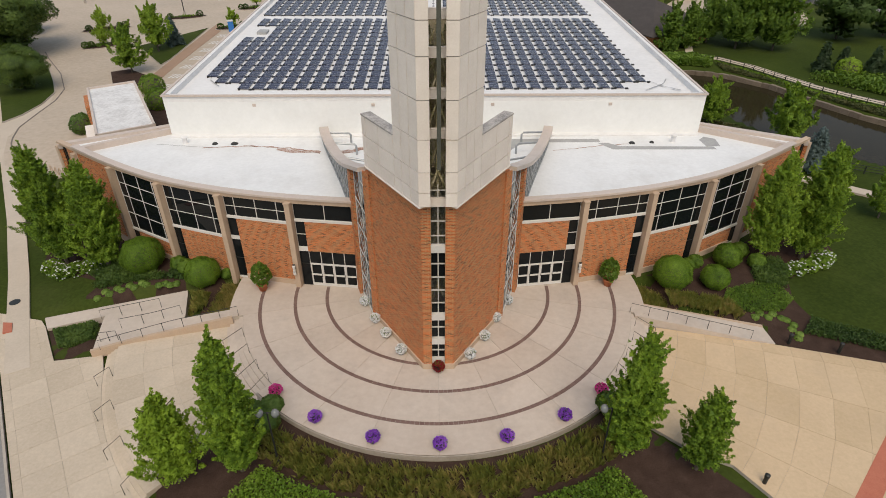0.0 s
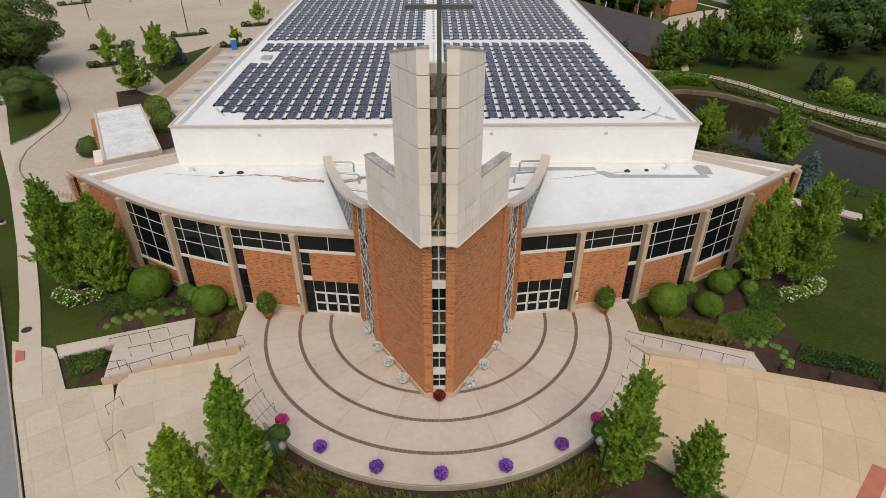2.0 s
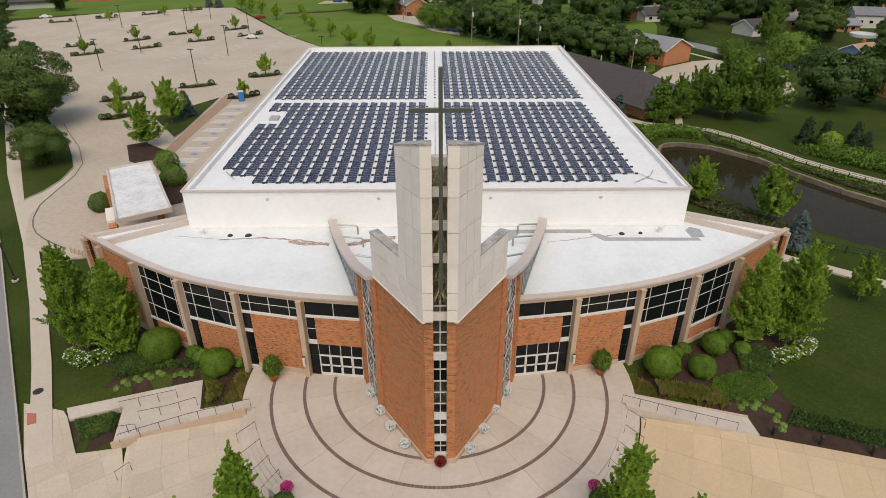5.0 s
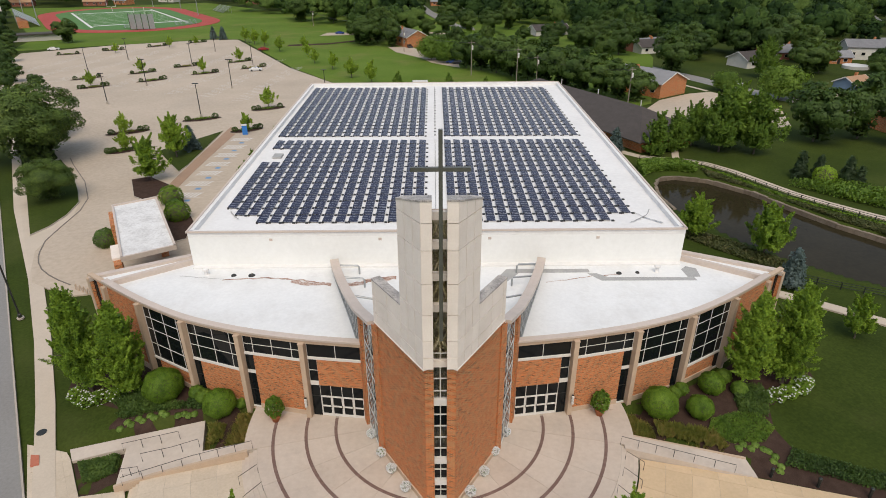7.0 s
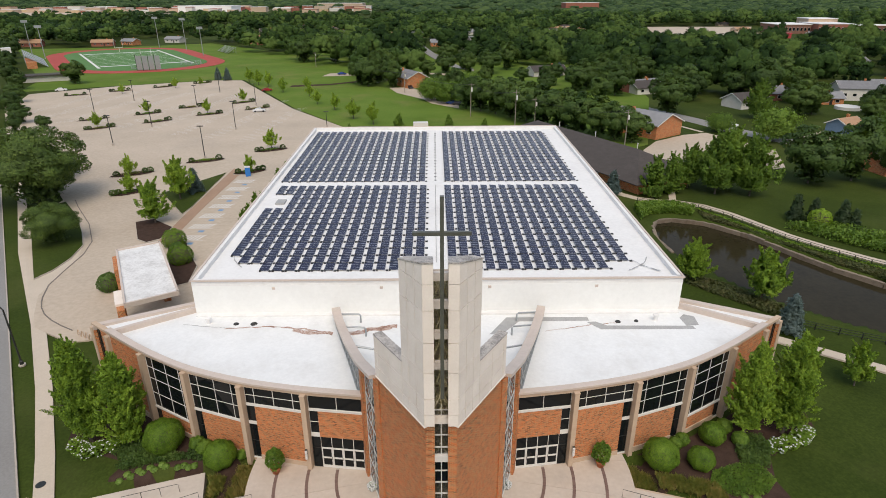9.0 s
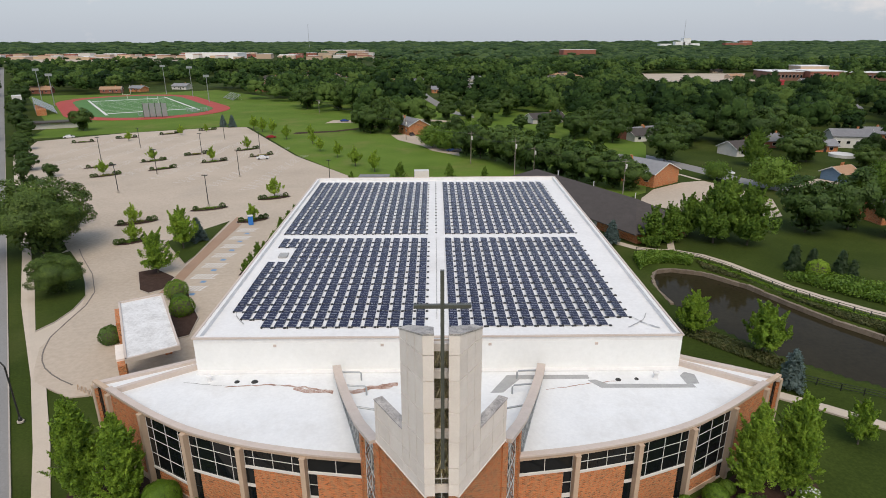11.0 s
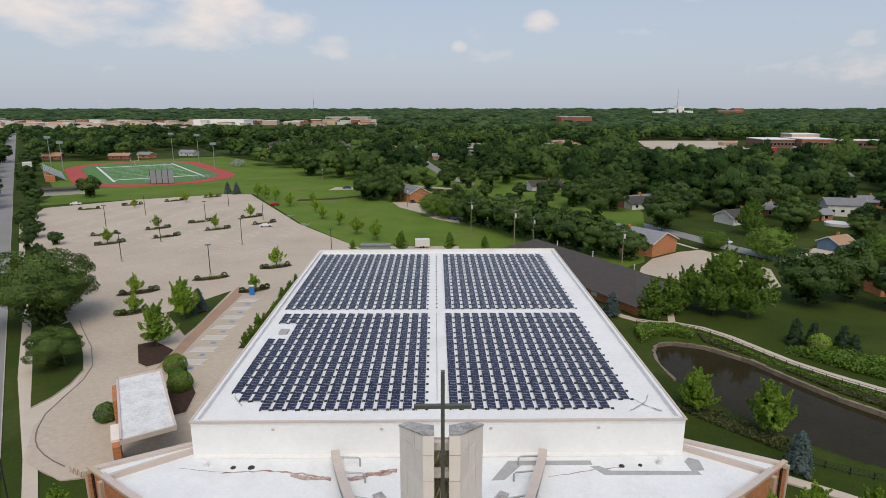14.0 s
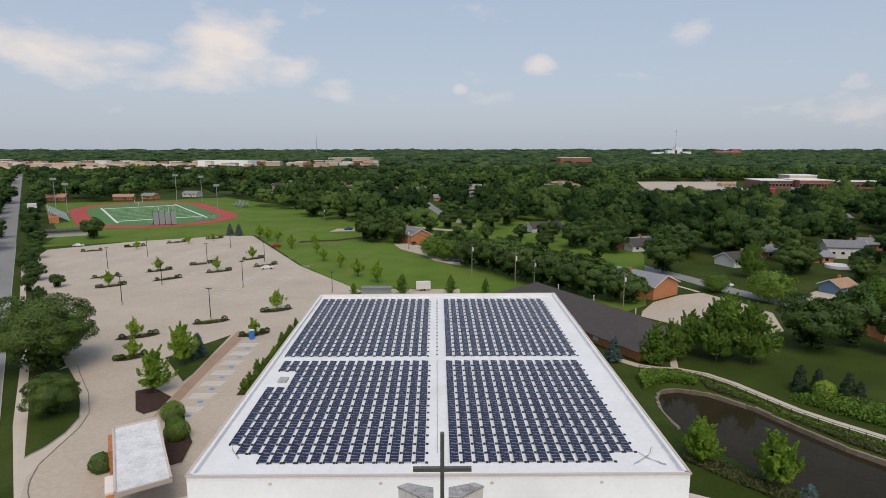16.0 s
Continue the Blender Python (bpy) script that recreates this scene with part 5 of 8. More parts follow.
# ---- plants ----
def leaf_quads(centres, size, rng, up_bias=0.5, narrow=0.62, facing=None, loose=0.55, tri=False):
    """Small leaf clumps of one or two triangles about the centres, turned at random or loosely along facing."""
    n = len(centres)
    c = np.asarray(centres, float)
    nrm = rng.normal(size=(n, 3))
    if facing is None:
        nrm[:, 2] = np.abs(nrm[:, 2]) + up_bias
    else:
        nrm = facing + nrm * loose
        nrm[:, 2] += 0.15
    nrm /= np.linalg.norm(nrm, axis=1)[:, None]
    a = np.cross(nrm, rng.normal(size=(n, 3)))
    a /= np.linalg.norm(a, axis=1)[:, None]
    b = np.cross(nrm, a)
    s = (size * rng.uniform(0.6, 1.35, n))[:, None]
    if tri:
        v = np.stack([c - a * s, c + a * s, c + b * s * narrow * 2], 1).reshape(-1, 3)
        return v, np.arange(3 * n).reshape(n, 3)
    bend = nrm * s * 0.25
    v = np.stack([c - a * s, c - b * s * narrow + bend, c + a * s, c + b * s * narrow + bend], 1).reshape(-1, 3)
    f = np.arange(4 * n).reshape(n, 4)
    return v, f


def quad_mesh(name, v, f, mat, tint=None, normals=None, soft=0.7):
    me = bpy.data.meshes.new(name)
    me.vertices.add(len(v))
    me.vertices.foreach_set("co", np.asarray(v, np.float32).ravel())
    me.loops.add(f.size)
    me.loops.foreach_set("vertex_index", f.astype(np.int32).ravel())
    me.polygons.add(len(f))
    me.polygons.foreach_set("loop_start", np.arange(0, f.size, f.shape[1], dtype=np.int32))
    me.materials.append(mat)
    me.update(calc_edges=True)
    if normals is not None:
        # leaves shaded partly as the mass of the crown they belong to
        k = f.shape[1]
        q = np.asarray(v, float).reshape(-1, k, 3)
        own = np.cross(q[:, 2] - q[:, 0], q[:, k - 1] - q[:, 1])
        own /= np.linalg.norm(own, axis=1)[:, None] + 1e-9
        mass = normals if len(normals) == len(v) else np.repeat(normals, k, 0)
        nn = np.repeat(own, k, 0) * (1 - soft) + mass / (np.linalg.norm(mass, axis=1)[:, None] + 1e-9) * soft
        nn /= np.linalg.norm(nn, axis=1)[:, None] + 1e-9
        me.attributes.new("custom_normal", 'FLOAT_VECTOR', 'POINT').data.foreach_set("vector", nn.astype(np.float32).ravel())
    if tint is not None:
        me.attributes.new("tint", 'FLOAT', 'FACE').data.foreach_set("value", np.asarray(tint, np.float32))
    return me


def shoot_points(width, h0, h, r, n, rng, shoots):
    """Leaf places on many upright shoots that lean outwards and end in loose tips, as on a columnar maple."""
    t = rng.uniform(0, 1, shoots) ** 0.9
    a = rng.uniform(0, 2 * math.pi, shoots)
    ph = rng.uniform(0, 6.28, 3)
    lobe = 1 + 0.16 * np.sin(3 * a + ph[0] + 5 * t) + 0.13 * np.sin(5 * a + ph[1] - 9 * t) + 0.1 * np.sin(23 * t + 2 * a + ph[2])
    full = np.array([width(x) for x in t]) * r * lobe
    rad = full * np.sqrt(rng.uniform(0.1, 0.9, shoots))
    out = np.stack([np.cos(a), np.sin(a), np.zeros(shoots)], 1)
    base = out * rad[:, None] + np.array([0, 0, 1.0]) * (h0 + (h - h0) * t * 0.88)[:, None]
    way = out * (0.5 * rad / (r + 1e-6))[:, None] + np.array([0, 0, 0.75]) + rng.normal(size=(shoots, 3)) * 0.25
    way /= np.linalg.norm(way, axis=1)[:, None]
    length = r * rng.uniform(0.25, 0.75, shoots) * rng.uniform(0.6, 1.2, shoots)
    k = rng.integers(0, shoots, n)
    u = rng.uniform(0, 1, n) ** 0.85
    d = rng.normal(size=(n, 3))
    spread = 0.075 * r * (1.15 - u)
    p = base[k] + way[k] * (length[k] * u)[:, None] + d * spread[:, None]
    p[:, 2] = np.maximum(p[:, 2], h0 * 0.6)
    side = d - way[k] * np.sum(d * way[k], axis=1)[:, None]
    return p, (base + way * length[:, None])[:: max(1, shoots // 60)], spread, side * 0.5 + out[k] * 0.4 + np.array([0, 0, 0.35])


def dome_clumps(rng, clumps, low=-0.4):
    """Centres and sizes of the leafy clumps of a broad crown, within a ball of radius one."""
    if clumps == 1:
        return np.zeros((1, 3)), np.array([0.95])
    i = np.arange(clumps)
    z = np.clip(low + (0.98 - low) * (i + 0.5) / clumps + rng.normal(size=clumps) * 0.06, low, 0.97)
    a = i * 2.399 + rng.normal(size=clumps) * 0.4
    w = np.sqrt(1 - z * z)
    c = np.stack([w * np.cos(a), w * np.sin(a), z], 1) * rng.uniform(0.4, 0.92, clumps)[:, None]
    return c, rng.uniform(0.17, 0.36, clumps)


def dome_points(h0, h, r, n, rng, clumps):
    """Leaf places all over the rounded clumps of a broad crown."""
    c, rad = dome_clumps(rng, clumps)
    half = (h - h0) / 2
    k = rng.choice(clumps, n, p=rad ** 2 / (rad ** 2).sum())
    d = rng.normal(size=(n, 3)) + c[k] * 1.4
    d[:, 2] += 0.25
    d /= np.linalg.norm(d, axis=1)[:, None]
    p = c[k] + d * (rad[k] * rng.uniform(0.72, 1.12, n))[:, None] * np.array([1.1, 1.1, 0.8])
    size = np.array([r, r, half])
    p = p * size + np.array([0, 0, h0 + half])
    tips = c * size * 1.1 + np.array([0, 0, h0 + half])
    return p, tips, rad[k], d * 0.75 + c[k] * 0.6 + np.array([0, 0, 0.1])


def crown_points(form, h0, h, r, n, rng, puffs):
    """Leaf places in a crown: sprays along limbs that rise outwards from the trunk, inside an outline of the given form."""
    def width(t):
        if form == "column":
            return (0.5 + 0.5 * min(1, t / 0.3) ** 0.7) * max(0.03, 1 - (max(0, t - 0.28) / 0.74) ** 1.35) ** 0.85
        if form == "cone":
            return max(0.04, 1 - t) ** 0.9
        if form == "spread":
            return (1 - (2 * t - 0.85) ** 2 / 1.6) ** 0.5 if abs(2 * t - 0.85) < 1.26 else 0.1
        return max(0.08, 1 - (2 * t - 0.8) ** 2 / 1.5) ** 0.5
    if form == "column":
        return shoot_points(width, h0, h, r, n, rng, puffs)
    if form == "dome":
        return dome_points(h0, h, r, n, rng, puffs)
    rise = {"cone": -0.15, "spread": 0.35}.get(form, 0.75)
    tips, roots = [], []
    for i in range(puffs):
        t = ((i + rng.uniform()) / puffs) ** 0.85
        w = width(t) * r * rng.uniform(0.72, 1.1)
        a = i * 2.399 + rng.normal() * 0.35
        z = h0 + (h - h0) * t
        tips.append((w * math.cos(a), w * math.sin(a), z))
        roots.append((0, 0, min(max(h0 * 0.7, z - rise * w - 0.1 * r), h * 0.93)))
    tips, roots = np.array(tips), np.array(roots)
    length = np.linalg.norm(tips - roots, axis=1)
    k = rng.choice(puffs, n, p=(length + 0.15 * r) / (length + 0.15 * r).sum())
    u = rng.uniform(0.12, 1, n) ** 0.6
    along = roots[k] + (tips[k] - roots[k]) * u[:, None]
    spread = (0.13 * r * (1.25 - 0.75 * u) + 0.03 * length[k]) * (60 / puffs) ** 0.25
    d = rng.normal(size=(n, 3))
    p = along + d * spread[:, None]
    p[:, 2] = np.maximum(p[:, 2], h0 * 0.6)
    out = p * np.array([1, 1, 0.3]) - np.array([0, 0, 0.3 * (h0 + (h - h0) * 0.3)])
    out /= np.linalg.norm(out, axis=1)[:, None] + 1e-6
    return p, tips, spread, d * 0.3 + out * 0.7 + np.array([0, 0, 0.35])


def tree(name, label, form, h, r, n, size, mat, seed, x, y, z, trunk_h=None, trunk_r=None, puffs=34, group="", bark=None, core=True, category="tree"):
    rng = np.random.default_rng(seed)
    th = trunk_h if trunk_h is not None else h * 0.22
    tr = trunk_r or 0.012 * h + 0.04
    p, cs, sp, nr = crown_points(form, th, h, r, n, rng, puffs)
    t = thing(name, label, category, 0, 0, 0, group)
    s = Shape()
    top = h * (0.9 if form in ("cone", "column") else 0.6)
    wob = rng.normal(size=(5, 2)) * 0.03 * h * 0.3
    pts = [(wob[i][0] * i * 0.3, wob[i][1] * i * 0.3, -0.3 + (top + 0.3) * i / 4) for i in range(5)]
    s.tube(pts, [tr * 1.25, tr, tr * 0.8, tr * 0.5, tr * 0.2], 7)
    for i in range(0, 0 if name == "arborvitae" else len(cs), max(1, len(cs) // 12)):
        c = cs[i]
        zb = max(th * 0.8, c[2] - abs(r) * 0.5)
        k = min(1, zb / top)
        s.tube([(0, 0, zb), (c[0] * 0.5, c[1] * 0.5, (zb + c[2]) / 2 + 0.1), tuple(c)], [tr * 0.45 * (1.1 - 0.6 * k), tr * 0.25, tr * 0.08], 5)
    part("trunk", s, bark or BARK, t)
    v, f = leaf_quads(p, size, rng, facing=nr, loose=0.6, tri=True)
    if core:
        # inner shade leaves: larger clumps deep within the crown
        q = cs[rng.integers(0, len(cs), n // 7)] * rng.uniform(0.15, 0.6, (n // 7, 1)) * np.array([1, 1, 0]) + np.array([0, 0, 1]) * rng.uniform(th, h * 0.86, (n // 7, 1))
        v2, f2 = leaf_quads(q, size * 1.9, rng, tri=True)
        f = np.concatenate([f, f2 + len(v)])
        v = np.concatenate([v, v2])
        nr = np.concatenate([nr, np.tile([[0.0, 0.0, 1.0]], (len(f2), 1)) + (q - [0, 0, h * 0.4]) * 0.3])
    ob = new("crown", quad_mesh("crown", v, f, mat, normals=nr, soft=0.5 if form == "column" else 0.7))
    ob.parent = t
    t.matrix_basis = pose(x, y, z, 0, 0, float(rng.uniform(0, 360)))
    return t


def place(src, x, y, s=1.0, turn=None, z=None):
    """A copy of a plant at another spot, in another size."""
    z = ground_z(x, y) - 0.03 if z is None else z
    ob = copy_thing(src, pose(x, y, z, 0, 0, random.uniform(0, 360) if turn is None else turn))
    ob.scale = (s * random.uniform(0.92, 1.08), s * random.uniform(0.92, 1.08), s)
    return ob


def gz(x, y):
    return ground_z(x, y) - 0.05


G1 = "columnar maples beside the church"
for nm, lab, form, x, y, h, r, n, mat, sd in (
        ("columnar_maple", "tall feathery columnar green maple in the front bed", "column", -11.5, -6.7, 11.0, 1.5, 44000, LEAF_MAPLE, 11),
        ("young_maple", "loose bright green young maple in the front bed", "column", -15.1, -7.2, 7.0, 1.55, 24000, LEAF_BRIGHT, 12),
        ("columnar_maple", "tall feathery columnar green maple in the front bed", "column", 11.2, -5.7, 9.8, 1.5, 40000, LEAF_MAPLE, 13),
        ("young_maple", "green young maple beside the tan forecourt", "column", 15.3, -6.6, 6.4, 1.25, 18000, LEAF_MAPLE, 14)):
    tree(nm, lab, form, h, r, n, 0.085, mat, sd, x, y, gz(x, y), 1.0, puffs=420, group=G1)
FLANK = [("columnar_maple", -29.0, 14.0, 10.2, 1.9, 21), ("columnar_maple", -33.4, 15.1, 11.8, 2.0, 22), ("columnar_maple", 28.6, 14.9, 10.2, 1.85, 23), ("columnar_maple", 33.0, 16.0, 11.8, 1.95, 24)]
for nm, x, y, h, r, sd in FLANK:
    tree(nm, "dense bright green columnar maple by the brick wing", "column", h, r, 46000, 0.095, LEAF_MAPLE, sd, x, y, gz(x, y), 1.2, puffs=480, group=G1)

# trees that are seen again and again: a few kinds, each copied
maple_a = tree("maple_tree", "round-headed green maple tree", "column", 7.0, 2.9, 15000, 0.16, LEAF_MAPLE, 31, 44.6, 43.4, gz(44.6, 43.4), 1.2, puffs=120, group="trees by the pond")
maple_b = tree("maple_tree", "upright green maple tree", "column", 12.4, 4.3, 15000, 0.24, LEAF, 32, 58, 90.5, gz(58, 90.5), 1.8, puffs=130, group="trees by the pond")
oak_a = tree("shade_tree", "large irregular dark green shade tree", "dome", 15.5, 10.0, 30000, 0.22, LEAF_OAK, 33, -82.0, 85, gz(-82.0, 85), 1.6, puffs=74, group="shade trees")
oak_b = tree("shade_tree", "broad dark green shade tree", "dome", 12.6, 6.3, 7000, 0.34, LEAF_DARK, 34, -34, 252, -1.3, 1.2, puffs=44, group="shade trees")
oak_c = tree("shade_tree", "tall dark green shade tree", "dome", 15.0, 5.6, 6000, 0.36, LEAF_DARK, 44, -27, 272, -1.3, 1.4, puffs=40, group="shade trees")
honey = tree("honey_locust", "airy light green locust tree", "spread", 9.0, 6.4, 9000, 0.27, LEAF, 35, 95.5, 139.5, -1.0, 2.4, puffs=100, group="shade trees")
young = tree("parking_tree", "young green tree in a parking island", "column", 5.2, 1.9, 3600, 0.13, LEAF_BRIGHT, 36, -60, 242, -1.15, 1.3, puffs=34, group="parking lot trees")
lot_maple = tree("lot_maple", "feathery bright green maple in the parking lot", "column", 8.0, 3.1, 10000, 0.17, LEAF_MAPLE, 41, -54.5, 88.0, -1.1, 1.6, puffs=70, group="parking lot trees")
spruce = tree("blue_spruce", "blue-green spruce tree on the lawn", "cone", 5.2, 2.0, 7000, 0.14, LEAF_SPRUCE, 37, 43.6, 34.6, gz(43.6, 34.6), 0.4, puffs=100, group="conifers")
pine = tree("pine_tree", "small dark pine tree on the lawn", "cone", 5.0, 1.8, 5000, 0.15, LEAF_PINE, 38, 66.1, 74.5, gz(66.1, 74.5), 0.3, puffs=34, group="conifers")
cypress = tree("arborvitae", "dense upright green arborvitae", "column", 8.6, 2.6, 8000, 0.18, LEAF, 39, 44.0, 88.3, gz(44.0, 88.3), 0.4, puffs=110, group="conifers")

for x, y, s in ((37.2, 49.4, 0.86),):
    place(maple_a, x, y, s)
for x, y, s in ((64.6, 89.0, 0.98), (61.8, 94.5, 1.02), (53.8, 94.8, 0.74)):
    place(maple_b, x, y, s)
place(cypress, 48.5, 90.6, 0.97)
for x, y, s in ((36, 90, 1.0), (-53.2, 93, 1.05), (-106, 273, 1.15), (-111, 274, 1.15), (60, 285, 1.3)):
    place(spruce, x, y, s)
for x, y, s in ((69.5, 74.5, 0.85), (72.2, 70.3, 1.05), (73.6, 69.0, 0.8)):
    place(pine, x, y, s)
for x, y, s in ((-66.6, 64.8, 0.46), (-83, 92, 0.55), (-90, 103, 0.5)):
    place(oak_a, x, y, s)
for x, y, s in ((-53.6, 74.2, 0.98), (44.8, 23.5, 0.62)):
    place(lot_maple, x, y, s)
for x, y, s in ((-73.8, 106.3, 0.95), (-67.3, 93.0, 0.9), (-46.3, 108.6, 0.85), (-110.6, 160.6, 0.95), (-105.6, 184.8, 0.95), (-83.8, 184.6, 1.0), (-78.5, 208.5, 1.0), (-46.7, 130.8, 1.1), (-137.5, 231, 0.8), (-121.3, 247, 0.9), (-113, 256, 0.75), (-93, 265, 1.3), (-86, 256, 1.3),
                (-48.4, 204, 1.05), (-39.4, 191, 1.15), (-30.3, 174.5, 1.25), (-22.5, 165, 1.35), (-69, 234, 1.2), (-80, 251, 1.3), (-55, 222, 1.0)):
    place(young, x, y, s)
for x, y, s in ((-28, 149, 0.4), (-13, 149, 0.72), (2, 150.5, 0.66), (13, 150.5, 0.5), (-37.0, 74, 0.35), (-36.8, 77, 0.36), (-36.6, 80, 0.27), (-37.2, 83, 0.39), (-36.9, 86, 0.30), (-36.2, 89, 0.34), (-36.4, 92, 0.34), (-36.6, 95, 0.28), (-36.6, 98, 0.40), (-37.3, 101, 0.38), (-37.1, 104, 0.27), (-37.0, 107, 0.35), (-37.5, 110, 0.26), (-36.9, 113, 0.34)):
    place(cypress, x, y, s)
STREET_TREES = ((-131, 152, 0.42), (-126, 158, 0.36), (-140, 168, 0.5), (-150, 180, 0.55), (-159, 193, 0.5), (-168, 208, 0.55), (-118, 138, 0.35), (-180, 226, 0.45), (-190, 244, 0.6), (-206, 262, 0.7), (-175, 262, 0.85), (-226, 262, 0.9),
                (-232, 300, 0.8), (-248, 322, 0.75), (-266, 348, 0.8), (-213, 240, 0.9), (-240, 268, 1.1), (-262, 300, 1.2), (-285, 335, 1.1), (-310, 372, 1.15), (-287, 385, 1.1), (-330, 400, 1.2), (-355, 450, 1.2), (-312, 420, 1.1),
                (-30, 262, 1.0), (-38, 258, 0.9), (-2, 224, 0.72), (6, 230, 0.7), (4, 353, 0.95), (25, 296, 0.95), (36, 311, 1.0), (13, 314, 0.8), (-17, 372, 1.0), (-65, 349, 1.1), (-86, 356, 1.1), (82, 98, 0.98), (93, 100, 0.95), (99, 93, 0.8), (79, 180, 1.08), (-22, 247, 0.8), (146, 236, 1.15), (122, 222, 1.15), (113, 282, 1.15), (100, 222, 1.0), (124, 178, 0.9), (124, 206, 1.1), (72, 222, 1.05), (64, 240, 1.0), (60, 200, 0.8), (50, 250, 0.8), (58, 232, 0.85), (84, 252, 0.9), (93, 262, 1.0), (38, 262, 0.55), (14, 290, 0.75), (2, 302, 0.8), (30, 226, 0.55), (76, 262, 0.9), (62, 262, 0.6), (129.5, 179.5, 0.85), (150, 176, 0.7), (98, 208, 0.8), (118, 212, 0.9), (136, 200, 0.9), (141, 166, 0.65), (156, 188, 0.55), (20, 252, 0.6), (45, 232, 0.6), (-8, 286, 0.7))
for i, (x, y, s) in enumerate(STREET_TREES):
    place(oak_c if i % 3 == 0 else oak_b, x, y, s)
for x, y, s in ((9, 193, 0.85), (14, 188, 0.95), (19, 182, 1.0), (23.5, 175, 1.0), (28, 168, 1.0), (32, 161.5, 1.0), (37, 155.5, 0.98), (41.5, 150, 0.95), (46, 145, 0.9), (50, 140.5, 0.85), (54, 137, 0.72)):
    place(oak_b, x, y, s)
for x, y, s in ((-4, 212, 0.95), (3, 205, 0.9), (84.8, 151.1, 0.62), (122, 128, 1.1), (128, 118, 1.1), (11, 233, 0.9)):
    place(honey, x, y, s)
for x, y, s in ((106.4, 171.8, 1.0),):
    place(maple_b, x, y, s)


# woodland and town trees out to the horizon
GRANDSTAND_SIDE = [(-190, 250), (-218, 268), (-262, 325), (-350, 455), (-330, 458), (-238, 330)]
LAWN_SHEET = [(-186, 236), (-200, 275), (-240, 330), (-330, 455), (-260, 470), (-200, 512), (-112, 420), (-60, 420), (60, 420), (95, 300), (84, 215), (58, 135), (40, 120), (-24, 120), (-26, 153), (-55, 195), (-98, 274.5), (-113, 274.5), (-151, 255.5)]
FIELD_LAWN = [(-186, 236), (-200, 275), (-240, 330), (-330, 455), (-260, 470), (-200, 512), (-114, 394), (-88, 350), (-58, 334), (-50, 322), (-40, 288), (-24, 246), (30, 215), (40, 120), (-24, 120), (-26, 153), (-55, 195), (-98, 274.5), (-113, 274.5), (-151, 255.5)]
OPEN_LAND = [FIELD_LAWN, GRANDSTAND_SIDE, [(-26, 100), (-26, 165), (-62, 240), (-120, 330), (-140, 300), (-205, 250), (-120, 130), (-60, 20), (60, 20), (90, 100), (70, 120), (20, 150), (15, 190), (-20, 240), (-70, 230)],
             [(-60, 130), (20, 130), (15, 200), (-5, 215), (-25, 245), (-60, 200)], [(45, 80), (95, 95), (130, 108), (128, 160), (104, 200), (80, 196), (60, 215), (55, 222), (62, 190), (66, 165), (56, 130)], [(100, 150), (132, 148), (180, 186), (186, 214), (140, 214), (96, 205)],
             [(-26, 236), (10, 195), (20, 200), (16, 232), (4, 256), (14, 276), (48, 276), (44, 300), (22, 328), (10, 372), (-8, 388), (-24, 330), (-12, 290), (-24, 265)],
             [(150, 425), (330, 425), (520, 480), (520, 560), (420, 600), (400, 760), (255, 770), (200, 600)],
             [(0, 190), (60, 140), (78, 190), (100, 228), (97, 258), (72, 268), (66, 300), (40, 330), (-4, 345)]]
TOWN_SEED = np.random.default_rng(8)
TOWN_HOUSES = tuple((float(a * b), float(b)) for a, b in zip(TOWN_SEED.uniform(-0.62, 0.75, 34), TOWN_SEED.uniform(470, 900, 34)) if not -420 < a * b + 0.3 * (b - 470) < -150) + ((-73, 448), (-56, 439), (-3, 480), (15, 487), (36, 469), (33, 620), (44, 579), (25, 445), (86, 230), (133, 213), (188, 232), (-334, 480), (-279, 486), (-262, 498), (-235, 523), (-170, 560), (130, 400), (175, 330), (90, 350), (150, 560), (-120, 520), (240, 330), (300, 380))


def in_clear(x, y):
    if y < 760:
        for poly in OPEN_LAND:
            if inside(x, y, poly):
                return True
        for px, py in TOWN_HOUSES:
            # front yards and the streets they look on
            dx, dy = px, py + 33
            d = math.hypot(dx, dy)
            along, off = ((x - px) * dx + (y - py) * dy) / d, ((x - px) * dy - (y - py) * dx) / d
            if -0.09 * d < along < 8 and abs(off) < 8:
                return True
    if to_line(x, y, [(-33, 3), (-347, 452), (-600, 815)]) < 11 or to_line(x, y, [(40, 275), (8, 330), (-8, 420), (-30, 560)]) < 9:
        return True
    for px, py, rr in CLEARINGS:
        if math.hypot(x - px, y - py) < rr:
            return True
    return False


CLEARINGS = ((-195, 262, 14), (-212, 284, 13), (-228, 305, 13), (-13, 256, 16), (55, 292, 14), (107, 192, 10), (120, 152, 9), (165, 200, 24), (40, 250, 9), (104, 108, 12), (-66, 452, 10), (-95, 508, 12), (-57, 452, 9), (60, 500, 12), (92, 470, 12), (120, 500, 14), (36, 430, 10),
             (330, 545, 62), (285, 500, 35), (230, 520, 45), (300, 670, 70), (420, 505, 60), (360, 480, 45), (350, 640, 40), (90, 300, 8), (130, 250, 10), (200, 300, 12), (240, 260, 12), (75, 390, 9), (-200, 560, 12), (-150, 600, 10))


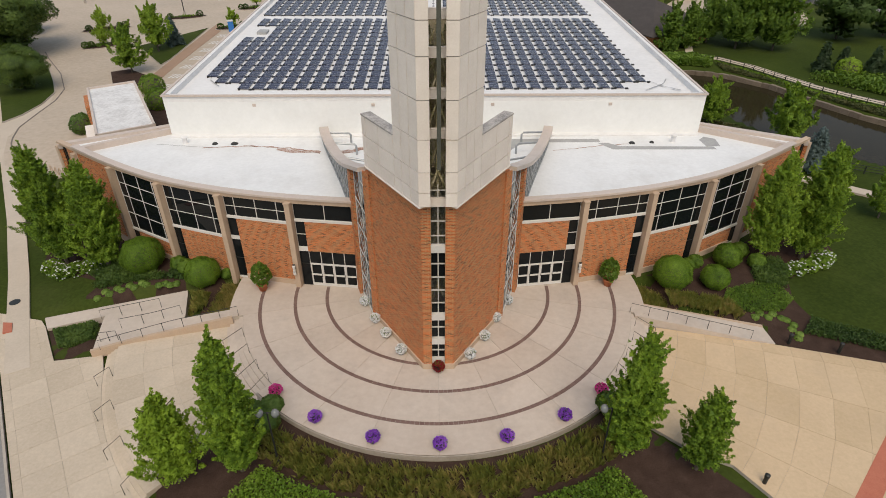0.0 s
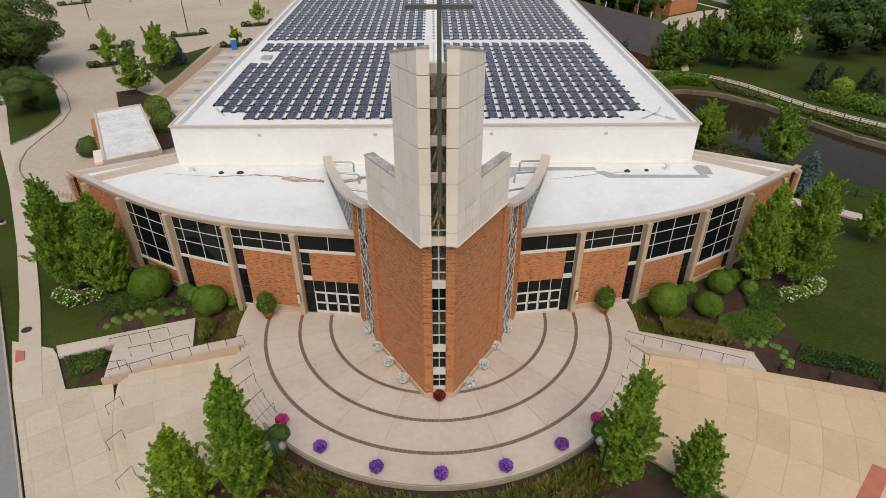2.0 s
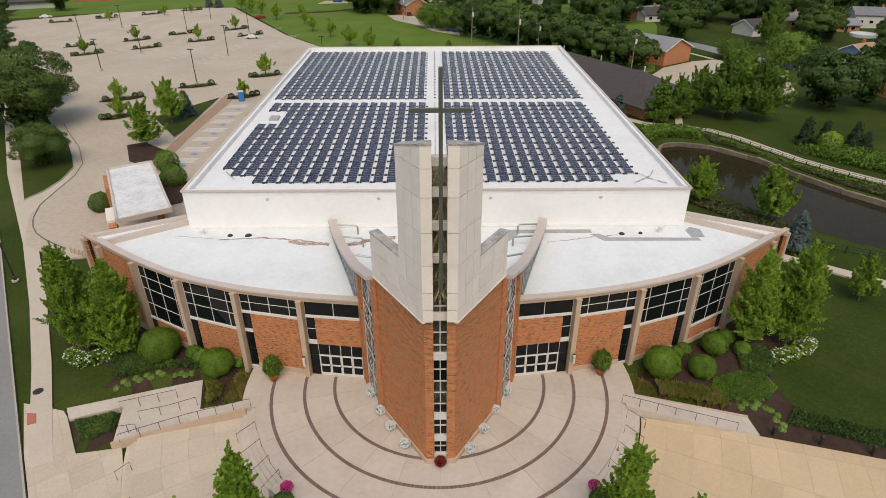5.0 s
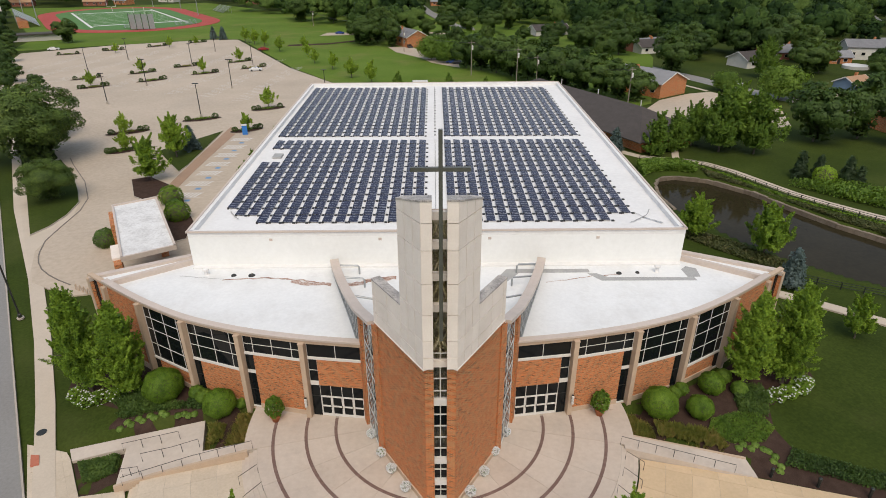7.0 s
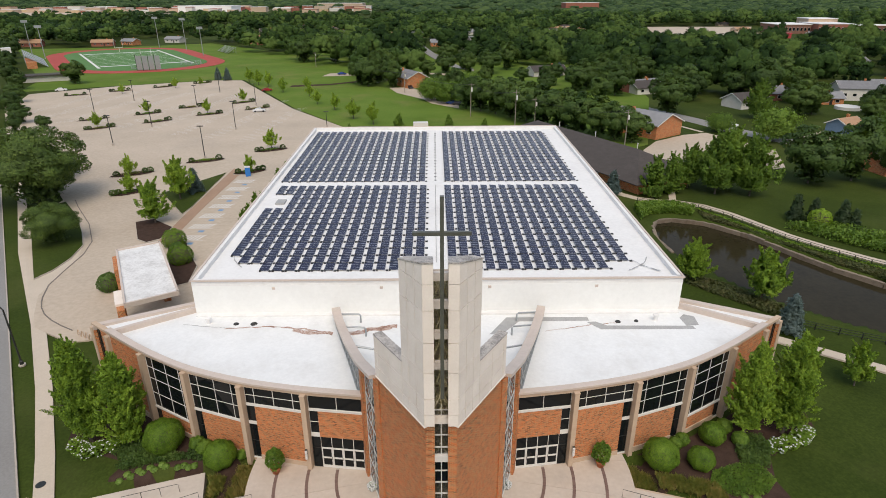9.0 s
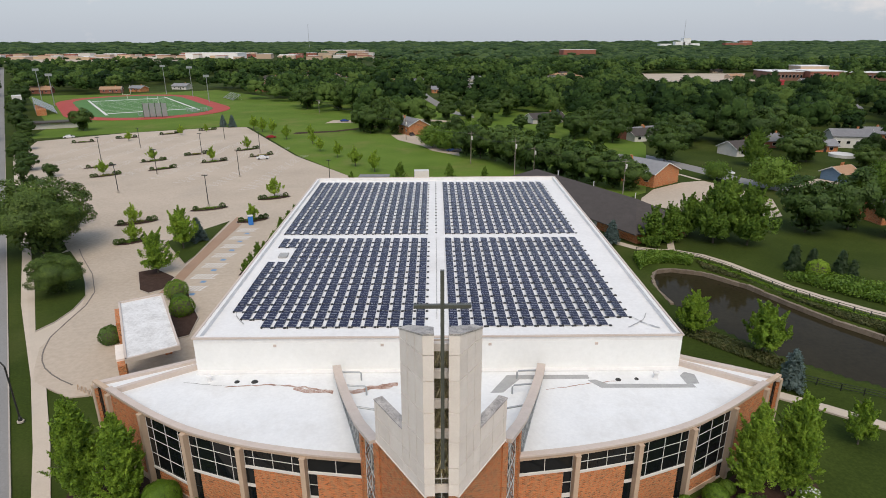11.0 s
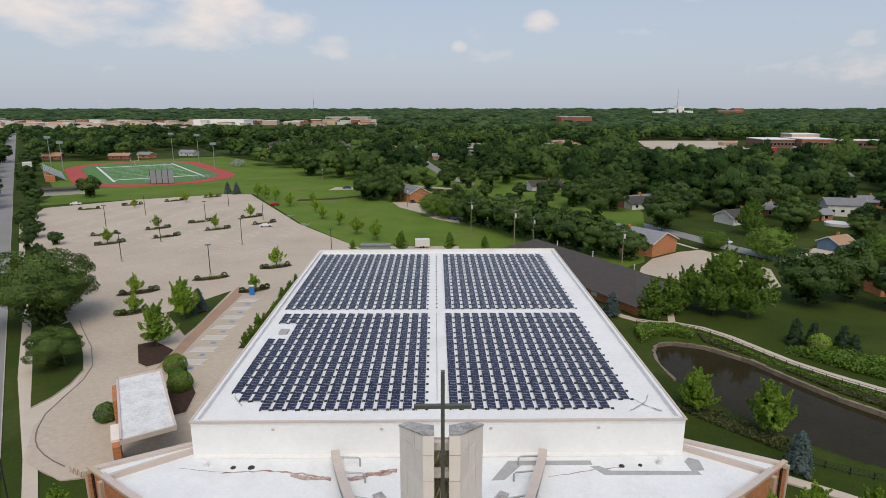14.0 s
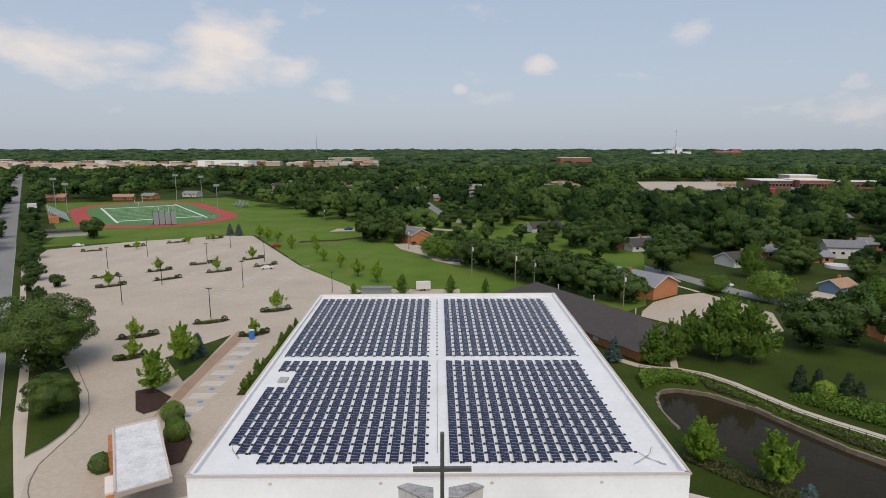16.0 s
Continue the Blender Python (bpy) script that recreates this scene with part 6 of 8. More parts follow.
def clumped_crown(rng, clumps, ring, leaves):
    """One broad crown of radius one: the soft masses of its clumps, and loose leaf sprays over them."""
    nu, nv = ring
    A, P = np.meshgrid(np.arange(nu) * 2 * math.pi / nu, np.linspace(0.05, 2.3, nv + 1))
    ball = np.stack([np.sin(P) * np.cos(A), np.sin(P) * np.sin(A), np.cos(P)], -1).reshape(-1, 3)
    tri = np.array([q for j in range(nv) for i in range(nu) for q in ((j * nu + i, (j + 1) * nu + i, (j + 1) * nu + (i + 1) % nu), (j * nu + i, (j + 1) * nu + (i + 1) % nu, j * nu + (i + 1) % nu))])
    c, rad = dome_clumps(rng, clumps)
    V, N = [], []
    for q, r in zip(c, rad):
        e = ball * r * rng.uniform(0.8, 1.05, len(ball))[:, None] * np.array([1.1, 1.1, 0.85]) + q
        V.append(e[tri].reshape(-1, 3))
        N.append((ball * 0.7 + q * 0.8 + np.array([0, 0, 0.1]))[tri].reshape(-1, 3))
    k = rng.choice(clumps, max(leaves, 1), p=rad ** 2 / (rad ** 2).sum())
    d = rng.normal(size=(len(k), 3)) + c[k] * 1.4
    d[:, 2] += 0.25
    d /= np.linalg.norm(d, axis=1)[:, None]
    p = c[k] + d * (rad[k] * rng.uniform(0.86, 1.16, len(k)))[:, None] * np.array([1.1, 1.1, 0.85])
    return np.concatenate(V), np.concatenate(N), p, d * 0.7 + c[k] * 0.8 + np.array([0, 0, 0.1])


def woods(name, y0, y1, spacing, leaves, size, h, r, seed, label, clumps=12, ring=(6, 3), growth=1500, mat=None):
    """Clumped crowns of many heights and tones with gaps between them."""
    rng = np.random.default_rng(seed)
    V, T, NN = [], [], []
    kinds = [clumped_crown(rng, clumps, ring, leaves) for _ in range(7)]
    y = y0
    while y < y1:
        half = 0.80 * (y + 30) + 25
        step = spacing * (1 + max(0, y - max(900, y0)) / growth)
        x = -half
        while x < half:
            px, py = x + rng.normal() * step * 0.4, y + rng.normal() * step * 0.4
            x += step
            far = (px < -0.1 * y and 1030 < py < 1720) or (abs(px - 0.219 * py) < 70 and 1300 < py < 1830)
            if rng.uniform() < (0.86 if far else 0.08) or in_clear(px, py) or (py > 260 and noise.noise(Vector((px * 0.011, py * 0.005, 3.3))) > 0.3):
                continue
            big = rng.uniform(0.6, 1.2)
            hh = h * big * rng.uniform(0.85, 1.15) * (1 + max(0, y - 1500) / 9000 + max(0, y - 3300) / 1000) * (0.55 if far else 1.0)
            rr = r * big * rng.uniform(0.85, 1.1) * (step / spacing if leaves else 0.2 + 0.8 * step / spacing + max(0, y - 2600) / 700)
            tone = rng.normal() * 0.3 + (0.35 if rng.uniform() < 0.12 else 0.0)
            sv, sn, lp, ln = kinds[int(rng.integers(7))]
            a = rng.uniform(0, 6.283)
            turn = np.array([[math.cos(a), math.sin(a), 0], [-math.sin(a), math.cos(a), 0], [0, 0, 1]])
            scale, mid = np.array([rr, rr, hh * 0.5]), np.array([px, py, -1.2 + hh * 0.52])
            V.append(sv @ turn * scale + mid)
            NN.append(sn @ turn)
            T.append(np.full(len(sv) // 3, tone))
            if leaves:
                nr = ln @ turn
                v, _ = leaf_quads(lp @ turn * scale + mid, size, rng, facing=nr, loose=0.65, tri=True)
                V.append(v)
                NN.append(np.repeat(nr, 3, 0))
                T.append(np.full(len(nr), tone + 0.06))
        y += step * 0.95
    V = np.concatenate(V)
    ob = new(name, quad_mesh(name, V, np.arange(len(V)).reshape(-1, 3), mat or LEAF_WOOD, np.concatenate(T), np.concatenate(NN), 0.76))
    return tagged(ob, label, "woodland", kind="stuff")


woods("near_woodland", 150, 430, 13.5, 900, 0.46, 15.5, 7.6, 51, "dense dark green town trees around the houses", 24, (5, 2))
woods("middle_woodland", 430, 950, 15.0, 190, 0.8, 14.0, 8.8, 52, "dense dark green tree canopy over the town", 16, (5, 2))
woods("far_woodland", 950, 4700, 20, 0, 2.4, 12, 9.5, 53, "far green tree canopy reaching the horizon", 1, (6, 3), 2200, LEAF_HAZED)

# ---- planting beds near the church ----
drape("mulch_bed_left", [(-16.5, 11.4), (-15.7, 7.9), (-19.6, 6.9), (-20.9, 10.55), (-25.6, 9.55), (-28.9, 8.95), (-29.3, 10.3), (-28.6, 11.9), (-31.8, 13.2), (-35.8, 14.6), (-36.6, 17.6), (-34.2, 21.0), (-32.5, 20.5), (-27.5, 16.9), (-22.4, 13.9), (-17, 11.9)], 0.05, MULCH, "dark bark mulch bed along the brick wing", "planting bed")
drape("mulch_bed_right", [(16.5, 11.4), (15.7, 8.5), (25.1, 6.25), (25.3, 4.45), (32.6, 2.3), (40, 0.2), (40.3, 1.4), (33.6, 3.8), (30, 6.0), (29.0, 9.5), (29.7, 12.0), (31.2, 13.3), (34.3, 15.5), (36.6, 16.6), (37.0, 19.5), (35.2, 22.2), (32.5, 20.5), (27.5, 16.9), (22.4, 13.9), (17, 11.9)], 0.05, MULCH, "dark bark mulch bed along the brick wing", "planting bed")
drape("mulch_bed_front", arc(16.7, -44, 44, 24) + arc(28.5, 44, -44, 24), 0.05, MULCH, "dark bark mulch bed round the plaza", "planting bed")
drape("mulch_bed_small", [(-30.6, 6.5), (-26.7, 7.6), (-25.9, 4.3), (-26.0, 3.8), (-28.2, 3.1)], 0.05, MULCH, "small mulch bed beside the ramp", "planting bed")
structure("plaza_kerb", strip(Shape(), arc(PLAZA_R, -STEP_A0, STEP_A0, 40), -0.05, 0.0, -0.7, -0.004), KERB, "low worn concrete kerb round the plaza", "kerb")


def leafy(name, label, category, pts, size, mat, seed, group="", kind="", narrow=0.6, up=0.5):
    rng = np.random.default_rng(seed)
    v, f = leaf_quads(np.asarray(pts), size, rng, up, narrow)
    ob = new(name, quad_mesh(name, v, f, mat))
    return tagged(ob, label, category, group, kind)


def ball_points(n, r, rng, squash=1.0, z=0.0, lumps=0.06):
    d = rng.normal(size=(n, 3))
    d /= np.linalg.norm(d, axis=1)[:, None]
    d[:, 2] = np.where(d[:, 2] < -0.75, -d[:, 2], d[:, 2])
    rr = r * (1 + lumps * np.sin(d[:, 0] * 7 + 1) * np.sin(d[:, 1] * 6) + rng.uniform(-0.09, 0.05, n))
    return d * rr[:, None] * np.array([1, 1, squash]) + np.array([0, 0, z])


def ball_shrub(x, y, r, mat=None, seed=1, h=None, name="clipped_shrub", label="large clipped round green shrub in the mulch bed", n=None, size=0.06):
    rng = np.random.default_rng(seed)
    h = h or r * 1.75
    n = n or int(15000 * r * r / 2)
    sq = h / (2 * r)
    t = thing(name, label, "shrub", x, y, gz(x, y), "clipped shrubs")
    # solid dark filling, added in place of the shade among inner leaves
    core = Shape().lathe(0, 0, [(r * 0.45, 0.0), (r * 0.74, r * sq * 0.5), (r * 0.78, r * sq), (r * 0.6, r * sq * 1.5), (r * 0.2, r * sq * 1.74)], 14)
    cob = new("shade_core", core.data("shade_core", BARK))
    cob.parent = t
    p = ball_points(n, r, rng, sq, r * sq)
    mass = (p - np.array([0, 0, r * sq])) / r
    v, f = leaf_quads(p, size, rng, facing=mass, tri=True)
    ob = new("foliage", quad_mesh("foliage", v, f, mat or LEAF_BOX, normals=mass, soft=0.5))
    ob.parent = t
    return t


for i, (x, y, r) in enumerate(((-25.4, 13.2, 1.68), (-19.6, 11.1, 1.36), (19.3, 10.9, 1.5), (25.1, 13.9, 1.14), (22.8, 10.7, 1.12))):
    ball_shrub(x, y, r, seed=60 + i)
for i, (x, y, r) in enumerate(((-21.6, 12.7, 0.7), (-22.5, 13.3, 0.65), (-20.8, 12.4, 0.6), (21.5, 13.2, 0.6), (22.3, 13.7, 0.6), (26.9, 15.4, 0.7), (27.6, 13.6, 0.7), (-18.0, 12.0, 0.45), (-11.7, -3.1, 0.75), (-10.7, -3.8, 0.75), (-10.7, -2.5, 0.7), (11.0, -2.3, 0.75), (11.4, -3.8, 0.75))):
    ball_shrub(x, y, r, LEAF if i < 8 else LEAF_COVER, 80 + i, name="low_shrub", label="low rounded dark green shrub", size=0.09)
for i, (x, y, r) in enumerate(((-45.4, 63.2, 1.9), (-41.6, 56.4, 1.9), (-48.2, 47.2, 1.6), (-43.6, 60.0, 1.3))):
    ball_shrub(x, y, r, LEAF_BOX if i < 2 else LEAF_COVER, 95 + i, label="round green shrub beside the drive canopy", size=0.11, n=2600)


def scatter(poly, n, rng, zlo, zhi):
    xs, ys = [p[0] for p in poly], [p[1] for p in poly]
    out = []
    while len(out) < n:
        x, y = rng.uniform(min(xs), max(xs)), rng.uniform(min(ys), max(ys))
        if inside(x, y, poly):
            out.append((x, y, ground_z(x, y) + rng.uniform(zlo, zhi)))
    return out


def cover(name, label, poly, n, zlo, zhi, size, mat, seed, kind="stuff", category="groundcover"):
    rng = np.random.default_rng(seed)
    return leafy(name, label, category, scatter(poly, n, rng, zlo, zhi), size, mat, seed, kind=kind)


cover("shrub_mass", "low dark perennials in the mulch bed", [(-29.5, 12.2), (-26.8, 11.4), (-26.6, 12.6), (-29, 13.6)], 1500, 0.05, 0.4, 0.1, LEAF_DARK, 98)
cover("shrub_mass", "low dark perennials in the mulch bed", [(-23.4, 11.6), (-21.2, 11.4), (-20.6, 12.4), (-23, 13.4)], 900, 0.05, 0.4, 0.1, LEAF_DARK, 99)
cover("shrub_mass", "low dark perennials in the mulch bed", [(-29.2, 11.2), (-27.9, 10.7), (-25.4, 11.2), (-23.4, 11.5), (-23.2, 12.2), (-26.6, 12.4), (-28.6, 12.6)], 4200, 0.05, 0.55, 0.085, LEAF_DARK, 100)
cover("shrub_mass", "spreading dark green shrubs", [(-31.4, 13.6), (-28.4, 11.9), (-26.6, 11.6), (-26.8, 13.8), (-28, 15.2)], 5200, 0.05, 0.55, 0.08, LEAF_DARK, 101)
cover("shrub_mass", "spreading dark shrubs with reddish leaves", [(26.6, 11.0), (29.0, 10.6), (30.0, 12.8), (30.8, 14.4), (28.4, 14.4), (26.8, 12.8)], 5200, 0.05, 0.65, 0.085, LEAF_DARK, 102)
cover("shrub_mass", "low green spreading juniper", [(22.8, 8.6), (24.6, 7.6), (27.4, 7.9), (29.0, 9.4), (28.2, 10.9), (26.0, 10.9), (23.6, 10.0)], 9000, 0.05, 0.42, 0.065, LEAF, 103)
cover("shrub_mass", "low green edging shrubs beside the lawn", [(28.0, 5.6), (33.5, 3.3), (42, 0.9), (42, 2.8), (33.8, 5.2), (29.4, 7.3)], 9000, 0.05, 0.5, 0.085, LEAF_DARK, 104)
cover("groundcover_patch", "dense low light green groundcover", arc(19.9, -31, -9, 10) + arc(27.5, -8, -34, 10), 26000, 0.15, 0.7, 0.085, LEAF_BOX, 105)
cover("groundcover_patch", "dense low light green groundcover", arc(20.0, 9, 31, 10) + arc(27.5, 32, 9, 10), 26000, 0.15, 0.7, 0.085, LEAF_BOX, 106)
cover("bed_grass", "dark green grassy planting", [(-30.2, 6.5), (-27.0, 7.3), (-26.4, 5.4), (-27.6, 4.4), (-28.6, 4.4)], 9000, 0.05, 0.4, 0.075, LEAF_DARK, 107)


def blades(name, label, poly, tufts, h, seed, mat=ORN_GRASS):
    """Tufts of long grass: narrow leaning blades."""
    rng = np.random.default_rng(seed)
    base = scatter(poly, tufts, rng, 0, 0.02)
    V, F = [], []
    k = 0
    for bx, by, bz in base:
        m = 16
        a = rng.uniform(0, 6.283, m)
        lean = rng.uniform(0.1, 0.55, m) * h
        hh = h * rng.uniform(0.6, 1.15, m)
        for i in range(m):
            dx, dy = math.cos(a[i]), math.sin(a[i])
            w = 0.023
            V += [(bx - dy * w, by + dx * w, bz), (bx + dy * w, by - dx * w, bz), (bx + dx * lean[i] * 0.45 + dy * w, by + dy * lean[i] * 0.45 - dx * w, bz + hh[i] * 0.7),
                  (bx + dx * lean[i], by + dy * lean[i], bz + hh[i])]
            F.append((k, k + 1, k + 2, k + 3))
            k += 4
    ob = new(name, quad_mesh(name, np.array(V), np.array(F), mat))
    return tagged(ob, label, "ornamental grass", kind="stuff")


blades("ornamental_grass", "green and straw-coloured ornamental grasses round the plaza", arc(17.4, -40, 40, 20) + arc(19.5, 40, -40, 20), 820, 0.78, 110)
blades("ornamental_grass", "tall ornamental grasses beside the plaza", [(-16.4, 11.2), (-15.9, 8.1), (-19.5, 7.1), (-20.5, 9.2), (-18.6, 9.3), (-17.9, 11.4)], 330, 0.75, 111)
blades("ornamental_grass", "tall ornamental grasses beside the ramp", [(16.6, 11.3), (16.0, 8.7), (24.0, 6.8), (23.2, 8.6), (18.8, 9.4), (17.2, 11.0)], 520, 0.7, 112)


def hosta_row(pts, seed):
    for i, (x, y) in enumerate(pts):
        rng = np.random.default_rng(seed + i)
        leafy("hosta", "pale yellow-green hosta clump in mulch", "plant", ball_points(170, 0.3, rng, 0.6, 0.12) + np.array([x, y, gz(x, y)]), 0.1, HOSTA, seed + i, "hostas in the beds")


hosta_row([(-28.1 + 0.46 * i, 9.75 + 0.14 * i + 0.4 * (i % 2)) for i in range(9)] + [(-23.3 + 0.46 * i, 10.75 + 0.2 * (i % 2)) for i in range(4)], 130)
hosta_row([(24.9 + 0.52 * i, 7.2 + 0.4 * (i % 2)) for i in range(5)] + [(27.3 + 0.35 * (i % 2), 7.0 - 0.5 * i) for i in range(5)], 150)


def bloom_head():
    """One rounded white flower head."""
    return Shape().lathe(0, 0, [(0.03, -0.05), (0.075, -0.02), (0.085, 0.02), (0.06, 0.055), (0.02, 0.07)], 7).data("bloom", WHITE_FL)


BLOOM_HEAD = bloom_head()


def hydrangea(x, y, r, seed):
    rng = np.random.default_rng(seed)
    t = thing("hydrangea", "white-flowering green hydrangea bush", "shrub", x, y, gz(x, y), "hydrangeas by the maples")
    p = ball_points(700, r, rng, 0.7, r * 0.5, 0.15)
    v, f = leaf_quads(p, 0.13, rng)
    o = new("foliage", quad_mesh("foliage", v, f, LEAF_BOX))
    o.parent = t
    for k, (px, py, pz) in enumerate(ball_points(44, r * 1.04, rng, 0.72, r * 0.5, 0.1)):
        o = new("bloom", BLOOM_HEAD)
        o.parent = t
        o.matrix_basis = pose(float(px), float(py), float(max(pz, 0.15)), 0, 0, k * 40.0)


for i, (x, y, r) in enumerate(((-34.4, 14.4, 0.85), (-33.0, 13.5, 0.85), (-31.7, 13.7, 0.85), (-30.5, 14.0, 0.8), (30.3, 13.6, 0.75), (31.5, 13.9, 0.8), (32.8, 14.3, 0.8), (34.1, 14.9, 0.85), (35.2, 15.8, 0.75))):
    hydrangea(x, y, r, 170 + i)


def flower_pot(x, y, mat, seed, label, r=0.42):
    """A low pot hidden under a ball of flowers."""
    rng = np.random.default_rng(seed)
    t = thing("flower_pot", label, "potted flowers", x, y, 0.0, "flower pots on the plaza")
    pot = Shape().lathe(x, y, [(0.2, 0.0), (0.3, 0.3), (0.33, 0.36), (0.28, 0.36)], 14)
    part("pot", pot, DARK_METAL if mat is not WHITE_FL else FRAME_G, t)
    p = ball_points(520, r, rng, 0.8, 0.42)
    leaves = p[::5] * np.array([0.9, 0.9, 0.97]) + np.array([x, y, 0])
    v, f = leaf_quads(leaves, 0.08, rng)
    o = new("foliage", quad_mesh("foliage", v, f, LEAF))
    o.parent, o.matrix_parent_inverse = t, t.matrix_basis.inverted()
    v, f = leaf_quads(p + np.array([x, y, 0]), 0.065, rng)
    o = new("bloom", quad_mesh("bloom", v, f, mat))
    o.parent, o.matrix_parent_inverse = t, t.matrix_basis.inverted()


for i, (x, y) in enumerate(((-10.7, -1.3), (-7.75, -3.55), (-4.0, -5.15), (0.05, -5.7), (4.1, -5.2), (7.9, -3.6), (10.7, -1.5))):
    flower_pot(x, y, PINK if i in (0, 6) else PURPLE, 200 + i, "ball of pink petunias in a pot at the plaza edge" if i in (0, 6) else "ball of purple petunias in a pot at the plaza edge")
for i, (x, y) in enumerate(((-5.75, 8.1), (-4.75, 6.0), (-3.85, 4.3), (-2.65, 2.5), (2.25, 2.0), (3.4, 3.9), (4.4, 6.0), (5.55, 8.1))):
    flower_pot(x, y, WHITE_FL, 220 + i, "pot of white flowers against the tower", 0.4)
flower_pot(0.0, 0.75, RED_FL, 240, "pot of dark red flowers at the foot of the tower", 0.42)


def potted_shrub(x, y, seed):
    rng = np.random.default_rng(seed)
    t = thing("potted_shrub", "leafy green shrub in a terracotta pot", "potted plant", x, y, 0.0, "potted shrubs by the doors")
    part("pot", Shape().lathe(x, y, [(0.28, 0.0), (0.42, 0.55), (0.47, 0.56), (0.47, 0.68), (0.4, 0.68), (0.36, 0.58)], 18), TERRACOTTA, t, "orange terracotta pot", smooth=True)
    part("stem", Shape().tube([(x, y, 0.55), (x + 0.05, y, 1.6)], [0.04, 0.02], 6), BARK, t)
    p = ball_points(1500, 0.75, rng, 1.25, 1.55, 0.2) * np.array([1, 1, 1])
    p[:, :2] *= (1.05 - 0.28 * np.clip((p[:, 2:3] - 1.0) / 1.4, 0, 1))
    v, f = leaf_quads(p + np.array([x, y, 0]), 0.11, rng)
    o = new("foliage", quad_mesh("foliage", v, f, LEAF))
    o.parent, o.matrix_parent_inverse = t, t.matrix_basis.inverted()


potted_shrub(-14.3, 10.2, 250)
potted_shrub(14.1, 10.5, 251)


# ---- rails and lamps on the plaza ----
def handrail(name, pts, posts, r=0.022, label="thin dark metal handrail", h=0.9):
    """A rail over posts; pts on the ground (x, y, z), posts: how many."""
    t = thing(name, label, "handrail", *pts[0], "handrails at steps and ramps")
    top = [(x, y, z + h) for x, y, z in pts]
    part("rail", Shape().tube([pts[0]] + top + [pts[-1]], r, 6), DARK_METAL, t)
    chain = [Vector(p) for p in pts]
    for i in range(1, posts - 1):
        k = i / (posts - 1) * (len(chain) - 1)
        j = min(int(k), len(chain) - 2)
        p = chain[j].lerp(chain[j + 1], k - j)
        part("post", Shape().tube([tuple(p), (p.x, p.y, p.z + h)], r, 6), DARK_METAL, t)


def ramp_z(x):
    return max(LOW_Z, min(0.0, -1.2 * (-17 - x) / 13))


def step_rail(r0, r1, ang, z0, z1):
    (ax, ay), (bx, by) = arc(r0, ang, ang + 1, 1)[0], arc(r1, ang, ang + 1, 1)[0]
    handrail("step_handrail", [(ax, ay, z0), (bx, by, z1)], 2, label="thin dark metal handrail at the steps")


for a in (-67, -60, -53, -47):
    step_rail(15.6, 17.1, a, 0.0, TERRACE_Z)
for a in (72, 65.5, 58.5, 51.5):
    step_rail(15.6, 17.1, a, 0.0, TERRACE_Z)
for a in (-67.6, -59.8, -51.7, -44.6):
    step_rail(24.6, 25.7, a, TERRACE_Z, LOW_Z)
handrail("ramp_handrail", [(-15.5, 6.7, 0.0), (-20.0, 5.35, ramp_z(-20.0)), (-24.9, 3.6, ramp_z(-24.9))], 8, label="long dark metal handrail along the ramp wall")
handrail("ramp_handrail", [(-25.3, 4.5, ramp_z(-25.3)), (-24.0, 4.6, ramp_z(-24.0))], 3)
handrail("ramp_handrail", [(-20.1, 7.2, ramp_z(-20.1)), (-22.0, 6.5, ramp_z(-22)), (-24.4, 6.0, ramp_z(-24.4))], 4)
handrail("ramp_handrail", [(-22.2, 8.3, ramp_z(-22.2)), (-24.4, 7.8, ramp_z(-24.4)), (-26.6, 7.3, ramp_z(-26.6))], 4)
handrail("ramp_handrail", [(14.9, 7.1, 0.0), (18.9, 5.9, -0.3), (23.4, 4.6, -0.62)], 7, label="long dark metal handrail along the ramp")
part_wall = strip(Shape(), [(-15.9, 6.45), (-22.8, 4.5), (-25.6, 3.5)], -0.12, 0.12, -1.4, lambda x, y: ramp_z(x) + 0.12)
structure("ramp_wall", part_wall, PRECAST, "low tan concrete wall beside the ramp", "wall")
structure("ramp_wall_right", strip(Shape(), [(15.6, 8.35), (25.0, 6.15)], -0.1, 0.1, -1.4, lambda x, y: -0.05 if x < 22 else -0.55), PRECAST, "low concrete edging beside the planting", "wall")


def lamp_post(x, y, lean=0.0):
    t = thing("street_lamp", "dark metal lamp post with globe lights", "street lamp", x, y, gz(x, y), "lamp posts by the plaza")
    z = gz(x, y)
    part("base", Shape().lathe(x, y, [(0.16, z - 0.1), (0.16, z + 0.15), (0.09, z + 0.3), (0.06, z + 0.32)], 12), DARK_METAL, t)
    part("pole", Shape().tube([(x, y, z), (x, y, z + 4.3)], [0.06, 0.045], 8), DARK_METAL, t)
    part("arm", Shape().tube([(x - 0.45, y, z + 4.2), (x, y, z + 4.35), (x + 0.45, y, z + 4.2)], 0.03, 6), DARK_METAL, t)
    for q in (-0.45, 0.45):
        part("globe", Shape().lathe(x + q, y, [(0.05, z + 4.0), (0.2, z + 4.12), (0.24, z + 4.3), (0.17, z + 4.48), (0.05, z + 4.54)], 12), LAMP_GLASS, t, "smoky glass lamp globe", smooth=True)


lamp_post(-9.5, -6.3)
lamp_post(9.8, -6.0)


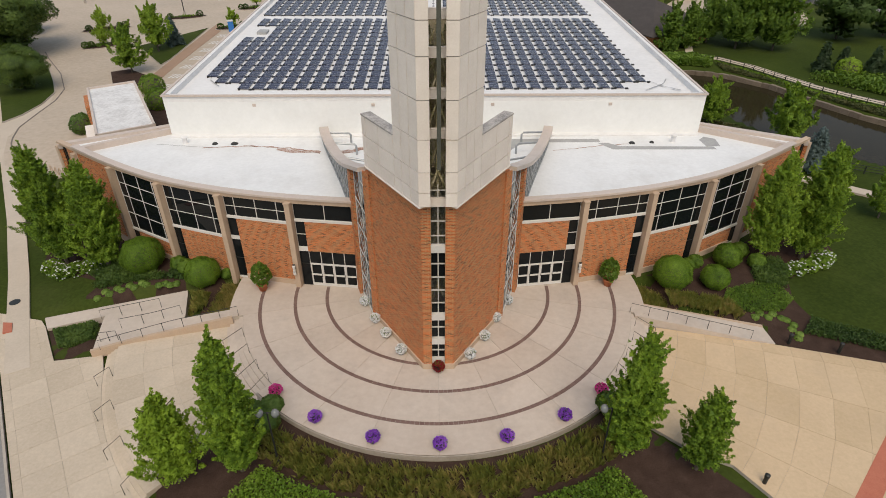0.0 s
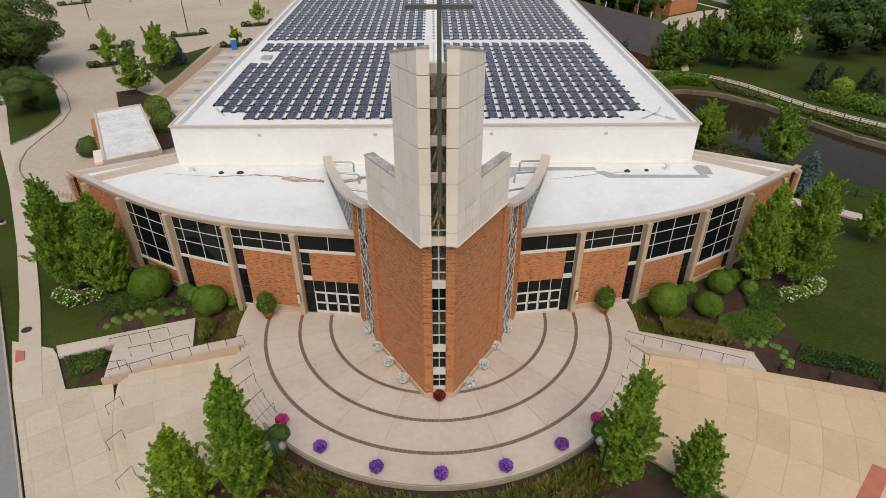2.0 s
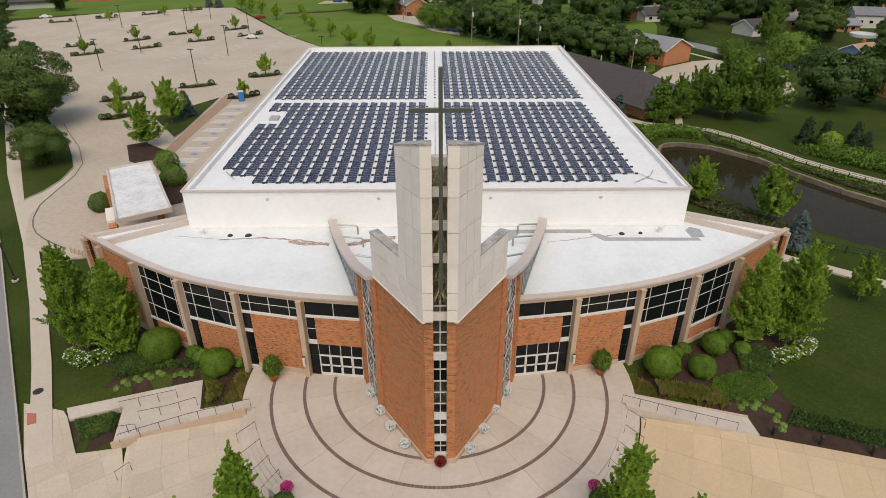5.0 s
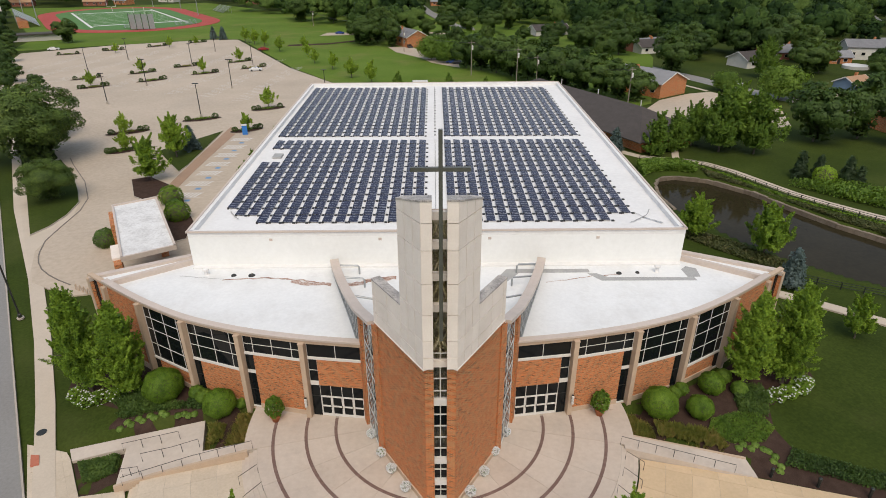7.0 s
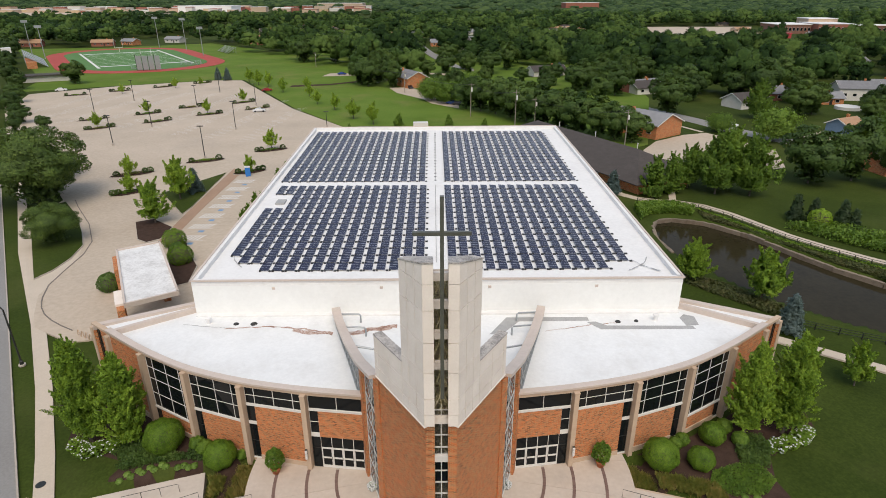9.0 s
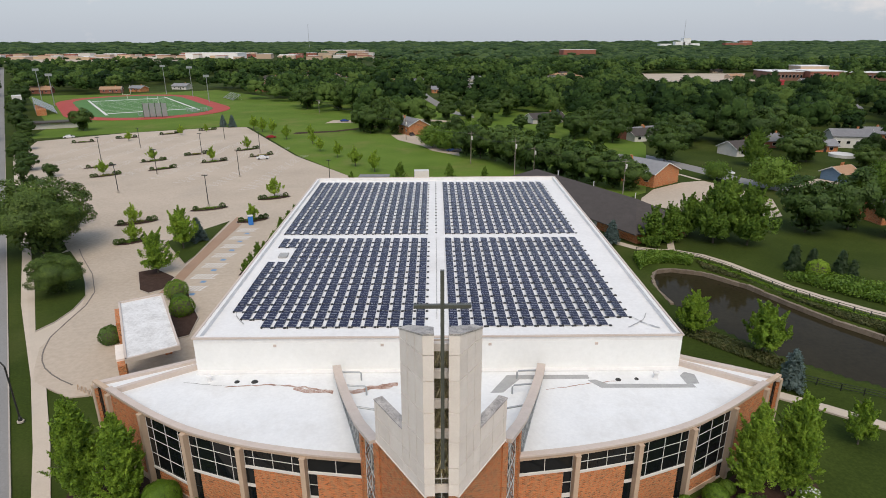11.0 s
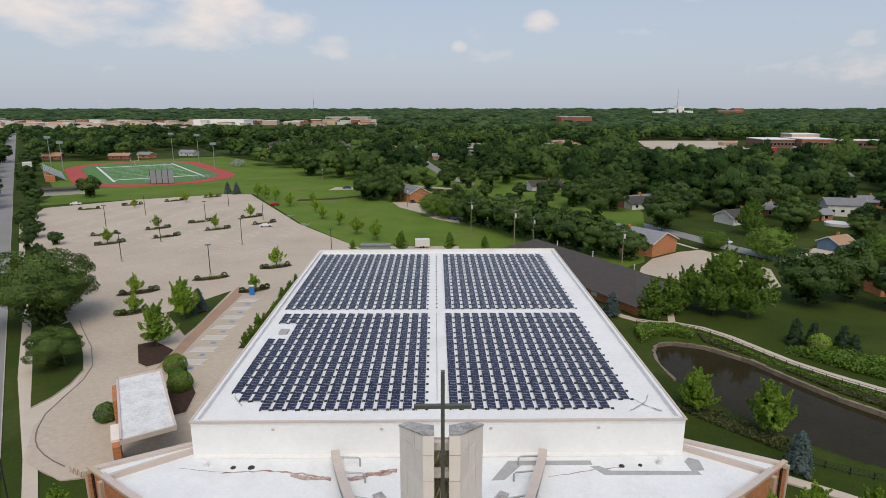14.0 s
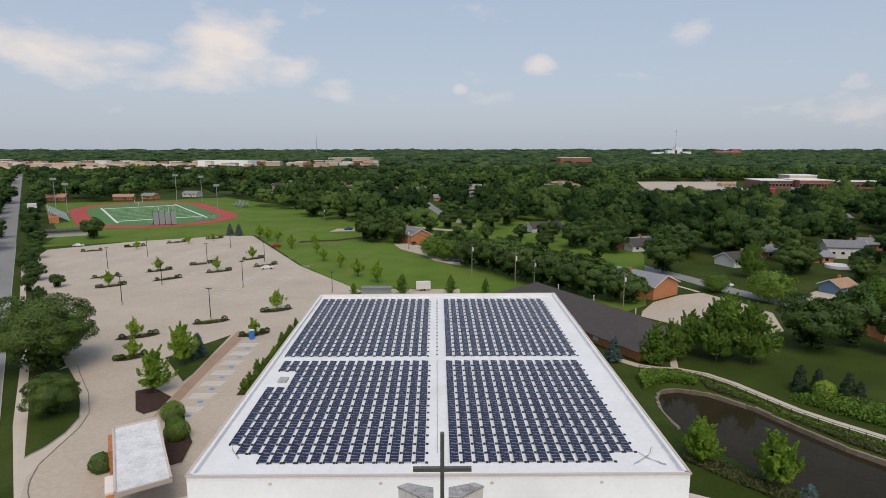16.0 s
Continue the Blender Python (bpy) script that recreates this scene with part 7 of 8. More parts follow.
def wall_lamp(x, y, ang):
    t = thing("wall_lamp", "small white three-tier wall lamp on the pier", "wall lamp", x, y, 1.7, "wall lamps at the doors")
    part("backplate", Shape().box(x, y, 1.5, 0.2, 0.1, 0.95, ang), DARK_METAL, t)
    for k in range(3):
        part("shade", Shape().lathe(x + 0.0, y - 0.1, [(0.11, 1.53 + 0.3 * k), (0.12, 1.64 + 0.3 * k), (0.11, 1.76 + 0.3 * k)], 10), FRAME_W, t)


for q in (-1, 1):
    wall_lamp(q * 6.2, 9.92, 0)
    wall_lamp(q * 11.5, 10.25, 0)

# small things in the lawn walks
slab_at("ramp_mat", [(-34.5, 7.25), (-33.75, 7.2), (-33.15, 6.15), (-33.75, 5.95)], -1.26, -1.155, RED_LINE, "red tactile plate at the street corner", "tactile plate")
tagged(part("manhole_cover", Shape().lathe(-35.2, 9.9, [(0.42, -1.3), (0.42, -1.2), (0.36, -1.19)], 20), DARK_METAL), "round dark iron manhole cover in the walk", "manhole cover")
slab_at("painted_line", [(28.1, -4.2), (28.9, -4.8), (19.8, -14.0), (18.6, -13.4)], TERRACE_Z - 0.02, TERRACE_Z + 0.006, RED_LINE, "broad red painted line across the forecourt", "painted line")
for x, y in ((18.9, -7.6), (26.3, 4.5), (29.5, 3.5), (32.9, 2.5)):
    t = thing("bollard_light", "short dark bollard light", "bollard", x, y, -0.9, "bollard lights")
    part("post", Shape().lathe(x, y, [(0.12, -1.2), (0.12, -0.2), (0.15, -0.2), (0.15, 0.0), (0.05, 0.06)], 10), DARK_METAL, t)

# ---- pond, paths and fences on the right side ----
structure("water", Shape().prism(ccw(POND), -2.6, -1.75), WATER, "still dark brown-green pond water", "pond")
PATH_LINE = [(36.2, 93.5), (38.0, 90.2), (40.6, 87.4), (44.0, 85.9), (48, 85.2), (52.3, 82.6), (55.6, 78.0), (58.3, 72.2), (61.1, 66.3), (64.6, 61.4), (68.9, 56.4), (80, 45.6), (110, 27.5)]
structure("garden_path", strip(Shape(), PATH_LINE, -0.95, 0.95, -1.3, -0.88), SIDEWALK, "narrow pale concrete path round the pond", "path")
structure("garden_path_branch", strip(Shape(), [(47.3, 85.4), (49.2, 91.5), (50.5, 100)], -0.7, 0.7, -1.3, -0.885), SIDEWALK, "narrow pale concrete path to the lawn", "path")
structure("garden_path_front", strip(Shape(), [(40.5, 33.5), (45.6, 30.0), (51, 26), (70, 14)], -0.8, 0.8, -1.3, -0.88), SIDEWALK, "pale concrete path behind the brick wing", "path")


def pond_wall():
    t = thing("pond_wall", "low wall of grey-brown stone blocks at the pond", "retaining wall", 45, 72, -1.8, kind="structure")
    rnd = random.Random(9)
    chain = [Vector(p) for p in [(38.2, 60), *POND[:11]]]
    count = 0
    for a, b in zip(chain, chain[1:]):
        L_ = (b - a).length
        n = max(1, int(L_ / 1.3))
        ang = math.degrees(math.atan2((b - a).y, (b - a).x))
        for i in range(n):
            p = a.lerp(b, (i + 0.5) / n)
            if count < 300:
                part("stone_block", Shape().box(p.x, p.y, -2.4, L_ / n * 0.97, 0.6 + rnd.uniform(-0.06, 0.06), 1.4 + rnd.uniform(-0.06, 0.06), ang + rnd.uniform(-2, 2)), ROCK, t)
            count += 1


pond_wall()


def fence(line, label, every=2.4, h=0.95):
    t = thing("fence", label, "fence", line[0][0], line[0][1], -1.0, "fences by the pond")
    pts = []
    for a, b in zip(line, line[1:]):
        a, b = Vector(a), Vector(b)
        n = max(1, round((b - a).length / every))
        pts += [a.lerp(b, i / n) for i in range(n)]
    pts.append(Vector(line[-1]))
    for p in pts:
        part("post", Shape().box(p.x, p.y, -1.2, 0.1, 0.1, h + 0.3), DARK_METAL, t)
    for z in (0.35, 0.7, 1.0):
        for a, b in zip(pts, pts[1:]):
            part("rail", Shape().beam((a.x, a.y, -0.95 + z), (b.x, b.y, -0.95 + z), 0.05, 0.06), DARK_METAL, t)


fence([(39.8, 85.0), (43, 83.4), (46.8, 83.0), (50.6, 80.8), (53.6, 76.4), (56.3, 70.8), (59.2, 64.9), (62.8, 59.6), (67.2, 54.4), (78.6, 43.4), (98, 31)], "dark metal fence between path and pond")
fence([(45.0, 36.4), (49.5, 33.8), (56, 30.6), (74, 19)], "dark rail fence at the pond bank")
cover("pond_shrubs", "green shrubs along the pond bank", [(37.4, 74.6), (40.2, 77.6), (44.2, 78.2), (47.8, 76.8), (49.4, 79.5), (46, 82.2), (41, 82.6), (38, 81)], 9000, 0.1, 1.5, 0.2, LEAF, 301)
cover("pond_meadow", "tawny and green meadow planting beside the pond", [(49.6, 75), (55.2, 68.4), (58.6, 61.2), (62, 54.5), (66, 49), (80.6, 38.8), (82, 41.2), (67.2, 52.4), (62, 57.8), (57.2, 64.4), (53.4, 73), (49.8, 79.5)], 9000, 0.05, 0.55, 0.16, MEADOW, 302)
cover("pond_meadow", "low green meadow planting beside the pond", [(50.2, 80.6), (53.9, 73.6), (57.9, 65), (62.7, 59.2), (67.4, 53.2), (78.6, 42.4), (79.3, 43.2), (68.3, 54), (63.6, 59.9), (58.9, 65.5), (54.9, 74.1), (50.9, 81.5)], 3000, 0.03, 0.25, 0.17, LEAF_BOX, 303)
cover("bank_planting", "tawny planting on the near bank", [(36.2, 52), (41.5, 47.8), (46.5, 40.6), (44, 38.5), (38, 45.5), (34.5, 50)], 4500, 0.05, 0.5, 0.16, MEADOW, 304)
cover("border_shrubs", "rounded shrubs beyond the path", [(62, 70.5), (69, 62), (76, 55), (84, 50), (88, 58), (78, 64), (70, 71)], 9000, 0.1, 1.6, 0.22, LEAF, 305)
ball_shrub(68.6, 71.0, 1.9, LEAF_BRIGHT, 306, name="low_shrub", label="rounded bright green shrub beyond the path", size=0.16, n=1600)

# ---- drive canopy on the left side ----
def drive_canopy():
    t = thing("drive_canopy", "brick drive-through canopy with stained white roof", "canopy", -40, 43, -1.2)
    roof = [(-47.5, 49.6), (-42.5, 52.8), (-33.0, 36.5), (-38.2, 33.1)]
    part("roof", Shape().prism(ccw(roof), 3.5, 3.9), CANOPY_ROOF, t, "stained white membrane roof")
    inner = shrink(ccw(roof), 0.4)
    for a, b in zip(ccw(roof), ccw(roof)[1:] + ccw(roof)[:1]):
        part("coping", on_wall(wall_run(a, b), 0, math.dist(a, b), 3.5, 4.12, -0.22, 0.05), COPING, t)
    run = wall_run((-47.4, 49.3), (-38.4, 33.4))
    part("brick_wall", on_wall(run, 0.2, 5.5, -1.3, 3.3, 0.0, 0.6), BRICK, t, wall_uv=True)
    part("brick_wall", on_wall(run, 12.6, 17.9, -1.3, 2.9, 0.05, 0.9), BRICK, t, wall_uv=True)
    part("stone_cap", on_wall(run, 12.3, 16.5, 2.9, 3.2, 0.0, 1.0), STONE, t)
    for x, y in ((-43, 51.6), (-38.5, 44)):
        part("pillar", Shape().box(x, y, -1.3, 0.9, 0.9, 4.8, 30), BRICK, t, wall_uv=True)


drive_canopy()

# ---- parking lot ----
def island(x, y, length, width, turn, seed, label="kerbed mulch island in the parking lot"):
    """A pointed planting island with a kerb."""
    t = thing("parking_island", label, "traffic island", x, y, -1.2, "parking lot islands")
    c, s = math.cos(radians(turn)), math.sin(radians(turn))
    out = []
    for i in range(20):
        a = 2 * math.pi * i / 20
        px, py = length / 2 * math.copysign(abs(math.cos(a)) ** 0.9, math.cos(a)), width / 2 * math.copysign(abs(math.sin(a)) ** 1.1, math.sin(a))
        out.append((x + c * px - s * py, y + s * px + c * py))
    part("kerb", Shape().prism(ccw(out), -1.3, -1.06), KERB, t)
    part("mulch", Shape().prism(ccw([(x + (p - x) * 0.97, y + (q - y) * 0.93) for p, q in out]), -1.2, -1.02), MULCH, t)
    rng = np.random.default_rng(seed)
    for q in (-0.34, 0.34):
        px, py = x + c * q * length, y + s * q * length
        pts = np.concatenate([ball_points(330, rng.uniform(0.6, 0.8), rng, 0.85, -0.55) + np.array([px + c * d, py + s * d, 0]) for d in ((0.0,) if rng.uniform() < 0.5 else (-0.6, 0.5))])
        v, f = leaf_quads(pts, 0.14, rng)
        o = new("shrub", quad_mesh("shrub", v, f, LEAF_DARK))
        o.parent, o.matrix_parent_inverse = t, t.matrix_basis.inverted()
    pts = np.array([(x + c * a - s * b, y + s * a + c * b, -0.95 + h) for a, b, h in zip(rng.normal(size=260) * 0.1 * length, rng.uniform(-0.22, 0.22, 260) * width, rng.uniform(0, 0.35, 260))])
    v, f = leaf_quads(pts, 0.15, rng)
    o = new("grass_tuft", quad_mesh("grass_tuft", v, f, LEAF_BOX if seed % 3 else ORN_GRASS))
    tagged(o, kind="stuff")
    o.parent, o.matrix_parent_inverse = t, t.matrix_basis.inverted()


ISLAND_ENDS = ((-158.8, 224.2, -151.0, 228.6), (-145.5, 235.7, -138.1, 240.6), (-131.4, 246.6, -124.6, 253.6), (-118.3, 260.2, -111.4, 265), (-122.6, 170.6, -115.3, 177), (-112.6, 156.4, -105.7, 162.3),
               (-108.5, 181.1, -101.5, 187), (-99, 166.9, -91.9, 173), (-98, 194, -91, 200.4), (-86.3, 180, -78.7, 185.4), (-81.6, 204.2, -74.5, 210.7), (-72.5, 190.9, -65.2, 197.4),
               (-50.5, 128.3, -43, 132.4), (-64.6, 117, -56.7, 121.1), (-77.5, 104.5, -69.6, 109.2), (-70.0, 90.4, -65.2, 94.8), (-49.3, 106.8, -43.2, 110.6))
for i, (x0, y0, x1, y1) in enumerate(ISLAND_ENDS):
    island((x0 + x1) / 2, (y0 + y1) / 2, math.dist((x0, y0), (x1, y1)) + 0.8, 3.0 if i < 12 else 3.8, math.degrees(math.atan2(y1 - y0, x1 - x0)), 400 + i)


def grass_patch(name, poly, label, z=-1.02, mat=None):
    structure(name + "_kerb", Shape().prism(ccw(poly), -1.3, z - 0.03), KERB, "concrete kerb of " + label, "kerb")
    structure(name, Shape().prism(shrink(ccw(poly), 0.18), -1.2, z), mat or GRASS, label, "lawn")


grass_patch("island_lawn", [(-81.5, 81.0), (-77.6, 86.6), (-70, 77.5), (-64.6, 69.5), (-61.2, 63.5), (-60.2, 58), (-60.4, 53.5), (-61.4, 50.4)], "mown grass island beside the drive")
grass_patch("triangle_lawn", [(-60.3, 92.2), (-50.6, 79.0), (-50.3, 83), (-51.6, 108)], "mown grass triangle in the lot")
grass_patch("strip_bed", [(-53.2, 66.0), (-57.6, 74.6), (-55, 76.3), (-49.4, 72), (-49.2, 66.2), (-51, 64.6)], "mulch bed in the lot", mat=MULCH)
grass_patch("canopy_bed", [(-46.9, 63.6), (-44.2, 65.0), (-42.2, 61), (-38.5, 55), (-37.6, 49), (-39.6, 47.6), (-42, 52.6)], "mulch bed beside the canopy", mat=MULCH)
grass_patch("wall_bed", [(-38.0, 72.5), (-35.2, 72.5), (-35.6, 114), (-38.8, 114)], "mulch bed beside the hall", mat=MULCH)
slab_at("red_walk", [(-49.2, 64.0), (-47.2, 66.5), (-47.8, 80), (-48.0, 92), (-48.1, 109), (-51.1, 112), (-50.4, 91), (-49.9, 77)], -1.2, -1.16, RED_WALK, "pinkish concrete walk beside the parking stalls", "sidewalk")


def stall_marks():
    t = thing("stall_markings", "white hatched accessible parking markings", "road markings", -45, 80, -1.2, kind="structure")
    for k in range(7):
        y = 65.9 + k * 5.7
        x0 = -46.4 - 0.17 * k
        for j in range(6):
            part("stripe", Shape().prism(ccw([(x0 + j * 0.68, y), (x0 + j * 0.68 + 0.28, y), (x0 + j * 0.68 + 0.95, y + 2.1), (x0 + j * 0.68 + 0.67, y + 2.1)]), -1.21, -1.192), WHITE_PAINT, t)
        for dy in (0, 2.1):
            part("line", Shape().box(x0 + 2.3, y + dy, -1.21, 4.6, 0.12, 0.017), WHITE_PAINT, t)
        part("blue_mark", Shape().box(x0 + 3.0, y - 1.5, -1.21, 1.0, 0.9, 0.017), BLUE_PAINT, t, "blue painted stall marking")


stall_marks()
lines = Shape()
for row in range(9):
    for k in range(30):
        x, y = -60 - row * 11.5 + k * 0.2, 140 + row * 4.8 + k * 2.7 * 0.9
        if inside(x, y, LOT_POLY) and inside(x - 3, y - 2, LOT_POLY):
            lines.prism(ccw([(x, y), (x + 4.6, y + 2.1), (x + 4.55, y + 2.22), (x - 0.05, y + 0.12)]), -1.21, -1.194)
tagged(part("stall_lines", lines, WHITE_PAINT), "faded white parking stall lines", "road markings", kind="stuff")


def light_pole(x, y, h, z=-1.2):
    t = thing("lot_light", "tall dark pole light in the parking lot", "light pole", x, y, z, "parking lot lights")
    part("footing", Shape().lathe(x, y, [(0.3, z), (0.3, z + 0.7), (0.25, z + 0.72)], 10), KERB, t)
    part("pole", Shape().tube([(x, y, z), (x, y, z + h)], [0.13, 0.09], 6), DARK_METAL, t)
    part("lamp_head", Shape().box(x, y, z + h, 1.5, 0.4, 0.18), DARK_METAL, t)


for x, y, h in ((-126, 187.5, 8), (-93.2, 136.4, 8.3), (-123.2, 212, 8), (-93.7, 162, 8), (-92.4, 197, 8), (-96.7, 234.5, 8), (-71.2, 201, 8), (-65.2, 157.6, 8.6), (-61.9, 122, 8.3), (-35, 151, 6.6), (-56, 92, 7)):
    light_pole(x, y, h)


def portable_toilet(x, y):
    t = thing("portable_toilet", "bright blue portable toilet at the lot edge", "portable toilet", x, y, -1.2)
    part("cabin", Shape().box(x, y, -1.2, 1.15, 1.15, 2.1, 20), PLASTIC_BLUE, t)
    part("roof", Shape().box(x, y, 0.9, 1.2, 1.2, 0.16, 20), FRAME_W, t)
    part("door", Shape().box(x + 0.15, y - 0.58, -1.1, 0.8, 0.04, 1.85, 20), PLASTIC_BLUE, t)
    part("vent_pipe", Shape().tube([(x + 0.4, y + 0.4, 0.9), (x + 0.4, y + 0.4, 1.35)], 0.05, 6), BLACK, t)


PLASTIC_BLUE = material("blue_plastic", [(0.02, 0.16, 0.5), (0.03, 0.2, 0.58)], scale=2, rough=0.5, bump=0)
portable_toilet(-45.7, 105.6)


def car(x, y, turn, paint, label, long=4.5):
    t = thing("car", label, "car", 0, 0, 0, "parked cars")
    prof = [(-0.5, 0.3), (-0.5, 0.78), (-0.36, 0.86), (-0.24, 1.36), (0.12, 1.42), (0.27, 0.95), (0.46, 0.84), (0.5, 0.6), (0.5, 0.3)]
    s = Shape()
    n = len(prof)
    vs = [(px * long, q * (0.9 - (0.14 if pz > 1.2 else 0)), pz) for q in (-1, 1) for px, pz in prof]
    s.add(vs, [tuple(range(n)), tuple(range(2 * n - 1, n - 1, -1))] + [(i, i + n, (i + 1) % n + n, (i + 1) % n) for i in range(n)])
    part("body", s, paint, t)
    g = Shape()
    for q in (-1, 1):
        g.add([(-0.3 * long, q * 0.86, 0.9), (0.24 * long, q * 0.86, 0.92), (0.12 * long, q * 0.79, 1.32), (-0.22 * long, q * 0.79, 1.3)], [(0, 1, 2, 3)])
    g.add([(0.27 * long + 0.03, -0.75, 0.97), (0.27 * long + 0.03, 0.75, 0.97), (0.125 * long + 0.03, 0.66, 1.39), (0.125 * long + 0.03, -0.66, 1.39)], [(0, 1, 2, 3)])
    part("windows", g, GLASS, t)
    for wx in (-0.31, 0.32):
        for q in (-0.85, 0.85):
            w = Shape()
            w.tube([(wx * long, q - 0.1, 0.33), (wx * long, q + 0.1, 0.33)], 0.33, 12)
            part("wheel", w, BLACK, t)
    t.matrix_basis = pose(x, y, -1.2, 0, 0, turn)


CAR_W = material("white_car_paint", [(0.6, 0.6, 0.6), (0.68, 0.68, 0.68)], scale=1, rough=0.25, bump=0)
CAR_B = material("blue_car_paint", [(0.02, 0.05, 0.2), (0.03, 0.07, 0.26)], scale=1, rough=0.25, bump=0)
CAR_R = material("red_car_paint", [(0.25, 0.02, 0.02), (0.3, 0.03, 0.03)], scale=1, rough=0.25, bump=0)
CAR_G = material("dark_car_paint", [(0.03, 0.03, 0.035), (0.05, 0.05, 0.055)], scale=1, rough=0.25, bump=0)
car(-168.4, 239, 20, CAR_W, "white sedan parked at the lot edge")
car(-66.4, 188, 15, CAR_W, "white hatchback parked in the lot")
car(-77, 237.7, 20, CAR_R, "dark red car parked in the lot")
car(4.0, 203, -25, CAR_B, "blue car parked on a drive")
car(6.2, 201.5, -25, CAR_G, "dark car parked on a drive")
car(-14.6, 245, -60, CAR_G, "dark car parked beside the brick house")
car(-52.8, 294.5, 0, CAR_B, "blue car parked on the far lot")
car(93, 161, -58, CAR_W, "white car parked on the side street")
car(-167, 183, 125, CAR_G, "dark car on the street")


def trailer(x, y):
    t = thing("cargo_trailer", "white enclosed cargo trailer behind the hall", "trailer", x, y, -1.2)
    part("box", Shape().box(x, y, -0.7, 4.6, 2.2, 2.3, 5), FRAME_W, t)
    part("blue_trim", Shape().box(x - 2.31, y, -0.7, 0.05, 2.1, 2.2, 5), CAR_B, t)
    part("tongue", Shape().beam((x - 2.3, y, -0.65), (x - 3.6, y - 0.1, -0.7), 0.15, 0.12), DARK_METAL, t)
    for q in (-0.5, 0.4):
        part("wheel", Shape().tube([(x + q, y - 1.15, -0.85), (x + q, y - 0.95, -0.85)], 0.36, 12), BLACK, t)


trailer(-6.6, 154.5)
slab_at("service_drive", [(-26, 148), (16, 146), (16, 156), (-26, 156)], -1.3, -1.19, LOT, "concrete service drive behind the hall", "driveway")
tt = thing("storage_shed", "long low grey-roofed shed behind the hall", "shed", -21, 150, -1.2)
part("wall", Shape().box(-21, 150, -1.2, 9, 3, 1.9), FRAME_G, tt)
part("roof", Shape().box(-21, 150, 0.7, 9.4, 3.4, 0.2), SHINGLE_G, tt)


# ---- utility poles and wires ----
def utility_pole(x, y, h):
    t = thing("utility_pole", "grey wooden utility pole with crossarm", "utility pole", x, y, -1.2, "utility poles")
    part("pole", Shape().tube([(x, y, -1.3), (x, y, -1.2 + h)], [0.17, 0.11], 7), WOOD, t)
    part("crossarm", Shape().box(x, y, -1.2 + h * 0.93, 2.4, 0.12, 0.14, 20), WOOD, t)
    part("transformer", Shape().lathe(x + 0.3, y, [(0.24, -1.2 + h * 0.74), (0.28, -1.2 + h * 0.76), (0.28, -1.2 + h * 0.84), (0.2, -1.2 + h * 0.86)], 10), FRAME_W, t)


WOOD = material("weathered_pole_wood", [(0.2, 0.17, 0.14), (0.3, 0.26, 0.22)], scale=2, rough=0.9, bump=0.2, stretch=(4, 4, 0.3))
POLES = [(-74, 333, 8), (-38, 258, 10.3), (-16, 232, 9), (10, 178, 11.5), (23, 157, 12.2), (29, 156, 10), (51, 133.5, 10.2)]
for x, y, h in POLES:
    utility_pole(x, y, h)
for a, b in zip(POLES, POLES[1:]):
    for d in (-0.8, 0.0, 0.8):
        pts = []
        for i in range(7):
            k = i / 6
            pts.append((a[0] + (b[0] - a[0]) * k + d * 0.5, a[1] + (b[1] - a[1]) * k + d, -1.2 + a[2] * 0.94 + (b[2] - a[2]) * 0.94 * k - 1.3 * math.sin(math.pi * k)))
        tagged(part("overhead_wire", Shape().tube(pts, 0.025, 4), BLACK), "thin black overhead wire between utility poles", "wire")


def street_light(x, y):
    t = thing("street_lamp", "tall dark street lamp leaning over the road", "street lamp", x, y, -1.2)
    part("pole", Shape().tube([(x, y, -1.3), (x - 0.1, y, 6.0), (x - 2.2, y + 0.4, 8.5)], [0.11, 0.09, 0.06], 8), DARK_METAL, t)
    part("footing", Shape().lathe(x, y, [(0.38, -1.3), (0.38, -1.1), (0.3, -1.08)], 12), KERB, t)
    part("base_cover", Shape().lathe(x, y, [(0.22, -1.1), (0.2, -0.7), (0.12, -0.6)], 10), DARK_METAL, t)


street_light(-48.7, 28.2)
field = Shape()
for xa, xb in ((-400, 0), (0, 4), (4, 8), (8, 12), (12, 16), (16, 20), (20, 200)):
    strip_poly = clip(ccw(LAWN_SHEET), [(xa, 0), (xb, 0), (xb, 900), (xa, 900)])
    if len(strip_poly) > 2:
        field.prism(ccw(strip_poly), lambda x, y: ground_z(min(max(x, -1), 21), 300) - 0.1, lambda x, y: ground_z(min(max(x, -1), 21), 300) + 0.05)
structure("field_lawn", field, GRASS_FIELD, "mown playing-field grass beyond the lot, its stronger light partly in the colour", "lawn")


def bike_rack(x0, y0, x1, y1):
    t = thing("bike_rack", "wavy pale metal bike rack beside the brick wing", "bike rack", x0, y0, -1.2)
    pts = []
    for i in range(61):
        k = i / 60
        pts.append((x0 + (x1 - x0) * k, y0 + (y1 - y0) * k, -0.75 + 0.45 * math.sin(k * 7 * math.pi)))
    part("loop_tube", Shape().tube(pts, 0.05, 6), PRECAST, t)
    for x, y in ((x0, y0), (x1, y1)):
        part("leg", Shape().tube([(x, y, -1.3), (x, y, -0.75)], 0.05, 6), PRECAST, t)


bike_rack(-45.8, 34.6, -43.4, 33.4)


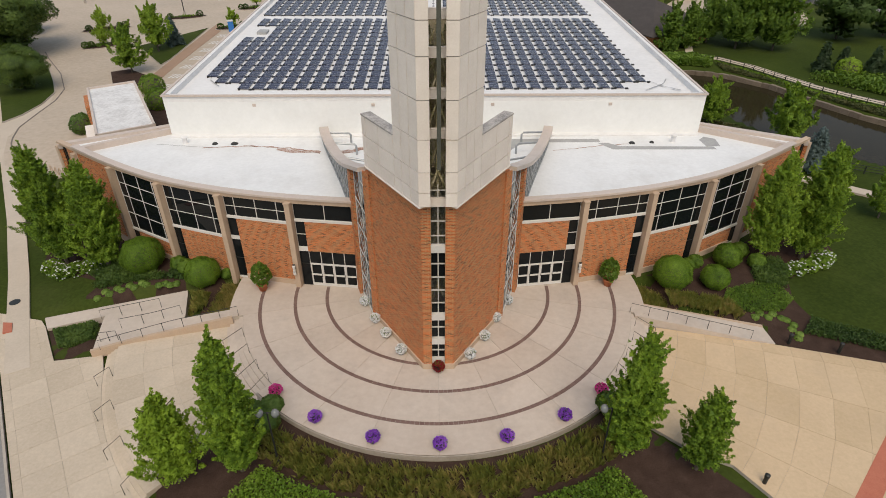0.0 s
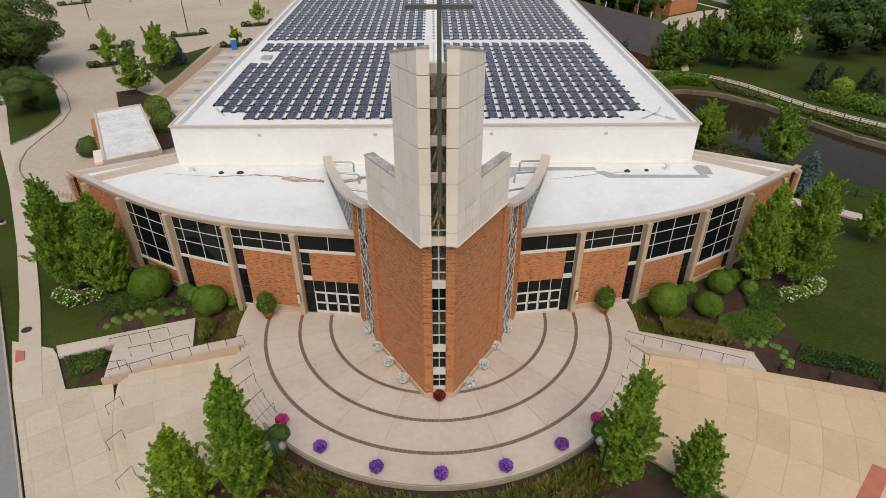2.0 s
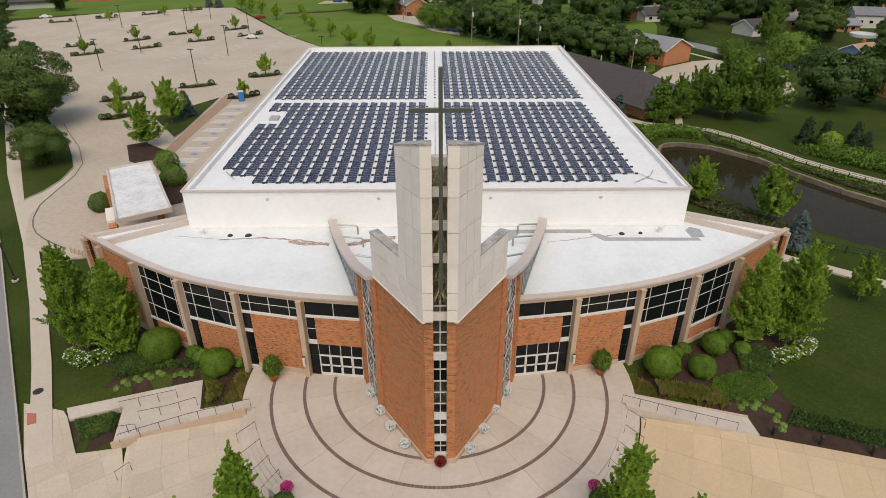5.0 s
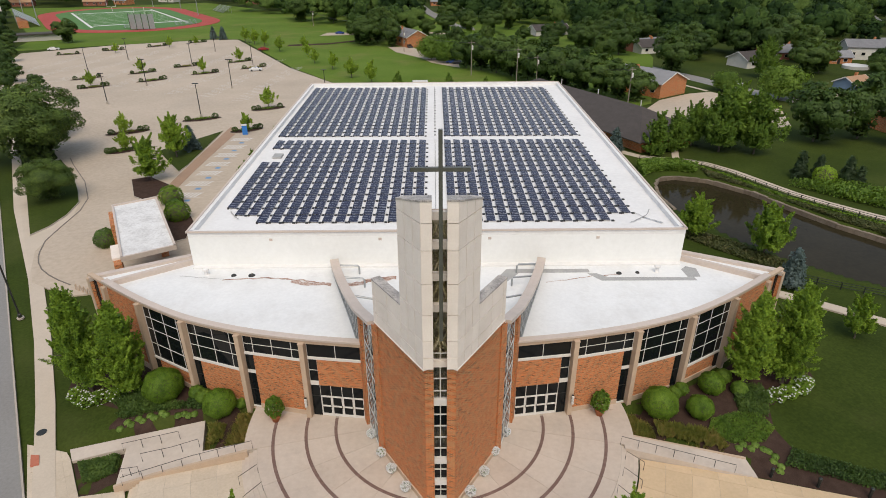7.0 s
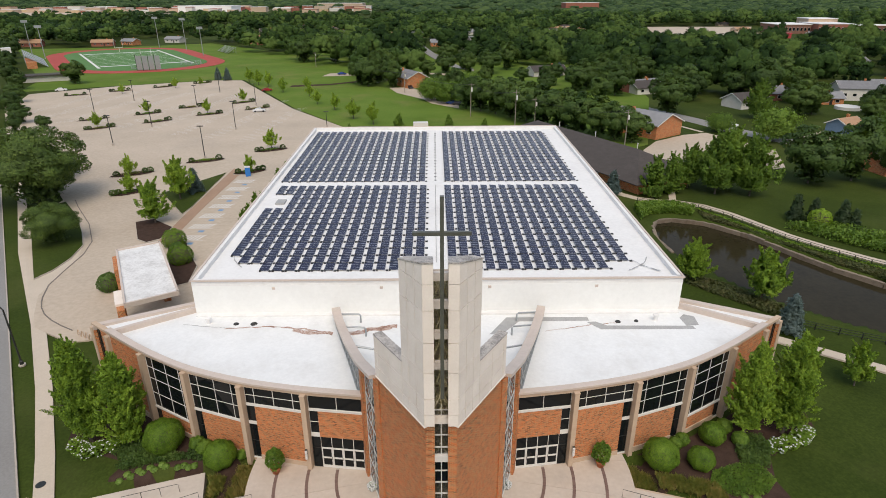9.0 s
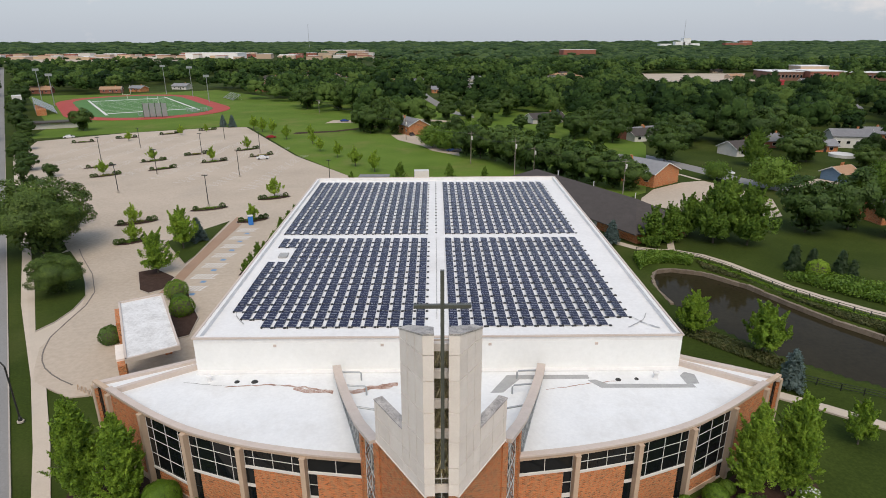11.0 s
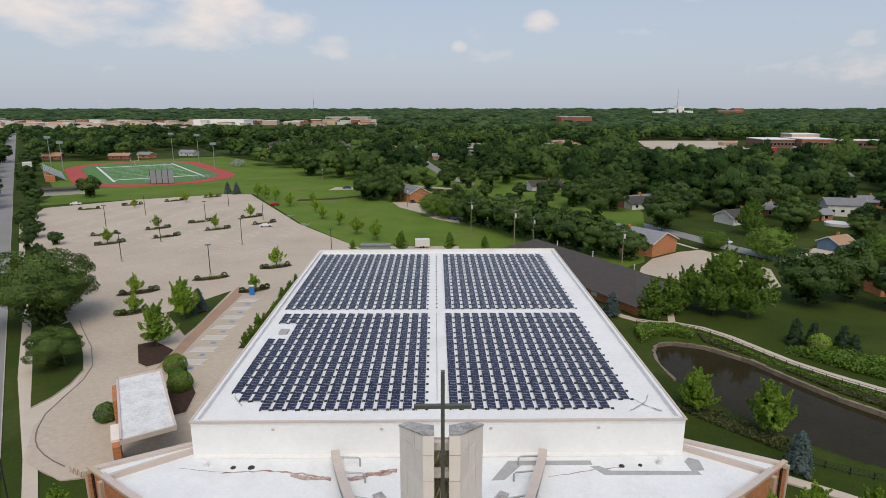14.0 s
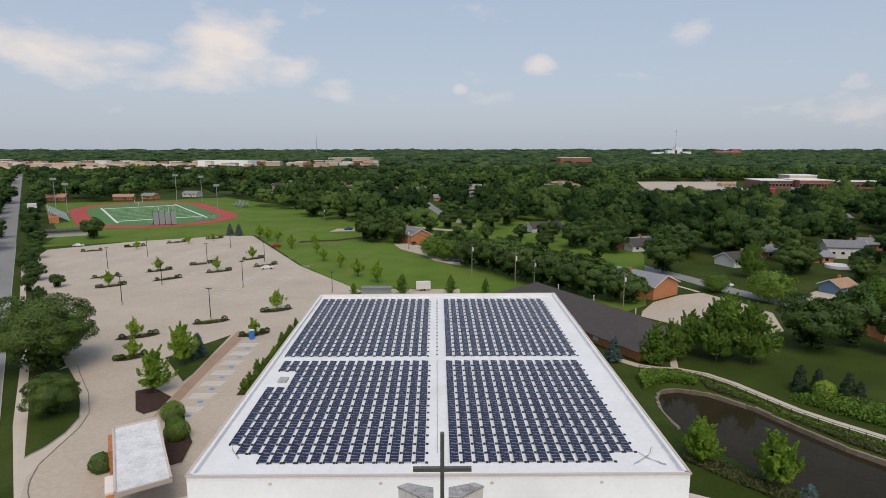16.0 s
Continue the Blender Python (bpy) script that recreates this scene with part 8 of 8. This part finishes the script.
# ---- houses ----
def gable_house(x, y, w, d, turn, wall_h, roof_h, wall, roof, label, trim=None, name="house", windows=3, z=-1.2):
    """A house with gables at the ends of its length w; windows are real openings' frames and panes on the fronts."""
    t = thing(name, label, "house", 0, 0, 0)
    part("wall", Shape().prism([(-w / 2, -d / 2), (w / 2, -d / 2), (w / 2, d / 2), (-w / 2, d / 2)], -0.3, wall_h).add(
        [(-w / 2, -d / 2, wall_h), (-w / 2, d / 2, wall_h), (-w / 2, 0, wall_h + roof_h), (w / 2, -d / 2, wall_h), (w / 2, d / 2, wall_h), (w / 2, 0, wall_h + roof_h)],
        [(1, 0, 2), (3, 4, 5), (0, 3, 5, 2), (4, 1, 2, 5)]), wall, t, wall_uv=True)
    o = 0.5
    for q in (-1, 1):
        a = [(-w / 2 - o, q * (d / 2 + o), wall_h - 0.25), (w / 2 + o, q * (d / 2 + o), wall_h - 0.25), (w / 2 + o, 0, wall_h + roof_h + 0.06), (-w / 2 - o, 0, wall_h + roof_h + 0.06)]
        s = Shape().add(a + [(p[0], p[1], p[2] + 0.16) for p in a], [(3, 2, 1, 0), (4, 5, 6, 7), (0, 1, 5, 4), (1, 2, 6, 5), (2, 3, 7, 6), (3, 0, 4, 7)] if q < 0 else [(0, 1, 2, 3), (7, 6, 5, 4), (4, 5, 1, 0), (5, 6, 2, 1), (6, 7, 3, 2), (7, 4, 0, 3)])
        part("roof", s, roof, t)
        for e in (-1, 1):
            part("bargeboard", Shape().beam((e * (w / 2 + o), q * (d / 2 + o), wall_h - 0.2), (e * (w / 2 + o), 0, wall_h + roof_h + 0.1), 0.06, 0.3), trim or FRAME_W, t)
    for q in (-1, 1):
        for k in range(windows):
            px = (k - (windows - 1) / 2) * w / (windows + 0.3)
            win = part("window", Shape().box(px, q * (d / 2 + 0.02), wall_h * 0.38, 1.5, 0.1, 1.2), FRAME_W, t)
            part("pane", Shape().box(px, q * (d / 2 + 0.07), wall_h * 0.38 + 0.1, 1.3, 0.05, 1.0), GLASS, win)
    part("door", Shape().box(w * 0.12, -d / 2 - 0.03, 0, 1.0, 0.08, 2.05), DARK_METAL, t)
    part("chimney", Shape().box(w * 0.2, d * 0.12, wall_h, 0.7, 0.7, roof_h + 0.9), BRICK, t, wall_uv=True)
    t.matrix_basis = pose(x, y, z, 0, 0, turn)
    return t


BRICK_FAR = material("far_red_brick", [(0.26, 0.09, 0.06), (0.34, 0.13, 0.09)], scale=0.3, rough=0.9, bump=0)
BLUE_SIDING = material("blue_siding", [(0.1, 0.17, 0.26), (0.14, 0.22, 0.32)], scale=0.6, rough=0.7)
TAN_SHINGLE = material("tan_roof_shingle", [(0.33, 0.19, 0.11), (0.42, 0.26, 0.16)], scale=0.6, rough=0.9, bump=0.3, fine=14)
gable_house(61.9, 151.2, 17, 12.6, 127, 4.4, 2.5, BRICK_B, SHINGLE_G, "orange brick building with grey gable roof", windows=4)
gable_house(-15.2, 254.8, 18, 10.5, 119, 4.3, 2.6, BRICK_B, SHINGLE_G, "orange brick house with dark gable roof", windows=4)
gable_house(54.2, 289.2, 19, 9, 20, 2.9, 2.2, SIDING, SHINGLE, "white ranch house with brown roof")
gable_house(113.8, 195.6, 14, 9.5, 21, 3.1, 2.3, SIDING, SHINGLE, "pale house with dark roof among trees")
gable_house(123.4, 151.4, 8, 6.8, 25, 2.8, 1.7, BLUE_SIDING, TAN_SHINGLE, "small blue garage with tan shingle roof", windows=1)
gable_house(86.4, 233.8, 16, 9, 27, 3.0, 2.2, BRICK_FAR, SHINGLE_G, "low brick house with grey roof among trees")
gable_house(178, 190, 14, 9, 10, 3.0, 2.0, SIDING, SHINGLE_G, "pale house with grey roof behind the pool")
gable_house(165, 212, 15, 9, -11, 5.0, 2.2, SIDING, SHINGLE_G, "large white house with grey roof", windows=4)
gable_house(147, 203, 12, 8, -8, 2.8, 1.7, BRICK_B, SHINGLE_G, "low brick house with grey roof")
gable_house(109.5, 109, 15, 10, 8, 3.0, 2.0, BRICK, SHINGLE_G, "brick house with grey shingle roof behind trees")
rnd_h = random.Random(77)
for x, y in TOWN_HOUSES:
    gable_house(x, y, rnd_h.uniform(12, 18), rnd_h.uniform(8, 10), rnd_h.uniform(-40, 40), 3.0, rnd_h.uniform(1.7, 2.6), rnd_h.choice([SIDING, BRICK_B, BRICK_FAR, PRECAST]), rnd_h.choice([SHINGLE, SHINGLE_G, TAN_SHINGLE]), "small town house with shingle roof among trees")


def long_hall():
    """The long low building with a brown hip roof beyond the church hall."""
    t = thing("annex_building", "long low brick building with brown hip roof", "building", 36, 112, -1.0)
    a, b = Vector((22.0, 142.0)), Vector((48.5, 92.5))
    d = (b - a).normalized()
    n = Vector((d.y, -d.x))
    n = n if n.x > 0 else -n
    half = 9.2
    foot = [a + n * half, b + n * half, b - n * half, a - n * half]
    part("wall", Shape().prism(ccw([tuple(a + n * 7.4), tuple(b + n * 7.4 - d), tuple(b - n * 7.4 - d), tuple(a - n * 7.4)]), -1.2, 1.9), BRICK, t, wall_uv=True)
    r0, r1 = a + d * half, b - d * half
    vs = [(*p, 1.7) for p in foot] + [(*r0, 6.2), (*r1, 6.2)] + [(*p, 1.5) for p in foot]
    part("roof", Shape().add(vs, [(0, 4, 5, 1), (1, 5, 2), (2, 5, 4, 3), (3, 4, 0), (6, 7, 8, 9), (0, 1, 7, 6), (1, 2, 8, 7), (2, 3, 9, 8), (3, 0, 6, 9)]), SHINGLE, t, "dark brown shingle hip roof")
    for k in range(8):
        p = a.lerp(b, (k + 0.7) / 9) - n * 7.45
        win = part("window", Shape().box(p.x, p.y, -0.2, 1.8, 0.15, 1.3, math.degrees(math.atan2(d.y, d.x))), FRAME_W, t)
    for k in (0.3, 0.55, 0.8):
        p = a.lerp(b, k) + n * 1.5
        part("roof_vent", Shape().lathe(p.x, p.y, [(0.12, 5.5), (0.12, 6.9), (0.2, 6.95)], 8), FRAME_W, t)


long_hall()
slab_at("side_lot", [(53, 124), (55, 129), (61.5, 138.8), (72.6, 147.2), (80.5, 150), (86.5, 138.5), (90, 127), (84, 111), (72, 106), (62, 113)], -1.2, -0.9, LOT, "pale concrete parking area beside the brick building", "parking lot")
structure("side_street", strip(Shape(), [(-30, 560), (-10, 420), (6, 335), (22, 306), (40, 275), (60, 222), (74, 192), (83.5, 172), (91, 153), (100, 137.5), (112, 122), (132, 102), (180, 62)], -3.6, 3.6, -1.2, -0.92), ASPHALT, "grey side street between lawns", "road")
structure("side_walk_far", strip(Shape(), [(58, 214), (70, 188), (79, 168), (85, 153)], -6.0, -4.8, -1.2, -0.9), SIDEWALK, "pale sidewalk beside the side street", "sidewalk")
slab_at("house_drive", [(-19.5, 232), (-24, 247), (-14, 248), (-3, 222), (-2, 210), (9, 204), (14, 194), (8, 192), (-4, 205), (-8, 216)], -1.3, -1.16, LOT, "pale concrete drive of the brick house", "driveway")
slab_at("far_drive", [(-62, 288), (-38, 292), (-36, 300), (-60, 300)], -1.3, -1.16, LOT, "pale concrete parking pad", "driveway")
slab_at("dirt_lane", [(-70, 250), (-52, 256), (-30, 276), (-31, 279), (-53, 260), (-70, 255)], -1.3, -1.17, MULCH, "brown dirt lane across the field", "lane")
structure("cross_street", strip(Shape(), [(-40, 322), (-14, 302), (4, 292), (30, 288)], -2.6, 2.6, -1.2, -0.94), LOT, "pale concrete lane between the lawns", "road")
slab_at("ranch_drive", [(38, 283), (40, 279), (50, 281), (48.5, 285)], -1.2, -0.9, LOT, "pale concrete drive of the ranch house", "driveway")
slab_at("garage_drive", [(103, 141.5), (117.5, 152.5), (121.2, 146.8), (107.5, 136)], -1.2, -0.9, LOT, "pale concrete drive of the garage", "driveway")
slab_at("white_house_drive", [(140, 184), (156, 205), (160, 200), (146, 182)], -1.2, -1.0, LOT, "pale concrete drive", "driveway")
tp = thing("swimming_pool", "round above-ground swimming pool with blue water", "pool", 148.7, 189.7, -1.2)
part("rim", Shape().lathe(148.7, 189.7, [(4.4, -1.2), (4.4, 0.1), (4.2, 0.12)], 24), FRAME_W, tp)
part("pool_water", Shape().lathe(148.7, 189.7, [(4.2, -1.0), (4.2, 0.06), (0.05, 0.07)], 24), BLUE_PAINT, tp)

# ---- running track and stands ----
TRK_C, TRK_D = Vector((-206, 383)), Vector((0.565, -0.825))
TRK_N = Vector((0.825, 0.565))


def stadium_shape(r, half=42):
    pts = []
    for e, sgn in ((half, 1), (-half, -1)):
        for i in range(17):
            a = math.pi * (i / 16 - 0.5)
            p = TRK_C + TRK_D * (e + sgn * r * math.cos(a)) + TRK_N * (sgn * r * math.sin(a))
            pts.append((p.x, p.y))
    return ccw(pts)


TRACK_RED = material("red_running_track", [(0.33, 0.04, 0.03), (0.42, 0.065, 0.05)], scale=0.1, rough=0.85, bump=0)
TURF = material("green_turf", [(0.055, 0.15, 0.03), (0.085, 0.2, 0.05)], scale=0.08, rough=0.9, bump=0)
slab_at("running_track", stadium_shape(47), -1.4, -1.1, TRACK_RED, "red oval running track", "running track")
slab_at("track_infield", stadium_shape(36.5), -1.2, -1.05, TURF, "green turf infield of the track", "sports field")
fm = thing("field_markings", "white painted lines on the sports field", "field markings", TRK_C.x, TRK_C.y, -1.05, kind="structure")
for k in range(-5, 6):
    p = TRK_C + TRK_D * (k * 9.1)
    wdt = 1.6 if abs(k) == 5 else 0.16
    part("yard_line", Shape().prism(ccw([tuple(p + TRK_N * 24.5 + TRK_D * wdt), tuple(p + TRK_N * 24.5 - TRK_D * wdt), tuple(p - TRK_N * 24.5 - TRK_D * wdt), tuple(p - TRK_N * 24.5 + TRK_D * wdt)]), -1.06, -1.03), WHITE_PAINT, fm)
for q in (-1, 1):
    a, b = TRK_C + TRK_N * q * 25 - TRK_D * 55, TRK_C + TRK_N * q * 25 + TRK_D * 55
    part("side_line", Shape().prism(ccw([tuple(a), tuple(b), tuple(b + TRK_N * q * 1.5), tuple(a + TRK_N * q * 1.5)]), -1.06, -1.03), WHITE_PAINT, fm)


def bleachers(x, y, turn, rows, length, label):
    t = thing("bleachers", label, "bleachers", 0, 0, 0, "bleachers at the track")
    for i in range(rows):
        part("bench", Shape().box(0, i * 0.9, 0.4 + i * 0.55, length, 0.55, 0.08), FRAME_G, t)
    for q in range(5):
        s = Shape()
        px = (q - 2) * length / 4.2
        s.beam((px, -0.3, 0.3), (px, rows * 0.9, 0.2 + rows * 0.55), 0.15, 0.2)
        s.beam((px, rows * 0.9 - 0.5, 0), (px, rows * 0.9 - 0.5, rows * 0.55), 0.15, 0.15)
        part("support", s, FRAME_G, t)
    t.matrix_basis = pose(x, y, -1.2, 0, 0, turn)


trk_turn = math.degrees(math.atan2(TRK_D.y, TRK_D.x))
bleachers(-246, 354, trk_turn + 180, 12, 55, "grey metal grandstand beside the track")
bleachers(-160, 425, trk_turn, 7, 26, "grey metal bleachers beside the track")
bleachers(-171, 323, trk_turn + 90, 4, 12, "low grey bleachers at the field end")
bleachers(-150, 341, trk_turn + 90, 4, 12, "low grey bleachers at the field end")
pb = thing("press_box", "brick press box behind the grandstand", "building", -262, 344, -1.2)
part("wall", Shape().box(-243, 336, -1.2, 30, 5, 3.6, trk_turn), BRICK, pb, wall_uv=True)
part("roof", Shape().box(-262, 345, 6.0, 9, 5, 2.6, trk_turn), FRAME_W, pb)
cs = thing("concession_building", "low building with dark roof near the track", "building", -195, 272, -1.2)
part("wall", Shape().box(-196, 272, -1.2, 22, 7, 2.8, 28), SIDING, cs)
part("roof", Shape().box(-196, 272, 1.6, 24, 9, 0.5, 28), SHINGLE, cs)
sb = thing("practice_net", "four tall grey panels at the field end", "net frame", -163, 312, -1.2)
for k in range(4):
    part("panel", Shape().box(-168 + k * 3.2, 313 + k * 0.6, -0.6, 2.7, 0.2, 7.4, 10), FRAME_G, sb)
    part("post", Shape().tube([(-169.5 + k * 3.2, 312.8 + k * 0.6, -1.3), (-169.5 + k * 3.2, 312.8 + k * 0.6, 7.6)], 0.14, 6), DARK_METAL, sb)
for x, y, h in ((-226, 470, 20), (-194, 444, 20), (-289, 409, 20), (-262, 380, 18), (-165, 400, 16)):
    t = thing("field_light", "tall floodlight pole at the track", "floodlight", x, y, -1.2, "floodlights at the track")
    part("pole", Shape().tube([(x, y, -1.3), (x, y, h)], [0.3, 0.18], 6), FRAME_G, t)
    part("lamp_head", Shape().box(x, y, h, 4.0, 0.8, 1.6, 35), FRAME_G, t)
for q in (-1, 1):
    p = TRK_C + TRK_D * (q * 55)
    t = thing("goal_post", "white goal post on the field", "goal post", p.x, p.y, -1.1, "goal posts")
    part("base_post", Shape().tube([(p.x, p.y, -1.1), (p.x, p.y, 2.0)], 0.15, 6), FRAME_W, t)
    for e in (-2.8, 2.8):
        r = p + TRK_N * e
        part("upright", Shape().tube([(r.x, r.y, 2.0), (r.x, r.y, 8.5)], 0.1, 6), FRAME_W, t)
    part("crossbar", Shape().tube([(*(p - TRK_N * 2.8), 2.0), (*(p + TRK_N * 2.8), 2.0)], 0.1, 6), FRAME_W, t)


# ---- far town ----
def block(name, x, y, w, d, h, turn, wall, label, roof=None, windows=0):
    t = thing(name, label, "building", 0, 0, 0)
    part("wall", Shape().prism([(-w / 2, -d / 2), (w / 2, -d / 2), (w / 2, d / 2), (-w / 2, d / 2)], 0, h), wall, t, wall_uv=True)
    part("roof", Shape().prism([(-w / 2 - 0.4, -d / 2 - 0.4), (w / 2 + 0.4, -d / 2 - 0.4), (w / 2 + 0.4, d / 2 + 0.4), (-w / 2 - 0.4, d / 2 + 0.4)], h, h + 0.7), roof or MEMBRANE, t)
    for k in range(windows):
        px = (k + 0.5) / windows * w - w / 2
        win = part("window", Shape().box(px, -d / 2 - 0.05, h * 0.35, w / windows * 0.6, 0.2, h * 0.35), FRAME_G, t)
        part("pane", Shape().box(px, -d / 2 - 0.2, h * 0.37, w / windows * 0.54, 0.1, h * 0.3), GLASS, win)
    t.matrix_basis = pose(x, y, -1.2, 0, 0, turn)


BRICK_OLD = material("far_brown_brick", [(0.17, 0.085, 0.06), (0.23, 0.12, 0.085)], scale=0.3, rough=0.9, bump=0)
block("school", 364, 640, 34, 40, 9, -3, BRICK_OLD, "large brown brick school with flat white roof", windows=9)
block("school_wing", 399, 628, 34, 40, 10, -3, BRICK_FAR, "red brick school wing with flat white roof", windows=12)
block("school_gym", 408, 660, 30, 26, 13.5, -3, PRECAST, "tall tan school gym")
block("school_wing", 462, 628, 84, 22, 8, -3, BRICK_OLD, "long low brown brick school wing", windows=18)
slab_at("school_lot", [(215, 600), (335, 608), (336, 662), (388, 760), (255, 760)], -1.3, -0.8, LOT, "pale school parking lot", "parking lot")
block("field_house", 316, 560, 20, 9, 4.2, 2, material("red_metal_siding", [(0.4, 0.03, 0.04), (0.48, 0.05, 0.06)], scale=0.5, rough=0.5), "low red metal field house", roof=material("red_metal_roof", [(0.42, 0.04, 0.06), (0.5, 0.06, 0.08)], scale=0.5, rough=0.5))
block("field_house", 288, 566, 14, 8, 3.2, 2, SIDING, "low white field shed")
for k in range(4):
    bleachers(205 + k * 22, 585, 184, 6, 22, "low bleachers at the school field")
rnd_b = random.Random(5)
for k in range(130):
    x = -1640 + k * 11.5 + rnd_b.uniform(-14, 14)
    y = rnd_b.uniform(1340, 1680)
    if x > -0.1 * y:
        continue
    block("store", x, y, rnd_b.uniform(14, 42), rnd_b.uniform(15, 30), rnd_b.uniform(4.5, 11), rnd_b.uniform(-8, 8), rnd_b.choice([PRECAST, CONCRETE_R, SIDING, BRICK_FAR]), "far flat-roofed store building", roof=rnd_b.choice([MEMBRANE, COPING, BRICK_FAR]))
block("warehouse", -540, 1460, 125, 60, 13, -3, WHITE_WALL, "far long white warehouse")
block("store", -290, 1830, 130, 60, 13, -3, PRECAST, "far tan retail building with flat roof")
block("store", 395, 1800, 95, 50, 14, 4, BRICK_FAR, "far red brick building")
slab_at("retail_lot", [(-1500, 1180), (-520, 1220), (-420, 1700), (-1500, 1750)], -1.3, -0.7, LOT, "far pale retail parking lots", "parking lot")
for x, y, w, h in ((1290, 3300, 40, 48), (1255, 3300, 50, 30), (1330, 3300, 60, 22), (1560, 3300, 130, 24), (1620, 3320, 50, 36), (1180, 3300, 60, 20)):
    block("grain_elevator", x, y, w, 40, h, 0, WHITE_WALL if x < 1400 else BRICK_FAR, "far tall pale grain elevator on the horizon")
for x, y, h in ((-560, 2600, 105), (1010, 2600, 120)):
    t = thing("radio_mast", "thin far radio mast on the horizon", "mast", x, y, -1.2, "radio masts")
    part("mast", Shape().tube([(x, y, -1.2), (x, y, h)], [0.9, 0.5], 5), FRAME_G, t)

# the church, its plaza and all that stands on them lie a little askew to the street grid
SITE_TURN = Matrix.Translation((0, 1, 0)) @ Matrix.Rotation(radians(0.75), 4, 'Z') @ Matrix.Translation((0, -1, 0))
SITE_THINGS = {"church", "cross", "solar_array", "roof_drain", "roof_vent", "roof_hatch", "conduit", "plaza", "plaza_kerb", "steps_left", "steps_right", "flower_pot", "potted_shrub", "wall_lamp"}
for ob in list(scene.collection.objects):
    if ob.parent is None and ob.name.split(".")[0] in SITE_THINGS:
        ob.matrix_basis = SITE_TURN @ ob.matrix_basis
